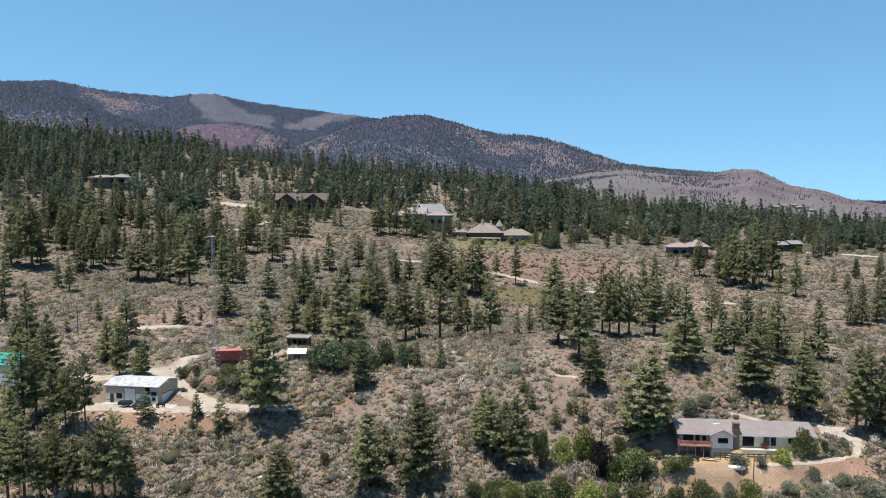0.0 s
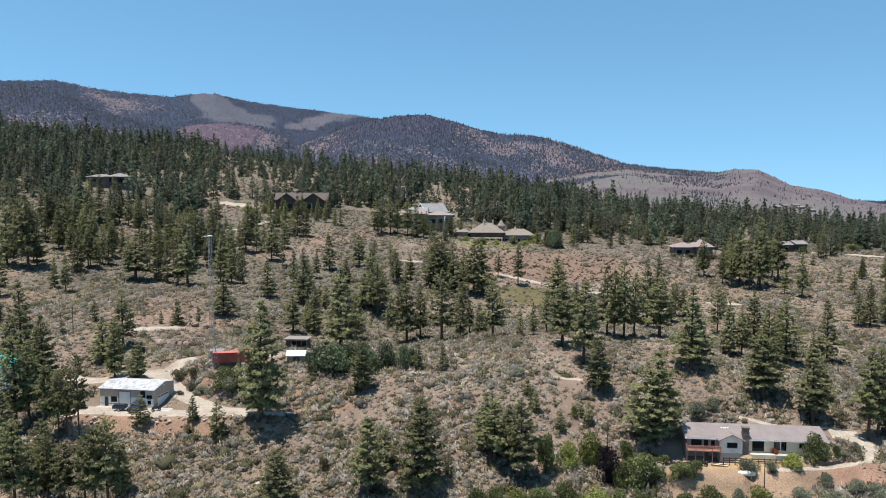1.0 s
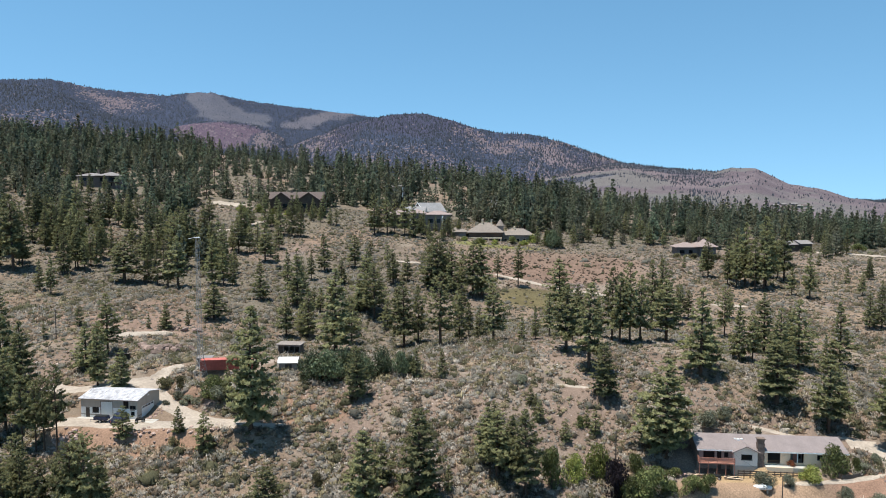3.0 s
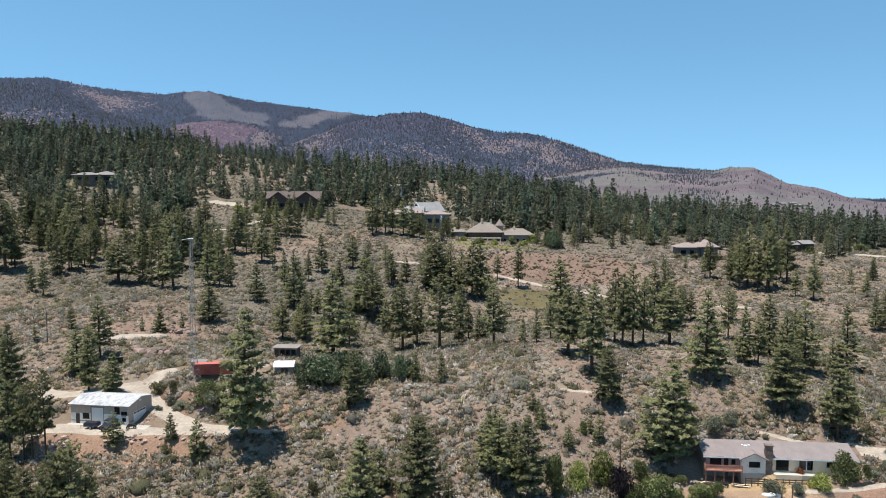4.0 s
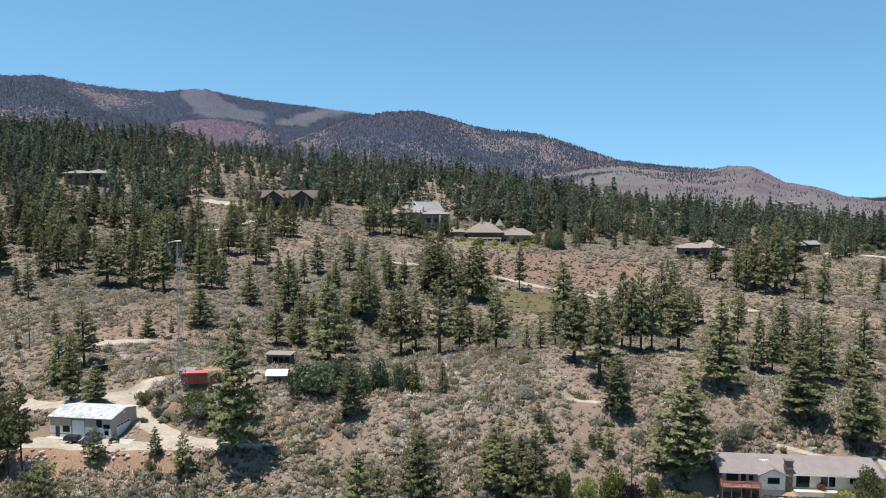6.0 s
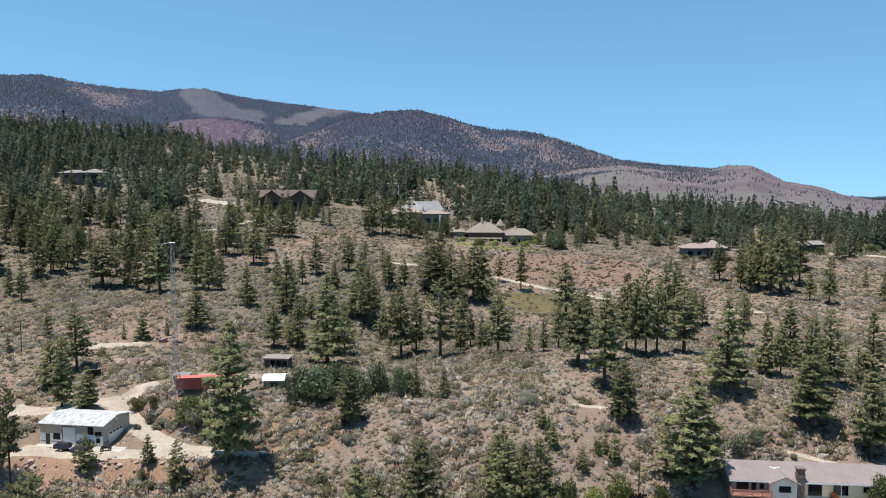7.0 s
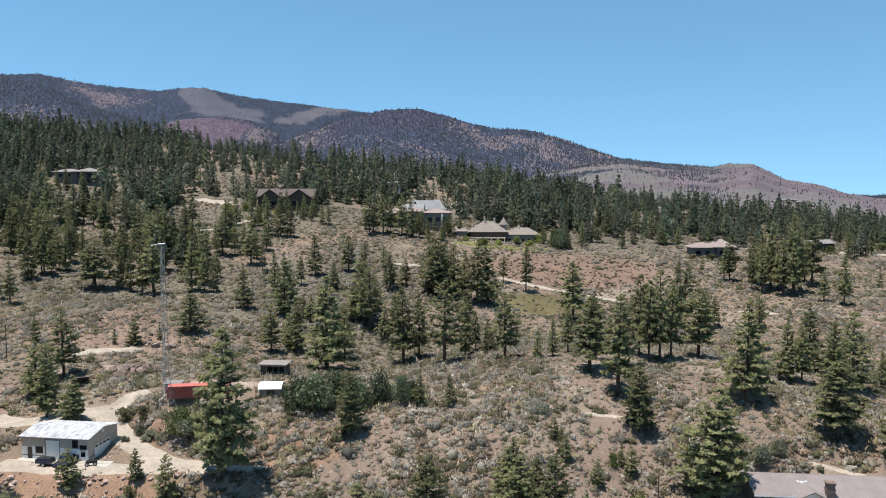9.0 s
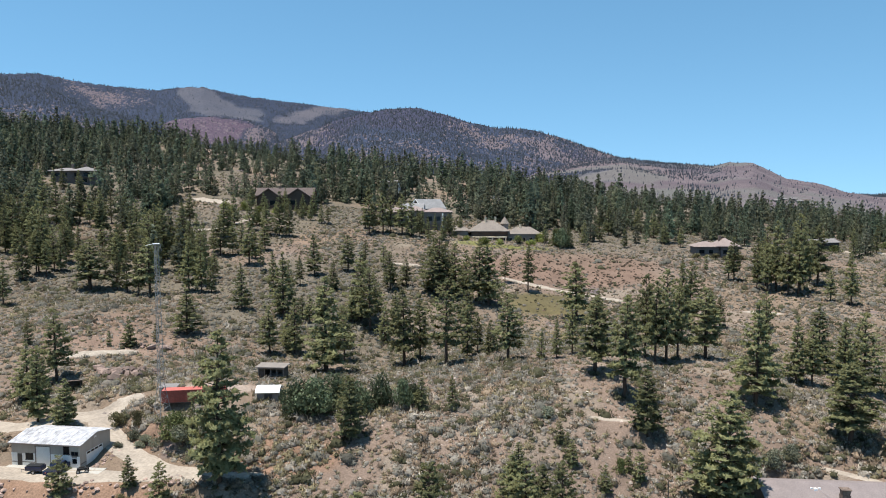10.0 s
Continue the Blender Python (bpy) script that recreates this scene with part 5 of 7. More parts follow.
def gable_roof(bm, x0, x1, y0, y1, eave, ridge, over=0.5, thick=0.18):
    """Two sloping slabs along x."""
    mid = (y0 + y1) / 2
    slope = (ridge - eave) / (mid - y0)
    low = eave - slope * over
    a, b = x0 - over, x1 + over
    for ys in ((y0 - over, mid), (y1 + over, mid)):
        solid(bm, [(a, ys[0], low), (b, ys[0], low), (b, ys[1], ridge), (a, ys[1], ridge),
                   (a, ys[0], low + thick), (b, ys[0], low + thick), (b, ys[1], ridge + thick), (a, ys[1], ridge + thick)],
              [(0, 1, 2, 3), (4, 5, 6, 7), (0, 1, 5, 4), (1, 2, 6, 5), (2, 3, 7, 6), (3, 0, 4, 7)])
    return bm


def hip_roof(bm, x0, x1, y0, y1, eave, ridge, over=0.6, run=None):
    """A hipped roof with a soffit."""
    a, b, c, d = x0 - over, x1 + over, y0 - over, y1 + over
    mid = (c + d) / 2
    run = min((b - a) / 2 - 0.05, (d - c) / 2) if run is None else run
    r0, r1 = a + run, b - run
    solid(bm, [(a, c, eave), (b, c, eave), (b, d, eave), (a, d, eave), (a, c, eave + 0.2), (b, c, eave + 0.2), (b, d, eave + 0.2), (a, d, eave + 0.2),
               (r0, mid, ridge), (r1, mid, ridge)],
          [(0, 3, 2, 1), (0, 1, 5, 4), (1, 2, 6, 5), (2, 3, 7, 6), (3, 0, 4, 7), (4, 5, 9, 8), (5, 6, 9), (6, 7, 8, 9), (7, 4, 8)])
    return bm


def shell(parent, x0, x1, y0, y1, low, high, mat, front=(), right=(), left=(), thick=0.22, gables=None, name="wall"):
    """Four walls, each its own part, with openings in the front and the sides."""
    runs = [(x1 - x0, front, Matrix.Translation((x0, y0, 0))),
            (y1 - y0 - 2 * thick, right, Matrix.Translation((x1, y0 + thick, 0)) @ pose(0, 0, 0, 0, 0, 90)),
            (x1 - x0, (), Matrix.Translation((x1, y1, 0)) @ pose(0, 0, 0, 0, 0, 180)),
            (y1 - y0 - 2 * thick, left, Matrix.Translation((x0, y1 - thick, 0)) @ pose(0, 0, 0, 0, 0, -90))]
    for k, (length, holes, m) in enumerate(runs):
        bm = wall_panel(bmesh.new(), length, low, high, thick, list(holes), m)
        part(name, bm, mat, parent)
        if gables and k in (1, 3):
            depth = y1 - y0
            apex = gables
            pts = [(-thick, 0, high), (depth - thick, 0, high), (depth / 2 - thick, 0, apex)]
            peak = [m @ Vector(p) for p in pts] + [m @ Vector((p[0], thick, p[2])) for p in pts]
            part("gable", solid(bmesh.new(), peak, [(0, 1, 2), (3, 5, 4), (0, 3, 4, 1), (1, 4, 5, 2), (2, 5, 3, 0)]), mat, parent)
    return runs[0][2], runs[1][2], runs[3][2]

# ---------------------------------------------------------------- the ranch house on its terrace
HOUSE_SPOT = pose(55.3, 153.4, 0.0, 0, 0, -6) @ Matrix.Diagonal((0.955, 1, 1, 1))


def ranch_house():
    h = thing("ranch_house", HOUSE_SPOT, "long cream ranch house with a grey roof, deck and stone chimney", "house")
    right_holes = [(1.5, 4.1, 0.25, 2.4), (6.2, 9.0, 0.4, 2.6), (11.7, 12.9, 1.2, 2.2)]
    # the long wing, east of the chimney
    m, _, _ = shell(h, 12.9, 30.2, 0, 9.2, -0.6, 2.95, CREAM, right_holes, right=[(3.2, 4.3, 1.0, 2.1)], gables=4.45)
    window(h, 1.5, 4.1, 0.25, 2.4, m, DARK_WALL, 0)
    window(h, 11.7, 12.9, 1.2, 2.2, m, DARK_WALL, 0)
    window(h, 3.2, 4.3, 1.0, 2.1, Matrix.Translation((30.2, 0.22, 0)) @ pose(0, 0, 0, 0, 0, 90), DARK_WALL, 0)
    # sheltered entry
    # the recess's shade is put into this wall as a darker brown-grey
    part("entry_wall", block(6.0, 9.2, 1.5, 1.7, -0.2, 2.7, m=m), SHADE_WALL, h, "shaded wall of the recessed entry")
    door = part("door", rounded(block(7.3, 8.25, 1.42, 1.49, 0.4, 2.45, m=m), 0.01), REDWOOD, h, "brown wooden front door")
    part("handle", bar(bmesh.new(), m @ Vector((8.1, 1.40, 1.4)), m @ Vector((8.1, 1.40, 1.55)), 0.02), STEEL, door)
    window(h, 8.4, 8.95, 0.9, 2.3, m @ Matrix.Translation((0, 1.45, 0)), DARK_WALL, 0)
    part("porch_post", block(7.6, 7.75, -0.05, 0.1, 0.4, 2.6, m=m), WHITE, h)
    # the two-storey west end
    low, _, _ = shell(h, 0.0, 7.1, 1.3, 9.2, -2.6, 0.55, SHADE_WALL, [(4.2, 5.2, -2.2, -0.2), (1.0, 3.4, -2.2, -0.3)])
    part("door", rounded(block(4.2, 5.2, 0.05, 0.11, -2.25, -0.2, m=low), 0.01), DARK_WALL, h, "dark cellar door under the deck")
    part("garage_door", block(1.0, 3.4, 0.06, 0.12, -2.25, -0.3, m=low), SHADE_WALL, h, "dull cellar garage door")
    west = [(0.9, 3.3, 0.85, 2.35), (3.75, 4.75, 0.55, 2.5), (5.3, 6.2, 1.1, 2.2)]
    m2, _, _ = shell(h, 0.0, 7.1, 0.0, 9.2, 0.55, 2.95, SHADE_WALL, west, gables=4.45)
    window(h, 0.9, 3.3, 0.85, 2.35, m2, DARK_WALL, 0)
    window(h, 3.75, 4.75, 0.6, 2.5, m2, DARK_WALL, 0, "glass_door")
    window(h, 5.3, 6.2, 1.1, 2.2, m2, DARK_WALL, 0)
    part("floor_slab", block(0.0, 7.1, 0.02, 9.18, 0.35, 0.55), SHADE_WALL, h)
    # deck with its railing
    part("deck_floor", block(-0.4, 7.1, -1.9, 0.0, 0.30, 0.48), REDWOOD, h, "red-brown timber deck")
    for z in (0.66, 0.86, 1.06, 1.26, 1.46):
        part("deck_rail", block(-0.4, 7.1, -1.9, -1.83, z, z + 0.12), REDWOOD, h)
        part("deck_rail", block(-0.4, -0.33, -1.83, 0.0, z, z + 0.12), REDWOOD, h)
    for x in (-0.38, 1.45, 3.3, 5.15, 6.95):
        part("post", block(x, x + 0.12, -1.80, -1.68, -2.5, 1.5), REDWOOD, h)
    # cross gable with its big window
    front, _, _ = shell(h, 7.1, 12.0, -0.9, 3.0, -0.2, 2.75, PALE_STUCCO, [(1.5, 3.8, 1.0, 2.15)])
    window(h, 1.5, 3.8, 1.0, 2.15, front, DARK_WALL, 0)
    part("base_wall", block(7.05, 12.05, -0.96, 2.95, -2.5, -0.2), CONCRETE, h, "pale block base under the gable")
    tri = solid(bmesh.new(), [(7.1, -0.9, 2.75), (12.0, -0.9, 2.75), (9.55, -0.9, 3.85), (7.1, -0.7, 2.75), (12.0, -0.7, 2.75), (9.55, -0.7, 3.85)],
                [(0, 1, 2), (3, 5, 4), (0, 3, 4, 1), (1, 4, 5, 2), (2, 5, 3, 0)])
    part("gable", tri, PALE_STUCCO, h)
    cross = bmesh.new()
    for a, b in ((6.6, 9.55), (12.5, 9.55)):
        z0 = 2.52
        solid(cross, [(a, -1.5, z0), (b, -1.5, 3.9), (b, 4.2, 3.9), (a, 4.2, z0), (a, -1.5, z0 + 0.17), (b, -1.5, 4.07), (b, 4.2, 4.07), (a, 4.2, z0 + 0.17)],
              [(0, 3, 2, 1), (4, 5, 6, 7), (0, 1, 5, 4), (1, 2, 6, 5), (2, 3, 7, 6), (3, 0, 4, 7)])
    part("porch_roof", cross, SHINGLE, h)
    # main roof, fascia, chimney
    part("roof", gable_roof(bmesh.new(), 0, 30.2, 0, 9.2, 2.95, 4.5, 0.65), SHINGLE, h, "long grey-brown shingle roof")
    fascia = block(-0.65, 30.85, -0.70, -0.66, 2.62, 2.86)
    part("fascia", fascia, WHITE, h)
    chimney = bmesh.new()
    for k in range(14):
        z0 = -0.8 + k * 0.44
        w = 0.62 + 0.06 * ((k * 7) % 3)
        box(chimney, 12.75 - w, 12.75 + w, -0.75 - 0.04 * ((k * 5) % 3), 0.35, z0, z0 + 0.44)
    c = part("chimney", chimney, STONE, h, "rough brown stone chimney")
    part("chimney_cap", rounded(block(11.9, 13.6, -0.9, 0.5, 5.36, 5.52), 0.03), STONE, c)
    for x, y, s in ((9.0, 2.6, 0.3), (9.8, 2.9, 0.22), (8.4, 2.9, 0.18), (22.0, 5.6, 0.2)):
        part("roof_vent", block(x - s, x + s, y - s, y + s, 3.75, 4.25), WHITE, h)
    part("base_wall", block(12.9, 30.3, -0.1, 9.2, -2.0, -0.6), CONCRETE, h, "pale foundation wall")
    return h


ranch_house()


def terrace():
    """The ledge and rail fence in front of the house."""
    t = thing("terrace", HOUSE_SPOT, "low white terrace ledge along the cream house", "terrace")
    part("slab", rounded(block(13.6, 22.0, -1.7, -0.1, -1.6, -0.05), 0.03), CONCRETE, t)
    part("ledge", rounded(block(13.6, 19.0, -1.95, -1.65, -1.6, 0.1), 0.03), CREAM, t)
    fence = thing("rail_fence", HOUSE_SPOT, "dark low timber rail fence before the terrace", "fence")
    for k in range(12):
        x = 7.4 + k * 1.25
        part("post", block(x, x + 0.16, -2.6, -2.44, -2.6, -0.55), TIMBER, fence)
        if k < 11:
            for z in (-0.85, -1.3, -1.75):
                part("rail", block(x + 0.1, x + 1.3, -2.56, -2.48, z, z + 0.2), TIMBER, fence)
    wall = thing("retaining_fence", Matrix.Identity(4), "dark curved timber fence along the driveway bend", "fence")
    spots = [(82.0, 147.6), (84.4, 147.9), (86.8, 148.9), (88.9, 150.3), (90.6, 152.2), (91.6, 154.4)]
    for (a, b), (c, d) in zip(spots[:-1], spots[1:]):
        z = (rise(a, b) + rise(c, d)) / 2
        mid, turn = ((a + c) / 2, (b + d) / 2), math.degrees(math.atan2(d - b, c - a))
        length = math.hypot(c - a, d - b)
        m = pose(mid[0], mid[1], z, 0, 0, turn)
        part("board", block(-length / 2, length / 2, -0.04, 0.04, 0.1, 0.85, m=m), TIMBER, wall)
        part("post", block(-length / 2 - 0.08, -length / 2 + 0.08, -0.08, 0.08, -0.4, 1.0, m=m), TIMBER, wall)


terrace()


# ---------------------------------------------------------------- the workshop
def workshop():
    w = thing("workshop", pose(-75.8, 158.7, 8.05, 0, 0, -8.5) @ Matrix.Diagonal((1.05, 1.05, 1, 1)), "grey metal workshop with a pale streaked roof", "workshop")
    holes = [(1.05, 1.95, 0.0, 2.15), (2.55, 4.0, 1.15, 2.35), (4.45, 7.0, 0.0, 3.55), (9.4, 10.55, 2.35, 3.9), (10.8, 12.1, 2.2, 2.95), (10.9, 11.9, 0.7, 1.75)]
    m, side, _ = shell(w, 0, 12.4, 0, 8.2, -0.4, 4.15, GREY_SIDING, holes, right=[(1.4, 5.9, 0.0, 2.35)], gables=5.0)
    part("door", rounded(block(1.05, 1.95, 0.03, 0.09, 0.0, 2.15, m=m), 0.01), DARK_WALL, w, "dark brown side door")
    window(w, 2.55, 4.0, 1.15, 2.35, m, DARK_WALL, 0)
    window(w, 9.4, 10.55, 2.35, 3.9, m, DARK_WALL, 0)
    window(w, 10.8, 12.1, 2.2, 2.95, m, DARK_WALL, 1)
    window(w, 10.9, 11.9, 0.7, 1.75, m, WHITE, 0)
    d = part("overhead_door", block(4.45, 7.0, 0.06, 0.11, 0.0, 3.55, m=m), WHITE, w, "tall white roll-up door")
    for k in range(6):
        part("door_panel", rounded(block(4.5, 6.95, 0.025, 0.06, 0.04 + k * 0.585, 0.58 + k * 0.585, m=m), 0.012), WHITE, d)
    trim = bmesh.new()
    box(trim, 4.30, 4.45, -0.03, 0.1, 0, 3.7, m)
    box(trim, 7.0, 7.15, -0.03, 0.1, 0, 3.7, m)
    box(trim, 4.45, 7.0, -0.03, 0.1, 3.55, 3.7, m)
    part("door_trim", trim, SHADE_WALL, w)
    # white lower panels
    for a, b in ((0.02, 1.05), (1.95, 2.55), (4.0, 4.30), (7.15, 9.4), (9.4, 10.9), (11.9, 12.38)):
        part("lower_panel", block(a, b, -0.035, -0.004, 0.05, 2.3 if a < 10 else 2.1, m=m), WHITE, w)
    part("lower_panel", block(2.55, 4.0, -0.035, -0.004, 0.05, 1.05, m=m), WHITE, w)
    part("lower_panel", block(10.9, 11.9, -0.035, -0.004, 0.05, 0.6, m=m), WHITE, w)
    for a, b in ((0.0, 1.05), (1.95, 4.3)):
        part("band", block(a, b, -0.05, -0.036, 0.62, 0.8, m=m), SHADE_WALL, w)
    g = part("overhead_door", block(1.4, 5.9, 0.06, 0.11, 0.0, 2.35, m=side), WHITE, w, "wide white sectional garage door")
    for k in range(4):
        part("door_panel", rounded(block(1.45, 5.85, 0.025, 0.06, 0.03 + k * 0.575, 0.57 + k * 0.575, m=side), 0.012), WHITE, g)
    for k in range(4):
        part("pane", block(1.65 + k * 1.06, 2.45 + k * 1.06, 0.005, 0.024, 1.88, 2.2, m=side), GLASS, g)
    part("vent", block(3.6, 4.15, -0.04, 0.02, 4.05, 4.4, m=side), WHITE, w)
    part("lower_band", block(-0.2, 1.35, -0.03, -0.004, 0.6, 0.8, m=side), SHADE_WALL, w)
    roof = gable_roof(bmesh.new(), 0, 12.4, 0, 8.2, 4.15, 5.0, 0.35, 0.1)
    r = part("roof", roof, METAL_ROOF, w, "pale metal roof with grey streaks")
    for k in range(14):
        x = 0.0 + k * 0.95
        rib = solid(bmesh.new(), [(x, -0.35, 4.18), (x + 0.07, -0.35, 4.18), (x + 0.07, 4.1, 5.105), (x, 4.1, 5.105),
                                  (x, -0.35, 4.22), (x + 0.07, -0.35, 4.22), (x + 0.07, 4.1, 5.145), (x, 4.1, 5.145)],
                    [(0, 3, 2, 1), (4, 5, 6, 7), (0, 1, 5, 4), (1, 2, 6, 5), (2, 3, 7, 6), (3, 0, 4, 7)])
        part("seam", rib, METAL_ROOF, r)
    edge = bmesh.new()
    box(edge, -0.36, 12.76, -0.42, -0.36, 3.98, 4.14)
    part("gutter", edge, SHADE_WALL, w)
    return w


workshop()
slab = thing("apron", pose(-75.8, 158.7, 8.05, 0, 0, -6), "pale concrete apron in front of the workshop", "paving")
slab["kind"] = "structure"
part("slab", rounded(block(-0.5, 17.5, -3.8, -0.05, -0.4, 0.07), 0.03), CONCRETE, slab)


def wheel(parent, x, y, z, r, width, axis_y=True):
    bm = bmesh.new()
    a, b = ((x, y - width / 2, z), (x, y + width / 2, z)) if axis_y else ((x - width / 2, y, z), (x + width / 2, y, z))
    tyre = part("wheel", rounded(bar(bm, a, b, r, 18), 0.03), RUBBER, parent)
    d = Vector(b) - Vector(a)
    mid = (Vector(a) + Vector(b)) / 2
    part("rim", bar(bmesh.new(), mid - d * 0.52, mid + d * 0.52, r * 0.58, 12), STEEL, tyre)


def pickup(m, label, paint):
    v = thing("pickup_truck", m, label, "truck")
    body = bmesh.new()
    profile = [(-2.75, 0.45), (2.7, 0.45), (2.75, 0.95), (2.45, 1.08), (1.25, 1.15), (0.75, 1.82), (-0.75, 1.86), (-0.95, 1.18), (-2.75, 1.12)]
    n = len(profile)
    solid(body, [(x, -0.95, z) for x, z in profile] + [(x, 0.95, z) for x, z in profile],
          [tuple(range(n)), tuple(range(2 * n - 1, n - 1, -1))] + [(i, (i + 1) % n, n + (i + 1) % n, n + i) for i in range(n)])
    part("body", rounded(body, 0.05), paint, v)
    part("bed", block(-2.62, -1.05, -0.8, 0.8, 1.12, 1.16), BLACK, v)
    for y in (-0.965, 0.945):
        for a, b in ((0.12, 0.98), (-0.72, 0.02)):
            part("side_window", block(a, b - (0.25 if a > 0 else 0), y, y + 0.02, 1.25, 1.72), GLASS, v)
    part("windscreen", solid(bmesh.new(), [(1.24, -0.78, 1.2), (1.24, 0.78, 1.2), (0.82, 0.72, 1.76), (0.82, -0.72, 1.76), (1.27, -0.78, 1.22), (1.27, 0.78, 1.22), (0.85, 0.72, 1.78), (0.85, -0.72, 1.78)],
                             [(0, 1, 2, 3), (7, 6, 5, 4), (0, 4, 5, 1), (1, 5, 6, 2), (2, 6, 7, 3), (3, 7, 4, 0)]), GLASS, v)
    for y in (-0.7, 0.5):
        part("headlight", block(2.70, 2.77, y, y + 0.22, 0.72, 0.9), WHITE, v)
        part("tail_light", block(-2.78, -2.74, y - 0.12, y, 0.75, 1.05), RED_PAINT, v)
    part("bumper", rounded(block(2.70, 2.88, -0.9, 0.9, 0.42, 0.62), 0.02), STEEL, v)
    for x in (-1.75, 1.75):
        for y in (-0.85, 0.85):
            wheel(v, x, y, 0.38, 0.38, 0.26)
    return v


def utility_trailer():
    v = thing("utility_trailer", pose(-69.6, 155.0, 8.12, 0, 0, -4), "small navy box trailer on the workshop apron", "trailer")
    part("box", rounded(block(-1.45, 1.45, -0.7, 0.7, 0.55, 1.25), 0.03), NAVY, v)
    part("load", rounded(block(-1.3, 1.3, -0.6, 0.6, 1.22, 1.45), 0.1), BLACK, v, "dark load under a cover")
    part("drawbar", bar(bmesh.new(), (-1.4, 0, 0.6), (-2.6, 0, 0.5), 0.05), BLACK, v)
    for y in (-0.82, 0.82):
        wheel(v, 0.1, y, 0.36, 0.36, 0.2)
    part("jack", bar(bmesh.new(), (-2.5, 0, 0.0), (-2.5, 0, 0.6), 0.03), STEEL, v)


utility_trailer()
pickup(pose(-65.9, 155.3, 8.12, 0, 0, 84), "navy pickup truck parked end-on before the workshop", NAVY)
pickup(pose(103.6, 160.2, rise(103.6, 160.2) + 0.05, 0, 0, 8), "black pickup truck parked in the shade of pines", BLACK)


def quad_bike(m, label):
    v = thing("quad_bike", m, label, "quad bike")
    part("body", rounded(block(-0.85, 0.75, -0.3, 0.3, 0.45, 0.85), 0.08), BLACK, v)
    part("seat", rounded(block(-0.6, 0.2, -0.2, 0.2, 0.85, 1.0), 0.05), RUBBER, v)
    part("handlebar", bar(bmesh.new(), (0.35, -0.4, 1.2), (0.35, 0.4, 1.2), 0.025), STEEL, v)
    part("stem", bar(bmesh.new(), (0.5, 0, 0.8), (0.35, 0, 1.2), 0.03), STEEL, v)
    part("roll_bar", bar(bmesh.new(), (-0.8, -0.4, 0.8), (-0.8, 0.4, 1.3), 0.03), STEEL, v)
    for x in (-0.65, 0.65):
        for y in (-0.45, 0.45):
            wheel(v, x, y, 0.32, 0.32, 0.24)


quad_bike(pose(-61.6, 154.9, 8.12, 0, 0, 20), "black off-road quad bike beside the workshop")
quad_bike(pose(57.6, 149.9, rise(57.6, 149.9), 0, 0, 150), "black off-road quad bike below the red-brown deck")


def lumber_stack(x, y, turn, label):
    """Loose planks piled on the ground."""
    s = thing("lumber_pile", pose(x, y, rise(x, y), 0, 0, turn), label, "lumber", "lumber piles")
    dice = random.Random(int(x * 10))
    for k in range(9):
        a, b, z = dice.uniform(-0.4, 0.4), dice.uniform(-0.8, 0.8), 0.06 + 0.09 * (k // 3)
        m = pose(a, b, z, 0, 0, dice.uniform(-14, 14))
        part("plank", block(-1.5, 1.5, -0.12, 0.12, 0, 0.07, m=m), TIMBER if k % 3 else CREAM, s)


lumber_stack(55.4, 151.0, 10, "grey and pale planks piled beside the house")
lumber_stack(61.2, 150.0, -20, "weathered planks lying in front of the terrace fence")
lumber_stack(-79.0, 151.6, 35, "weathered planks dumped on the cut bank")


# ---------------------------------------------------------------- the yard above the workshop
def container():
    x, y = -49.6, 176.0
    z = rise(x, y) + 0.1
    c = thing("shipping_container", pose(x, y, z, 0, 0, 8), "faded red steel shipping container on the dirt terrace", "container")
    for y0, turn in ((-1.22, 0), (1.22, 180)):
        bm = bmesh.new()
        n = 26
        xs = np.linspace(-6.0, 6.0, 4 * n + 1)
        depth = [0, 0, 0.02, 0.02]
        pts = [(float(a), -1.22 + depth[k % 4]) for k, a in enumerate(xs)]
        low = [bm.verts.new((a, b, 0.15)) for a, b in pts]
        high = [bm.verts.new((a, b, 2.45)) for a, b in pts]
        for k in range(len(pts) - 1):
            bm.faces.new((low[k], low[k + 1], high[k + 1], high[k]))
        bmesh.ops.solidify(bm, geom=bm.faces[:], thickness=0.03)
        bmesh.ops.transform(bm, matrix=pose(0, 0, 0, 0, 0, turn), verts=bm.verts)
        part("side", bm, RED_PAINT, c)
    part("roof", rounded(block(-6.05, 6.05, -1.2, 1.2, 2.45, 2.58), 0.02), RED_PAINT, c)
    part("floor", block(-6.05, 6.05, -1.2, 1.2, 0.0, 0.15), TIMBER, c)
    for x0 in (-6.1, 5.98):
        for y0 in (-1.22, 1.06):
            part("corner_post", block(x0, x0 + 0.14, y0, y0 + 0.16, 0.0, 2.6), RED_PAINT, c)
    for y0 in (-1.05, 0.02):
        d = part("door", rounded(block(-6.12, -6.06, y0, y0 + 1.03, 0.16, 2.44), 0.01), RED_PAINT, c)
        for y1 in (0.25, 0.75):
            part("lock_bar", bar(bmesh.new(), (-6.15, y0 + y1, 0.2), (-6.15, y0 + y1, 2.4), 0.025), STEEL, d)
    cab = thing("pump_house", pose(-55.6, 178.4, rise(-55.6, 178.4), 0, 0, 5), "small grey equipment hut with a flat roof", "hut")
    part("wall", block(-1.6, 1.6, -1.2, 1.2, -0.3, 2.3), SHADE_WALL, cab)
    part("roof", rounded(block(-1.9, 1.9, -1.5, 1.5, 2.3, 2.45), 0.02), SLATE, cab)
    part("door", block(-0.5, 0.5, -1.26, -1.2, 0.0, 2.0), DARK_WALL, cab)


container()


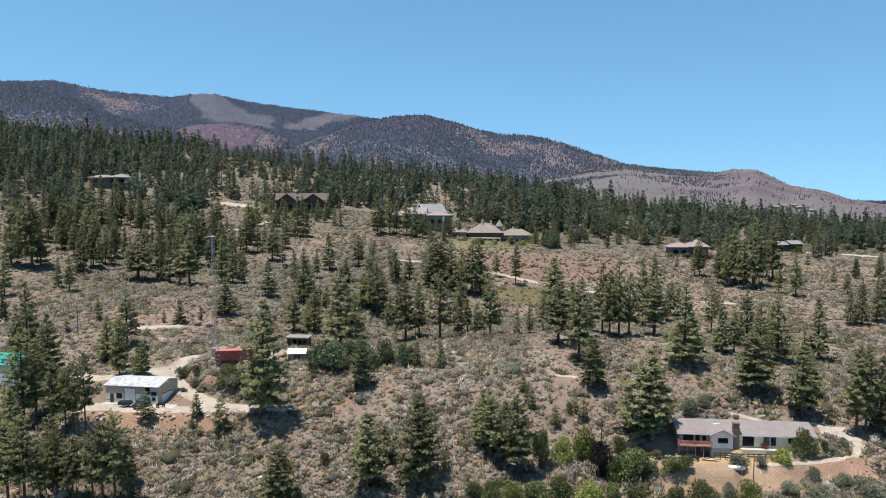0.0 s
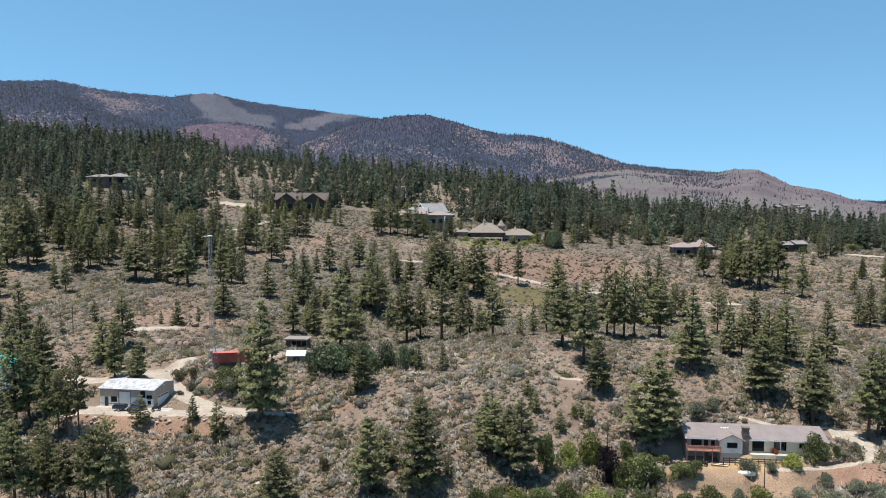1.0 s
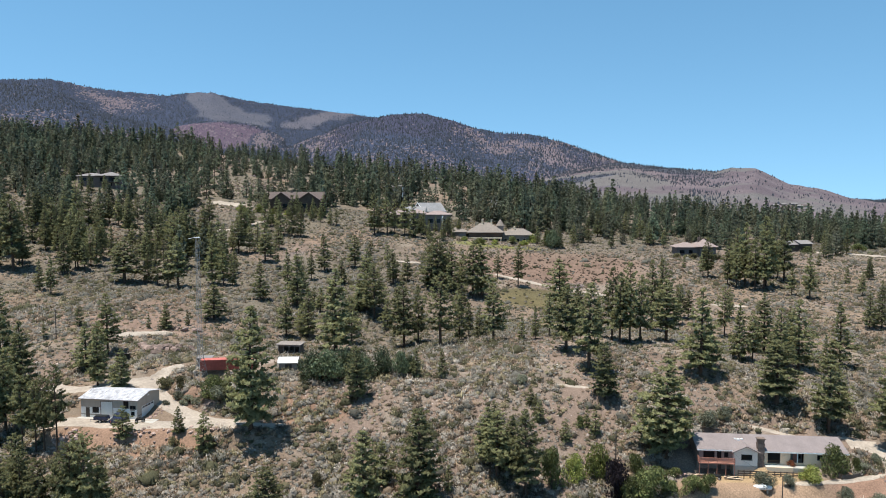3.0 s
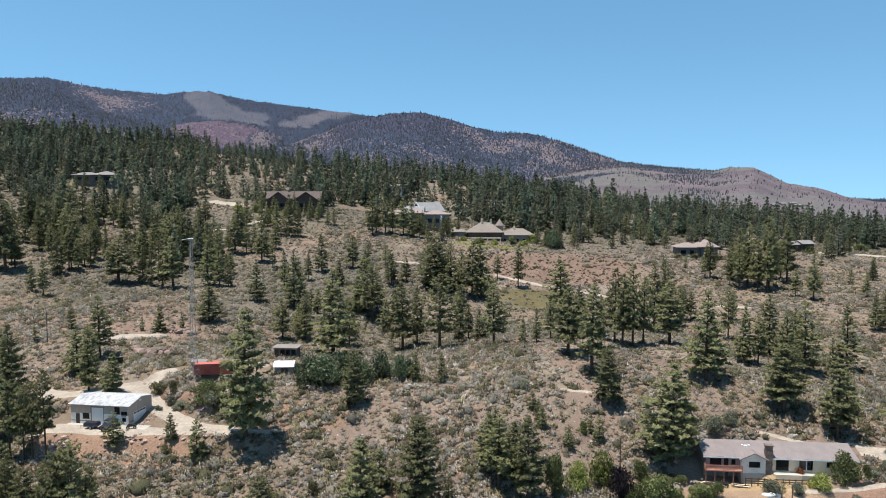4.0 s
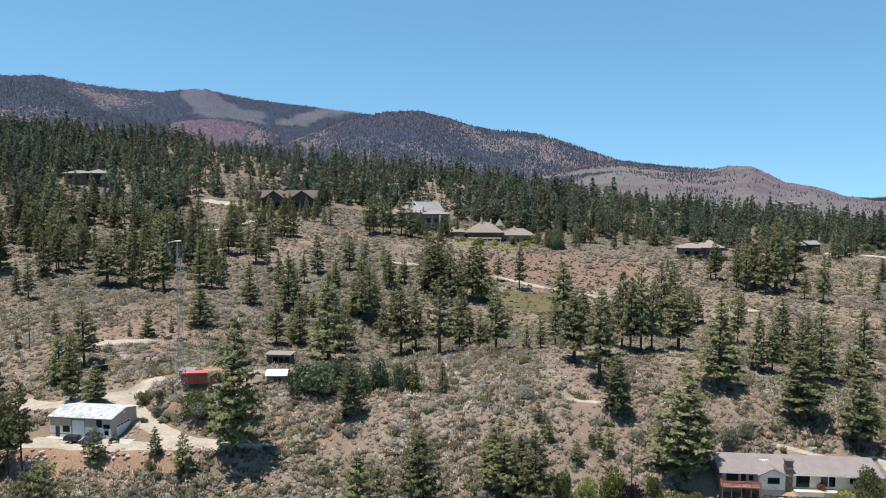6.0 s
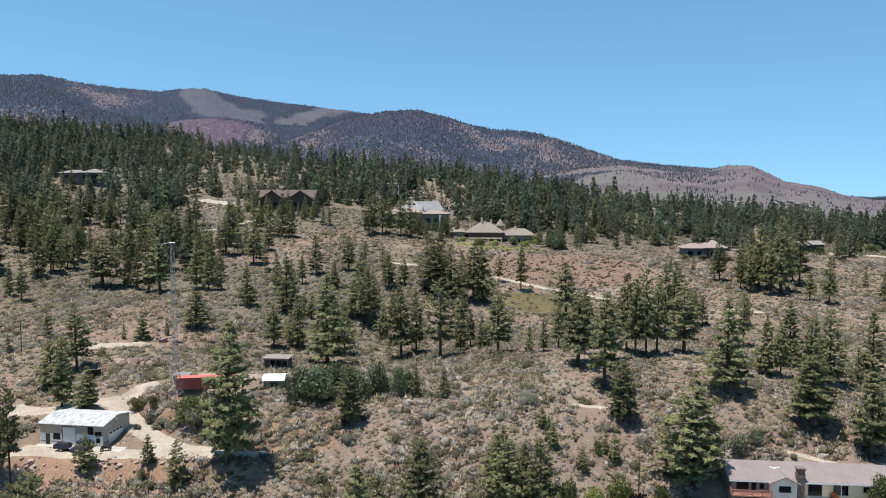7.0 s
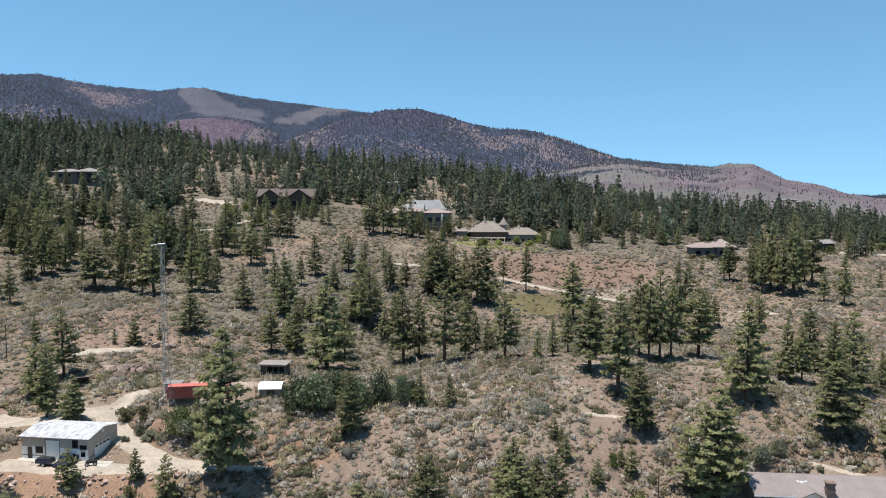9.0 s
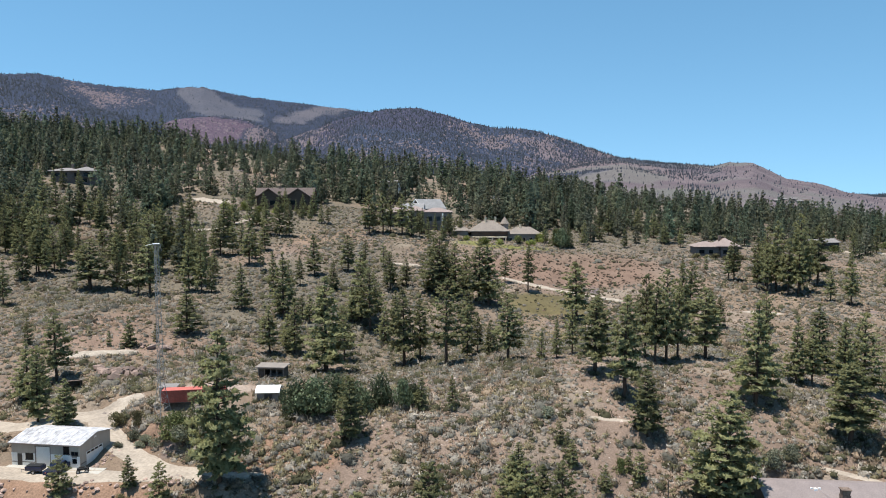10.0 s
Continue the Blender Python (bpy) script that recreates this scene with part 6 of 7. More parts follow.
def radio_mast():
    x, y = -54.3, 171.0
    z = rise(x, y)
    t = thing("radio_mast", pose(x, y, z, 0, 0, 15), "tall galvanised lattice radio mast on splayed legs", "mast")
    height = 33.6
    levels = [0, 2.2, 4.0, 5.6, 7.0] + [7.0 + 1.9 * k for k in range(1, 15)]
    levels = [v for v in levels if v <= height]

    def reach(h):
        return 2.0 - 1.35 * min(h / 7.0, 1.0) - 0.25 * max(0, h - 7) / (height - 7)

    def at(h, k):
        a = 2 * math.pi * k / 3 + 0.5
        return Vector((math.cos(a) * reach(h), math.sin(a) * reach(h), h))

    for k in range(3):
        corners, sides = tube([at(h, k) for h in levels], [0.055] * len(levels), 6)
        leg = new("leg", sheet("leg", corners, sides, MAST_STEEL))
        leg.parent = t
        for i, (a, b) in enumerate(zip(levels[:-1], levels[1:])):
            p, q = (k, (k + 1) % 3) if i % 2 else ((k + 1) % 3, k)
            part("brace", bar(bmesh.new(), at(a, p), at(b, q), 0.03, 4), MAST_STEEL, t)
            part("cross_bar", bar(bmesh.new(), at(b, p), at(b, q), 0.022, 4), MAST_STEEL, t)
    top = levels[-1]
    part("platform", rounded(block(-0.6, 0.6, -0.4, 0.4, top + 0.1, top + 0.28), 0.05), WHITE, t, "white platform at the mast head")
    part("antenna", bar(bmesh.new(), (-1.9, 0, top - 0.1), (-0.4, 0, top + 0.2), 0.05), WHITE, t)
    part("antenna", bar(bmesh.new(), (0.7, 0, top + 0.1), (0.9, 0, top - 1.2), 0.05), MAST_STEEL, t)
    part("footing", rounded(block(-2.6, 2.6, -1.6, 1.6, -1.6, 0.04), 0.04), CONCRETE, t, "pale concrete footing")


radio_mast()


def sheds():
    x, y = -35.4, 178.6
    s = thing("low_shed", pose(x, y, rise(x, y), 0, 0, 2), "small shed with a curved white metal roof", "shed")
    part("wall", block(-2.2, 2.2, -1.5, 1.5, -0.6, 1.5), SHADE_WALL, s)
    arch = bmesh.new()
    prev = None
    for k in range(9):
        a = math.pi * (0.06 + 0.88 * k / 8)
        p = (math.cos(a) * -2.0, 1.35 + math.sin(a) * 1.25)
        if prev:
            solid(arch, [(-2.45, prev[0], prev[1]), (2.45, prev[0], prev[1]), (2.45, p[0], p[1]), (-2.45, p[0], p[1]),
                         (-2.45, prev[0] * 0.97, prev[1] - 0.06), (2.45, prev[0] * 0.97, prev[1] - 0.06), (2.45, p[0] * 0.97, p[1] - 0.06), (-2.45, p[0] * 0.97, p[1] - 0.06)],
                  [(0, 1, 2, 3), (7, 6, 5, 4), (0, 4, 5, 1), (1, 5, 6, 2), (2, 6, 7, 3), (3, 7, 4, 0)])
        prev = p
    part("roof", arch, WHITE, s, "curved white roof")
    # no hole in the wall: a dark panel paints the shade of an open front
    part("opening", block(-0.7, 0.9, -1.53, -1.49, -0.3, 1.2), DARK_WALL, s, "dark panel standing for the shade of an open front")
    x, y = -39.2, 198.5
    d = thing("timber_shed", pose(x, y, rise(x, y) + 0.1, 0, 0, -6), "dark weathered timber shed with a flat roof", "shed")
    part("wall", block(-3.0, -2.8, -1.6, 1.8, -0.8, 2.7), TIMBER, d)
    part("wall", block(2.8, 3.0, -1.6, 1.8, -0.8, 2.7), TIMBER, d)
    part("wall", block(-2.8, 2.8, 1.6, 1.8, -0.8, 2.7), TIMBER, d)
    part("roof", rounded(block(-3.5, 3.5, -2.4, 2.2, 2.7, 2.92), 0.03), SHADE_WALL, d, "weathered flat plank roof")
    for k in range(5):
        part("post", block(-3.0 + k * 1.46, -2.84 + k * 1.46, -1.8, -1.64, -0.8, 2.7), SHADE_WALL, d)
    part("beam", block(-3.1, 3.1, -1.86, -1.81, 2.3, 2.68), SHADE_WALL, d)
    for k in range(6):
        part("board", block(-2.84 + k * 0.23, -2.64 + k * 0.23, -1.62, -1.58, -0.6, 2.3), TIMBER, d)
    part("shelf", block(-1.3, 2.7, -0.6, 1.2, 0.5, 0.58), SHADE_WALL, d)
    dice = random.Random(7)
    for k in range(7):
        a, w = -1.1 + k * 0.55, dice.uniform(0.2, 0.42)
        crate = thing("crate", pose(x + a, y - 2.9 + dice.uniform(-0.4, 0.4), rise(x + a, y - 2.9), 0, 0, dice.uniform(-30, 30)), "pale box of clutter before the timber shed", "box", "clutter by the shed")
        part("body", rounded(block(-w, w, -w, w, -0.1, w * 1.6), 0.03), (CONCRETE, WHITE, SHADE_WALL)[k % 3], crate)
        part("lid", block(-w * 1.05, w * 1.05, -w * 1.05, w * 1.05, w * 1.6, w * 1.6 + 0.04), TIMBER, crate)
    x, y = -104.3, 168.0
    z = rise(x, y) + 1.6
    b = thing("green_roofed_barn", pose(x, y, z, 0, 0, -2), "grey barn with a bright teal metal roof", "barn")
    m, _, _ = shell(b, -7, 5, -4, 4, -2.5, 4.6, GREY_SIDING, [(6.6, 8.6, 0, 2.2), (9.4, 11.2, 0, 2.2)], gables=6.4)
    part("roof", gable_roof(bmesh.new(), -7, 5, -4, 4, 4.6, 6.4, 0.5, 0.12), TEAL, b, "bright teal metal roof")
    part("lower_wall", block(0.0, 12.0, -0.04, -0.004, -0.5, 2.3, m=m), WHITE, b)
    part("dormer", block(1.0, 3.6, -3.4, -1.0, 4.9, 5.9), GREY_SIDING, b)
    part("dormer_roof", solid(bmesh.new(), [(0.7, -3.9, 5.75), (3.9, -3.9, 5.75), (3.9, -0.6, 6.35), (0.7, -0.6, 6.35), (0.7, -3.9, 5.9), (3.9, -3.9, 5.9), (3.9, -0.6, 6.5), (0.7, -0.6, 6.5)],
                              [(0, 3, 2, 1), (4, 5, 6, 7), (0, 1, 5, 4), (1, 2, 6, 5), (2, 3, 7, 6), (3, 0, 4, 7)]), TEAL, b)
    window(b, 6.6, 8.6, 0.3, 2.2, m, WHITE, 1)
    window(b, 9.4, 11.2, 0.3, 2.2, m, WHITE, 1)


sheds()


def lean_to():
    x, y = -79.8, 187.8
    s = thing("lean_to", pose(x, y, rise(x, y), 0, 0, 20), "small dark open lean-to with a sloping roof", "shed")
    part("back_wall", block(-1.6, 1.6, 1.1, 1.25, -0.4, 1.6), TIMBER, s)
    for a in (-1.55, 1.42):
        part("post", block(a, a + 0.13, -1.2, -1.07, -0.4, 2.1), TIMBER, s)
    roof = solid(bmesh.new(), [(-1.9, -1.5, 2.15), (1.9, -1.5, 2.15), (1.9, 1.5, 1.55), (-1.9, 1.5, 1.55), (-1.9, -1.5, 2.25), (1.9, -1.5, 2.25), (1.9, 1.5, 1.65), (-1.9, 1.5, 1.65)],
                 [(0, 3, 2, 1), (4, 5, 6, 7), (0, 1, 5, 4), (1, 2, 6, 5), (2, 3, 7, 6), (3, 0, 4, 7)])
    part("roof", roof, STONE, s)


lean_to()


def propane_tank():
    x, y = 65.4, 146.2
    t = thing("propane_tank", pose(x, y, rise(x, y), 0, 0, -3), "white cylindrical propane tank on short legs", "tank")
    bm = bar(bmesh.new(), (-1.35, 0, 0.85), (1.35, 0, 0.85), 0.5, 18)
    for s in (-1, 1):
        bmesh.ops.create_uvsphere(bm, u_segments=16, v_segments=10, radius=0.5, matrix=Matrix.Translation((s * 1.35, 0, 0.85)))
    part("tank", bm, WHITE, t, "", True)
    part("valve_cover", bar(bmesh.new(), (0, 0, 1.3), (0, 0, 1.5), 0.18, 12), WHITE, t)
    for x0 in (-0.9, 0.9):
        part("leg", block(x0 - 0.1, x0 + 0.1, -0.35, 0.35, -0.3, 0.5), CONCRETE, t)


propane_tank()


def utility_pole(x, y, height, turn, arm=True):
    z = rise(x, y)
    p = thing("utility_pole", pose(x, y, z, 0, 0, turn), "weathered wooden utility pole standing in the brush", "pole", "utility poles")
    part("pole", bar(bmesh.new(), (0, 0, -0.5), (0, 0, height), 0.14, 8, 0.09), TIMBER, p)
    if arm:
        part("cross_arm", block(-0.9, 0.9, -0.06, 0.06, height - 0.7, height - 0.56), TIMBER, p)
        for x0 in (-0.8, 0.8):
            part("insulator", bar(bmesh.new(), (x0, 0, height - 0.56), (x0, 0, height - 0.38), 0.05), STEEL, p)
    return Vector((x, y, z + height - 0.45))


pole_a = utility_pole(37.8, 152.9, 7.2, 30, False)
pole_b = utility_pole(66.0, 139.5, 8.6, 20, False)
pole_c = utility_pole(-105.3, 203.1, 8.3, 0, False)


def wire(a, b, sag):
    """A drooping cable between two points."""
    curve = bpy.data.curves.new("cable", "CURVE")
    curve.dimensions, curve.bevel_depth, curve.bevel_resolution = "3D", 0.018, 0
    line = curve.splines.new("POLY")
    line.points.add(12)
    for k in range(13):
        t = k / 12
        p = Vector(a).lerp(Vector(b), t)
        line.points[k].co = (p.x, p.y, p.z - 4 * sag * t * (1 - t), 1)
    curve.materials.append(BLACK)
    tagged(new("cable", curve), "thin dark overhead cable running to the house", "cable", "overhead cables")


house_corner = Vector((53.2, 153.4, 2.6))
wire(pole_a, house_corner, 1.2)
wire(pole_a - Vector((0, 0, 0.5)), house_corner - Vector((0, 0, 0.5)), 1.3)
wire(pole_b, house_corner + Vector((8, -1, 0.2)), 0.8)

# ---------------------------------------------------------------- houses among the pines
def simple_windows(parent, m, spots, frame_mat):
    for x0, x1, z0, z1 in spots:
        window(parent, x0, x1, z0, z1, m, frame_mat, 0)


def pavilion_house():
    """Tan-roofed mansion of hipped pavilions with a turret."""
    h = thing("mansion", pose(6.0, 384.0, 31.0, 0, 0, -3), "wide mansion with tan hipped roofs and a turret", "house")
    blocks = [(0.0, 9.0, 0.0, 8.0, 6.4, 9.2), (10.5, 28.5, -1.5, 11.5, 6.2, 11.4), (28.5, 45.0, 0.5, 10.5, 4.7, 8.2)]
    for x0, x1, y0, y1, eave, ridge in blocks:
        width = x1 - x0
        count = max(2, int(width / 3.0))
        holes = [(width * (k + 0.28) / count, width * (k + 0.72) / count, 0.9, 3.0) for k in range(count)]
        m, _, _ = shell(h, x0, x1, y0, y1, -3.0, eave, SHADE_WALL if x0 != 10.5 else LOG, holes)
        simple_windows(h, m, holes, CREAM)
        part("roof", hip_roof(bmesh.new(), x0, x1, y0, y1, eave, ridge, 1.0), TAN_TILE, h, "tan tiled hipped roof")
    for x in (17.2, 22.2):
        c = part("chimney", block(x, x + 0.9, 3.5, 4.5, 9.5, 13.0), CREAM, h, "pale chimney")
        part("chimney_cap", block(x - 0.12, x + 1.02, 3.38, 4.62, 13.0, 13.2), CONCRETE, c)
    part("chimney", block(34.5, 35.4, 4.0, 5.0, 7.0, 9.4), CREAM, h)
    part("chimney", block(4.4, 5.2, 3.5, 4.3, 8.0, 10.0), CREAM, h)
    part("turret", bar(bmesh.new(), (27.5, 9.5, -1), (27.5, 9.5, 9.5), 1.9, 14), SHADE_WALL, h)
    part("turret_roof", bar(bmesh.new(), (27.5, 9.5, 9.5), (27.5, 9.5, 13.2), 2.5, 14, 0.05), TAN_TILE, h, "pointed turret roof")
    part("terrace_wall", block(8.0, 46.0, -5.5, -5.0, -4.0, 0.2), CREAM, h, "pale garden wall")
    for k in range(6):
        x = 11.0 + 3.3 * k
        part("column", bar(bmesh.new(), (x, -3.4, -3.0), (x, -3.4, 3.2), 0.28, 10), CREAM, h)
    part("porch_beam", block(10.5, 28.0, -3.7, -3.1, 3.2, 3.8), CREAM, h)


def villa():
    """Large villa with pale metal and pinkish tiled roofs."""
    h = thing("villa", pose(-28.5, 394.0, 41.2, 0, 0, -4), "brown-walled villa with pale metal and pinkish tiled roofs", "house")
    m, _, _ = shell(h, 0, 12.5, 1, 9, -4, 5.2, SHADE_WALL, [(2, 4, 1, 3.2), (6, 8, 1, 3.2)])
    simple_windows(h, m, [(2, 4, 1, 3.2), (6, 8, 1, 3.2)], DARK_WALL)
    part("roof", hip_roof(bmesh.new(), 0, 12.5, 1, 9, 5.2, 7.8, 0.9), ROSE_TILE, h, "pinkish tiled hipped roof")
    m, _, _ = shell(h, 12.5, 21, -1, 9, -4, 6.0, SHADE_WALL, [(1, 2.2, 0, 3.4), (3.4, 5.2, 0.5, 3.4)])
    simple_windows(h, m, [(1, 2.2, 0, 3.4), (3.4, 5.2, 0.5, 3.4)], DARK_WALL)
    part("roof", hip_roof(bmesh.new(), 12.5, 21, -1, 9, 6.0, 8.6, 0.9), ROSE_TILE, h, "pinkish tiled hipped roof")
    m, _, _ = shell(h, 21, 35, -1.5, 9, -4, 5.3, SHADE_WALL, [(2, 5, 1, 3.2), (7, 9, 1, 3.2), (10, 12.5, 0.5, 3.2)])
    simple_windows(h, m, [(2, 5, 1, 3.2), (7, 9, 1, 3.2), (10, 12.5, 0.5, 3.2)], DARK_WALL)
    part("roof", hip_roof(bmesh.new(), 21, 35, -1.5, 9, 5.3, 7.5, 0.9), ROSE_TILE, h, "pinkish tiled hipped roof")
    # tall rear hall with a metal roof, turned to the wings, its gable to the south-west
    hall = pose(19.5, 11.5, 0, 0, 0, 38)
    part("rear_wall", block(0.5, 14.5, 0.5, 10.5, -3, 7.4, m=hall), SHADE_WALL, h)
    roof = gable_roof(bmesh.new(), 0.5, 14.5, 0.5, 10.5, 7.4, 11.6, 1.0, 0.25)
    bmesh.ops.transform(roof, matrix=hall, verts=roof.verts)
    part("rear_roof", roof, PALE_ROOF, h, "pale metal gable roof")
    end = [hall @ Vector(p) for p in ((0.5, 0.5, 7.4), (0.5, 10.5, 7.4), (0.5, 5.5, 11.4), (0.7, 0.5, 7.4), (0.7, 10.5, 7.4), (0.7, 5.5, 11.4))]
    gable = part("gable", solid(bmesh.new(), end, [(0, 2, 1), (3, 4, 5), (0, 1, 4, 3), (1, 2, 5, 4), (2, 0, 3, 5)]), DARK_WALL, h, "dark gable wall")
    for side, y0 in ((1, -0.6), (-1, 11.6)):
        rake = solid(bmesh.new(), [hall @ Vector(p) for p in ((-0.6, y0, 6.45), (-0.6, 5.5, 11.55), (-0.6, 5.5, 12.1), (-0.6, y0, 7.0), (-0.45, y0, 6.45), (-0.45, 5.5, 11.55), (-0.45, 5.5, 12.1), (-0.45, y0, 7.0))],
                     [(0, 1, 2, 3), (7, 6, 5, 4), (0, 4, 5, 1), (1, 5, 6, 2), (2, 6, 7, 3), (3, 7, 4, 0)])
        part("rake_board", rake, WHITE, gable, "pale rake board")
    part("rear_roof", gable_roof(bmesh.new(), 9.5, 20.0, 9.5, 17.5, 7.2, 9.6, 0.8), PALE_ROOF, h, "pale metal gable roof")
    part("rear_wall", block(9.5, 20.0, 9.5, 17.5, -3, 7.2), SHADE_WALL, h)
    for x in (13.6, 31.2):
        part("column", bar(bmesh.new(), (x, -2.2, -4), (x, -2.2, 4.8), 0.45, 10), WHITE, h, "white porch column")


def lodge():
    """Brown lodge with two gables."""
    h = thing("lodge", pose(-97.0, 413.0, 49.4, 0, 0, 2), "dark brown log lodge with two broad gables", "house")
    shell(h, 0, 30, 1.5, 12, -2.5, 6.2, LOG)
    part("roof", gable_roof(bmesh.new(), 0, 30, 1.5, 12, 6.2, 9.8, 0.8), BROWN_ROOF, h, "dark brown shingle roof")
    for x0, x1 in ((1.5, 13.0), (16.5, 29.0)):
        width = x1 - x0
        mid = (x0 + x1) / 2
        holes = [(width * 0.15, width * 0.4, 0.8, 3.2), (width * 0.55, width * 0.85, 0.8, 3.2)]
        m, _, _ = shell(h, x0, x1, -2.5, 1.5, -2.5, 5.0, LOG, holes)
        simple_windows(h, m, holes, DARK_WALL)
        part("gable", solid(bmesh.new(), [(x0, -2.5, 5.0), (x1, -2.5, 5.0), (mid, -2.5, 9.2), (x0, -2.2, 5.0), (x1, -2.2, 5.0), (mid, -2.2, 9.2)],
                            [(0, 1, 2), (3, 5, 4), (0, 3, 4, 1), (1, 4, 5, 2), (2, 5, 3, 0)]), LOG, h)
        roof = bmesh.new()
        for a, z0 in ((x0 - 1.0, 4.5), (x1 + 1.0, 4.5)):
            solid(roof, [(a, -3.6, z0), (mid, -3.6, 9.4), (mid, 7.0, 9.4), (a, 7.0, z0), (a, -3.6, z0 + 0.3), (mid, -3.6, 9.7), (mid, 7.0, 9.7), (a, 7.0, z0 + 0.3)],
                  [(0, 3, 2, 1), (4, 5, 6, 7), (0, 1, 5, 4), (1, 2, 6, 5), (2, 3, 7, 6), (3, 0, 4, 7)])
        part("cross_roof", roof, BROWN_ROOF, h)
    part("chimney", block(11.0, 12.3, 6.0, 7.3, 8.0, 10.8), STONE, h)


def ridge_house():
    """Long two-storey house on the wooded crest."""
    h = thing("crest_house", pose(-224.0, 447.0, 63.0, 0, 0, 6), "long two-storey grey-roofed house on the wooded crest", "house")
    holes = [(2, 5, 3.6, 5.6), (7, 9, 3.6, 5.6), (13, 16, 3.4, 5.8), (18, 22, 3.4, 5.8), (14, 20, 0.4, 2.4)]
    m, _, _ = shell(h, 0, 24.5, 0, 10, -3, 6.6, DUSKY, holes)
    simple_windows(h, m, holes, DARK_WALL)
    part("roof", hip_roof(bmesh.new(), 0, 14.5, 0, 10, 6.6, 8.7, 1.4), SLATE, h, "grey hipped roof")
    part("roof", hip_roof(bmesh.new(), 12.5, 24.5, -1.5, 10, 6.7, 9.4, 1.4), SLATE, h, "grey hipped roof")
    part("balcony", block(12.5, 24.0, -2.2, 0, 2.7, 3.0), TIMBER, h)
    part("rail", block(12.5, 24.0, -2.2, -2.1, 3.4, 3.6), TIMBER, h)
    part("chimney", block(10.0, 11.2, 4.0, 5.2, 8.0, 11.0), STONE, h)
    part("chimney", block(17.0, 18.2, 4.0, 5.2, 8.6, 11.2), STONE, h)


def east_houses():
    h = thing("bungalow", pose(121.0, 363.0, 26.6, 0, 0, -4), "low dark bungalow with a pinkish tan hipped roof", "house")
    holes = [(1.5, 4, 0.8, 2.6), (6, 8, 0.8, 2.6)]
    m, _, _ = shell(h, 0, 11, 0, 9, -2.5, 3.9, DUSKY, holes)
    simple_windows(h, m, holes, TIMBER)
    part("roof", hip_roof(bmesh.new(), 0, 11, 0, 9, 3.9, 6.3, 1.0), ROSE_TILE, h, "pinkish tan hipped roof")
    holes = [(1, 3, 0.8, 2.6)]
    m, _, _ = shell(h, 11, 19, -1.5, 11, -2.5, 4.2, DUSKY, holes)
    simple_windows(h, m, holes, TIMBER)
    part("roof", hip_roof(bmesh.new(), 10, 19, -1.5, 11, 4.2, 8.0, 1.0), ROSE_TILE, h, "pinkish tan hipped roof")
    part("chimney", block(11.8, 13.0, 4.5, 5.7, 6.0, 9.0), STONE, h)
    k = thing("cabin", pose(187.5, 384.0, 27.2, 0, 0, 3), "dark cabin with a grey-green stepped roof", "house")
    holes = [(1, 3, 0.6, 2.4)]
    m, _, _ = shell(k, 0, 6.5, 0, 8, -2.5, 3.4, DARK_WALL, holes, gables=4.9)
    simple_windows(k, m, holes, TIMBER)
    part("roof", gable_roof(bmesh.new(), 0, 6.5, 0, 8, 3.4, 4.9, 0.6), SLATE, k)
    shell(k, 6.5, 12.5, -2, 8, -2.5, 3.9, DARK_WALL, gables=5.4)
    part("roof", gable_roof(bmesh.new(), 6.5, 12.5, -2, 8, 3.9, 5.4, 0.7), SLATE, k)


def hidden_houses():
    """Upper storeys that show between the trees."""
    z = rise(-30, 500)
    t = thing("tower_house", pose(-37.0, 497.0, z, 0, 0, 0), "tall narrow house showing between the pines", "house")
    holes = [(8.5, 10.5, 5.0, 7.6), (8.5, 10.5, 1.0, 3.4)]
    m, _, _ = shell(t, 0, 13, 0, 9, -2, 9.0, SHADE_WALL, holes)
    simple_windows(t, m, holes, WHITE)
    part("roof", hip_roof(bmesh.new(), 0, 5.5, 0, 9, 9.0, 10.6, 0.8), SLATE, t)
    part("roof", hip_roof(bmesh.new(), 8.0, 13, -0.5, 9, 9.0, 10.6, 0.8), SLATE, t)
    part("column", block(11.6, 12.4, -0.4, 0.0, 0, 8.6), WHITE, t, "white corner column")
    z = rise(39, 490)
    w = thing("white_house", pose(36.6, 489.0, z - 2.6, 0, 0, 0), "small white gabled house deep in the pines", "house")
    shell(w, 0, 7, 0, 7, -2, 6.4, WHITE, gables=9.0)
    part("roof", gable_roof(bmesh.new(), 0, 7, 0, 7, 6.4, 9.0, 0.5), PALE_ROOF, w)


def far_houses():
    """Small houses on the open slope of the eastern hill."""
    spots = [(508, 1436, 12, 20, CREAM), (525, 1446, -10, 14, SHADE_WALL), (676, 1414, 5, 12, SHADE_WALL), (721, 1454, -8, 16, CREAM), (726, 1484, 15, 12, SHADE_WALL),
             (776, 1539, 0, 14, SHADE_WALL), (763, 1494, 20, 18, SHADE_WALL), (792, 1519, -12, 16, CREAM), (768, 1453, 8, 10, SHADE_WALL)]
    for x, y, turn, width, mat in spots:
        h = thing("far_house", pose(x, y, rise(x, y), 0, 0, turn), "small distant house with a low gable roof on the bare slope", "house", "houses on the eastern hill")
        shell(h, -width / 2, width / 2, -5, 5, -4, 3.6, mat, [(width * 0.15, width * 0.35, 0.8, 2.4), (width * 0.6, width * 0.8, 0.8, 2.4)], gables=5.6)
        part("roof", gable_roof(bmesh.new(), -width / 2, width / 2, -5, 5, 3.6, 5.6, 0.6), BROWN_ROOF if mat == CREAM else SLATE, h)


far_houses()
pavilion_house()
villa()
lodge()
ridge_house()
east_houses()
hidden_houses()

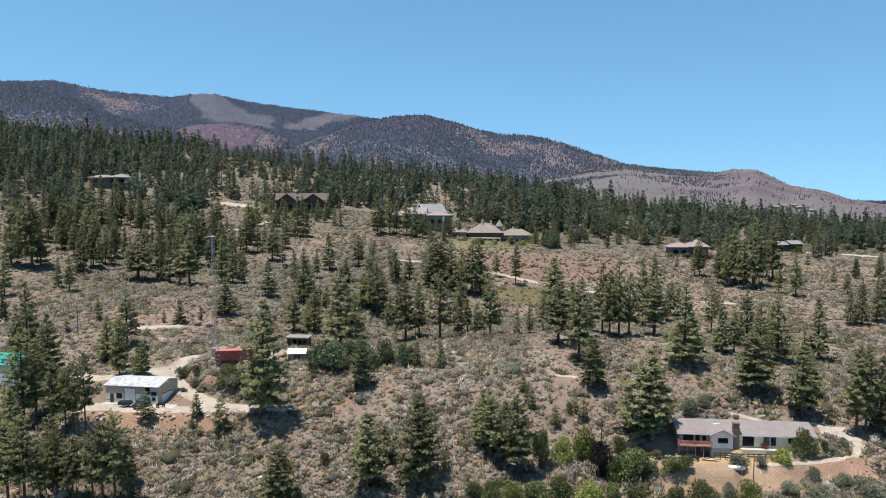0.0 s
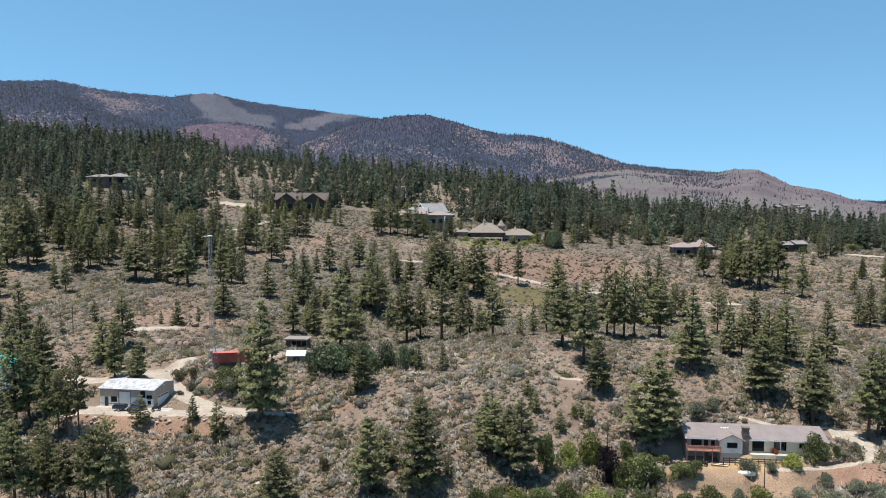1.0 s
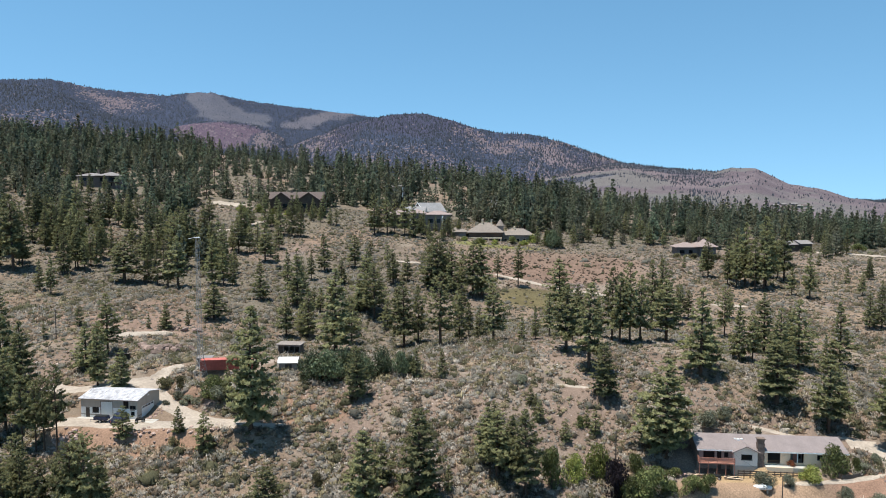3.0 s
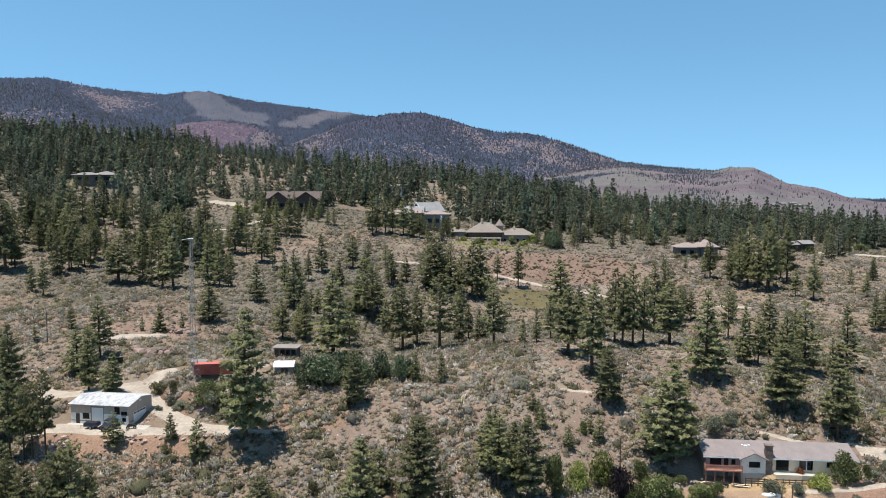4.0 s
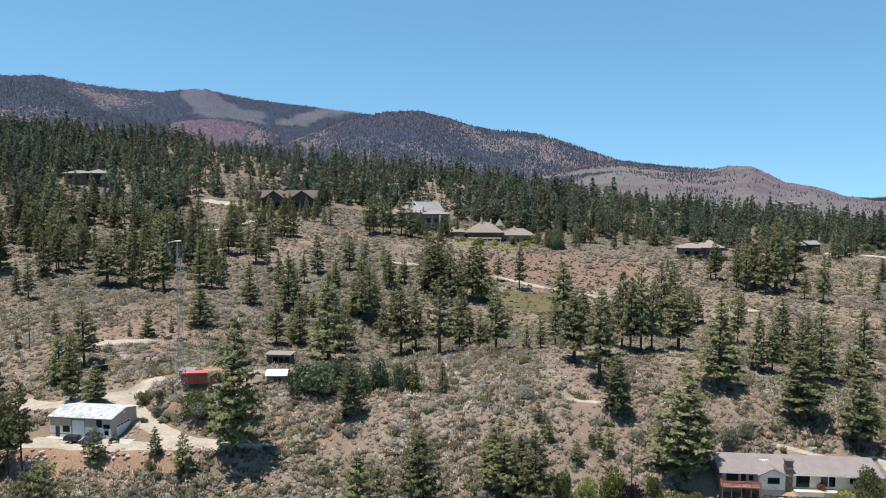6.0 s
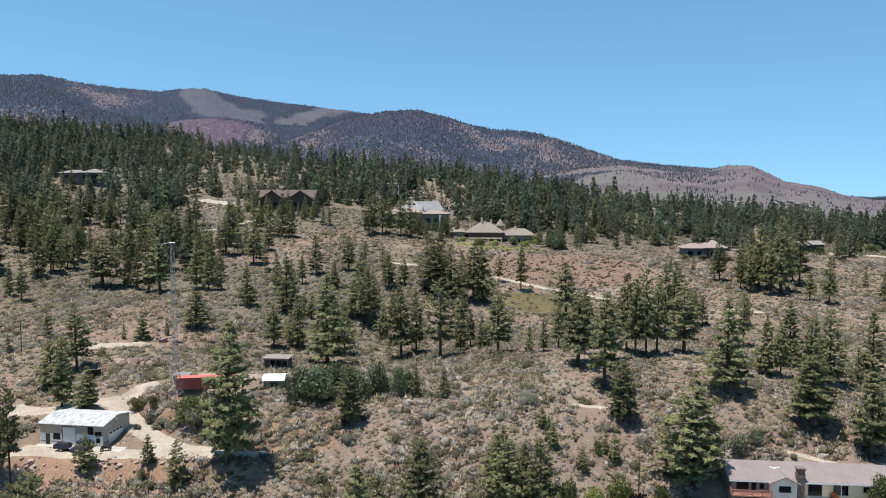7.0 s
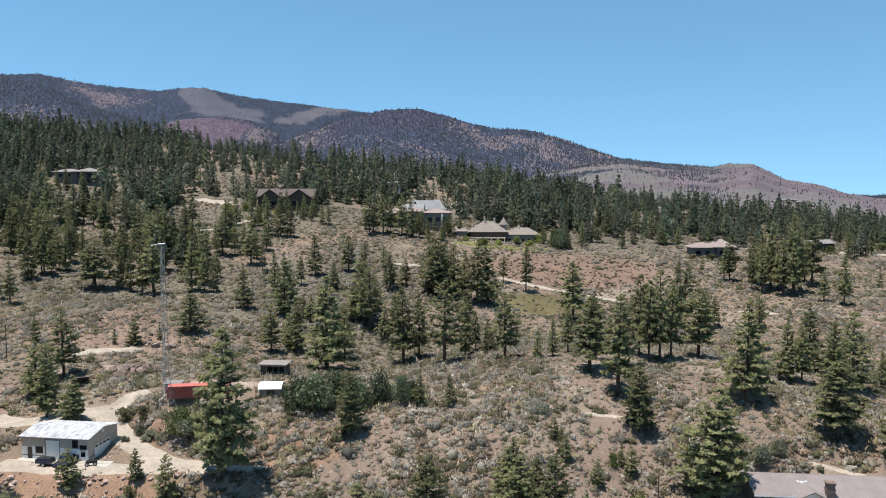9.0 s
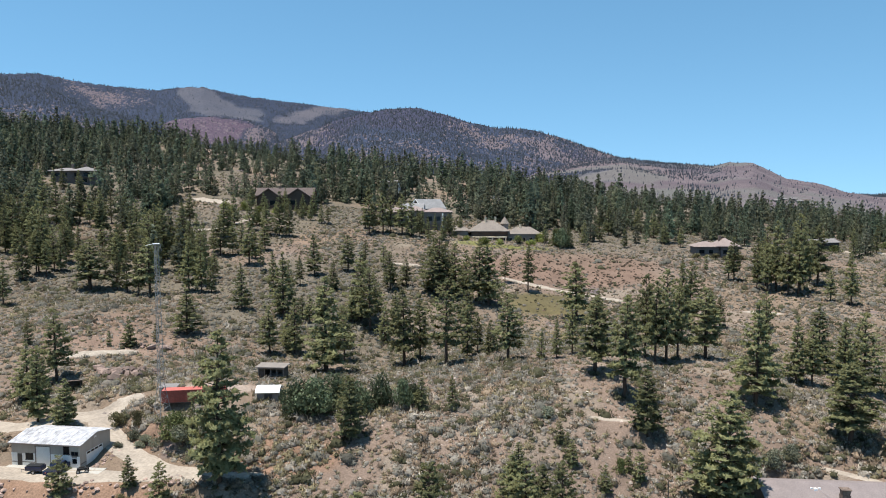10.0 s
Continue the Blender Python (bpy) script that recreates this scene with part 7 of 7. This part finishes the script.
# ---------------------------------------------------------------- leafy shrubs and garden trees: place, height, half width
GREEN_BUSHES = [(23.1, 144.1, 9.2, 2.8), (41.5, 150.5, 5.3, 1.8), (42.4, 144.7, 7.5, 4.2), (38.4, 144.4, 5.5, 2.3), (8.3, 134.6, 3.7, 1.9), (11.7, 134.1, 4.5, 2.1),
                (20.9, 134.8, 5.0, 2.7), (26.1, 135.8, 5.6, 2.7), (36.8, 137.5, 4.7, 2.5), (42.0, 138.5, 3.5, 2.3), (46.6, 145.0, 3.2, 2.0), (51.1, 144.8, 3.9, 2.4),
                (54.0, 144.8, 3.9, 1.8), (55.6, 139.0, 4.5, 2.9), (49.8, 138.8, 3.5, 2.3), (81.6, 149.2, 6.2, 2.6), (86.4, 150.3, 3.3, 1.3),
                (-48.2, 163.0, 4.8, 2.9), (32.1, 162.0, 2.7, 1.3), (49.4, 150.9, 2.2, 1.5), (57.6, 376.5, 9.5, 3.4), (-87.8, 377.0, 6.7, 2.8),
                (39.2, 376.5, 4.3, 3.4), (196.7, 381.8, 3.7, 4.7), (230.1, 391.4, 4.1, 3.8)]
BRIGHT_BUSHES = [(-101.0, 404.1, 5.5, 2.6), (-106.5, 398.0, 4.2, 2.4), (-93.1, 402.2, 3.8, 2.2), (-112.1, 408.2, 4.6, 2.4), (-84.0, 403.1, 3.2, 2.4),
                 (-66.0, 405.2, 4.0, 2.6), (-98.0, 436.0, 7.0, 3.0), (14.0, 375.0, 2.6, 2.0), (30.0, 373.5, 2.8, 2.2), (45.0, 374.6, 3.0, 2.4),
                 (28.5, 148.1, 5.7, 2.4), (33.3, 149.6, 7.3, 2.6), (15.8, 134.1, 4.5, 2.8), (31.3, 136.3, 5.6, 3.4), (65.1, 138.1, 4.9, 2.8), (75.4, 147.4, 3.7, 2.4),
                 (50.7, 382.7, 5.0, 3.1), (22.1, 371.3, 3.6, 2.7)]
PURPLE_BUSHES = [(36.0, 145.1, 8.2, 2.6)]
GREY_BUSHES = [(-58.1, 167.7, 2.0, 1.5), (-55.3, 166.4, 1.8, 1.6), (-52.9, 164.7, 1.6, 1.5), (-56.3, 164.9, 1.3, 1.2), (-50.7, 167.4, 1.9, 1.7),
               (-59.9, 164.2, 1.1, 1.0), (66.3, 147.6, 2.9, 2.4), (70.6, 145.7, 2.7, 1.5), (61.4, 140.3, 3.3, 1.7), (88.5, 151.2, 1.8, 1.6),
               (92.5, 153.8, 1.8, 1.4), (-46.7, 161.2, 4.0, 2.6), (62.0, 166.2, 4.0, 2.3), (66.2, 167.6, 3.1, 1.7), (80.3, 143.1, 2.7, 1.7),
               (84.8, 140.5, 2.9, 2.1), (88.1, 139.2, 3.1, 2.3), (73.4, 138.6, 3.5, 2.2), (78.7, 136.9, 3.4, 2.2), (88.6, 136.2, 3.8, 2.6), (20.4, 173.1, 2.2, 1.7)]
RUST_BUSHES = [(66.2, 152.4, 3.0, 0.7), (73.4, 151.1, 1.7, 0.9)]
OLIVE_BUSHES = [(-22.2, 141.4, 3.0, 1.1), (-52.0, 148.0, 2.2, 1.2), (-63.4, 172.1, 2.9, 1.8), (-58.6, 170.4, 3.1, 1.4),
                (120.0, 359.5, 2.6, 2.0), (124.5, 358.6, 2.2, 1.9), (128.5, 359.0, 2.8, 2.2), (133.0, 357.6, 2.4, 2.2), (137.5, 358.0, 3.0, 2.4), (141.5, 359.5, 2.4, 2.0)]
JUNIPER_BUSHES = [(60.0, 372.2, 10.6, 3.9), (-28.8, 173.5, 7.5, 3.7), (-25.2, 172.5, 7.9, 4.5), (-20.9, 175.0, 7.5, 3.6), (-17.1, 173.5, 6.5, 3.2),
                  (-13.2, 174.7, 7.5, 3.1), (-8.1, 174.2, 6.6, 2.4), (-5.6, 175.4, 4.6, 1.8), (128.8, 420.3, 8.5, 3.8)]


def bush_model(rng, tris, leaf, mat, name, upright=False):
    """A leafy shrub one metre high and two across: stems and a clumpy crown."""
    stems = bmesh.new()
    lumps = []
    for k in range(14):
        a, r = rng.uniform(0, 6.28), rng.uniform(0.1, 0.62)
        z = rng.uniform(0.12, 0.80)
        r *= 1.25 - 0.75 * z
        lumps.append((math.cos(a) * r, math.sin(a) * r, z, rng.uniform(0.24, 0.40)))
        if k % 2 == 0:
            bar(stems, (0, 0, -0.05), (math.cos(a) * r, math.sin(a) * r, z), 0.03, 4, 0.01)
    lumps.append((0, 0, 0.72, 0.34))
    verts = []
    for k in range(tris):
        cx, cy, cz, r = lumps[int(rng.integers(len(lumps)))]
        d = rng.normal(0, 1, 3)
        d /= np.linalg.norm(d)
        p = np.array((cx, cy, cz)) + d * r * rng.uniform(0.72, 1.05) * np.array((1, 1, 0.75))
        p[2] = max(p[2], 0.03)
        n = d + rng.normal(0, 0.6, 3)
        q = np.cross(n, rng.normal(0, 1, 3))
        q /= np.linalg.norm(q) + 1e-6
        s = np.cross(n, q)
        s /= np.linalg.norm(s) + 1e-6
        size = leaf * rng.uniform(0.6, 1.3)
        verts += [p + q * size, p - q * size * 0.5 + s * size * 0.8, p - q * size * 0.5 - s * size * 0.8]
    b = new(name)
    part("stem", stems, BARK, b)
    ob = new("leaves", sheet("leaves", verts, np.arange(len(verts)).reshape(-1, 3), mat))
    ob.parent = b
    return b


def tinted(name, colour):
    return material(name, colour, 0.7, grain=(1.5, 0.25), blotch=(0.4, 0.2), bump=(1, 0), spread=0.3, spec=0.25, translucent=0.3)


BUSH_KINDS = [
    (GREEN_BUSHES, "green_leaves", (0.135, 0.15, 0.055), "leafy_bush", "leafy mid-green bush in the yard below the house", "bush"),
    (BRIGHT_BUSHES, "bright_leaves", (0.235, 0.25, 0.07), "leafy_bush", "bright yellow-green leafy bush", "bush"),
    (PURPLE_BUSHES, "purple_leaves", (0.03, 0.022, 0.026), "plum_tree", "small plum tree with nearly black purple leaves", "tree"),
    (GREY_BUSHES, "grey_leaves", (0.20, 0.205, 0.14), "sage_bush", "large rounded grey-green sage bush", "bush"),
    (RUST_BUSHES, "rust_leaves", (0.22, 0.075, 0.035), "rust_shrub", "small rust-coloured shrub against the house wall", "shrub"),
    (JUNIPER_BUSHES, "juniper_leaves", (0.115, 0.14, 0.075), "juniper_bush", "broad dark green juniper among the brush", "bush"),
    (OLIVE_BUSHES, "olive_leaves", (0.17, 0.15, 0.075), "dry_bush", "olive-brown dry bush on the slope", "bush"),
]
rng = np.random.default_rng(41)
for rows, mat_name, colour, name, label, category in BUSH_KINDS:
    mat = tinted(mat_name, colour)
    models = [bush_model(rng, 2500, 0.046, mat, name) for k in range(2 if len(rows) > 1 else 1)]
    for k, (x, y, height, half) in enumerate(rows):
        m = Matrix.LocRotScale((x, y, rise(x, y) - 0.05), Euler((0, 0, rng.uniform(0, 6.28))), (half * 1.38, half * 1.38, height * 0.95))
        if k < len(rows) - len(models):
            b = copy_thing(models[k % len(models)], m)
        else:
            b = models[k - (len(rows) - len(models))]
            b.matrix_basis = m
        tagged(b, label, category, name.replace("_", " ") + " group")


# ---------------------------------------------------------------- rocks
def rock_mesh(rng, name):
    bm = bmesh.new()
    bmesh.ops.create_icosphere(bm, subdivisions=1, radius=1.0)
    for v in bm.verts:
        v.co *= rng.uniform(0.65, 1.15)
        v.co.z *= 0.7
    mesh = bpy.data.meshes.new(name)
    bm.to_mesh(mesh)
    bm.free()
    mesh.materials.append(ROCK)
    return mesh


# heaps: centre, spread along x and y, count, largest size
HEAPS = [((84.6, 141.6), (4.0, 1.6), 50, 0.5), ((93.5, 145.0), (4.0, 2.4), 30, 0.45), ((-73.6, 149.6), (3.0, 1.8), 38, 0.8),
         ((-60.0, 149.2), (7.0, 1.8), 50, 0.55), ((-60.2, 159.5), (1.5, 3.2), 34, 0.4), ((-45.5, 150.6), (4.0, 1.6), 30, 0.6), ((-73.8, 197.6), (7.0, 3.4), 46, 1.9), ((-72.4, 220.2), (1.2, 1.0), 5, 1.8), ((-76.4, 218.4), (1.5, 1.5), 4, 2.0), ((-128.0, 488.0), (18.0, 26.0), 60, 1.6), ((-104.0, 380.0), (9.0, 9.0), 22, 1.2),
         ((52.0, 151.5), (2.6, 1.4), 26, 0.5), ((70.0, 141.5), (9.0, 2.5), 26, 0.45), ((-47.0, 152.0), (6.0, 1.6), 18, 0.45)]
rng = np.random.default_rng(47)
rocks = [rock_mesh(rng, "rock") for k in range(7)]
far_v, far_t, far_n = [], [], 0
for (a, b), (sx, sy), count, largest in HEAPS:
    for k in range(count):
        x, y = a + rng.normal(0, sx * 0.5), b + rng.normal(0, sy * 0.5)
        s = largest * rng.uniform(0.3, 1.0)
        shape = rocks[int(rng.integers(7))]
        m = Matrix.LocRotScale((x, y, rise(x, y) + 0.15 * s), Euler((rng.uniform(-0.4, 0.4), rng.uniform(-0.4, 0.4), rng.uniform(0, 6.28))), (s, s * rng.uniform(0.6, 1.0), s * rng.uniform(0.6, 1.0)))
        if b < 190:
            ob = new("rock", shape)
            ob.matrix_basis = m
            tagged(ob, "angular pinkish-grey rock lying on the bank", "rock", "rocks on the banks")
        else:
            far_v += [tuple(m @ v.co) for v in shape.vertices]
            far_t += [tuple(q + far_n for q in f.vertices) for f in shape.polygons]
            far_n += len(shape.vertices)
scree = bpy.data.meshes.new("boulders")
scree.from_pydata(far_v, [], far_t)
scree.materials.append(ROCK)
tagged(new("boulders", scree), "pinkish-grey boulders strewn over the open slopes", "boulders", kind="stuff")


def loose_stones():
    """Pale stones strewn over the whole slope, joined."""
    rng = np.random.default_rng(53)
    n = 5000
    y = 120 + 150 * rng.random(n) ** 1.3
    x = rng.uniform(-0.72, 0.72, n) * y
    keep = (fractal(x, y, 22.0, 91, 3) > 0.5) & clear_of(x, y, BRUSH_FREE)
    x, y = x[keep], y[keep]
    n = len(x)
    z = land(x, y)
    size = rng.gamma(2.0, 0.055, n) + 0.06
    shape = np.array([(-1, -0.8, 0), (1, -0.9, 0), (0.9, 0.9, 0), (-0.9, 1, 0), (-0.1, 0.1, 1.0), (0.4, -0.4, 0.85)])
    tris = np.array([(0, 1, 5), (1, 2, 5), (2, 4, 5), (2, 3, 4), (3, 0, 4), (0, 5, 4)])
    corner = shape[None] * size[:, None, None] * rng.uniform(0.6, 1.25, (n, 6, 3)) + np.stack([x, y, z - 0.03], -1)[:, None]
    faces = (np.arange(n)[:, None, None] * 6 + tris[None]).reshape(-1, 3)
    tone = np.array((0.36, 0.30, 0.26)) * rng.uniform(0.65, 1.2, (n, 1))
    ob = new("loose_stones", sheet("loose_stones", corner.reshape(-1, 3), faces, GROUND, np.repeat(tone, 6, 0)))
    tagged(ob, "pale loose stones scattered between the sagebrush", "stones", kind="stuff")


loose_stones()
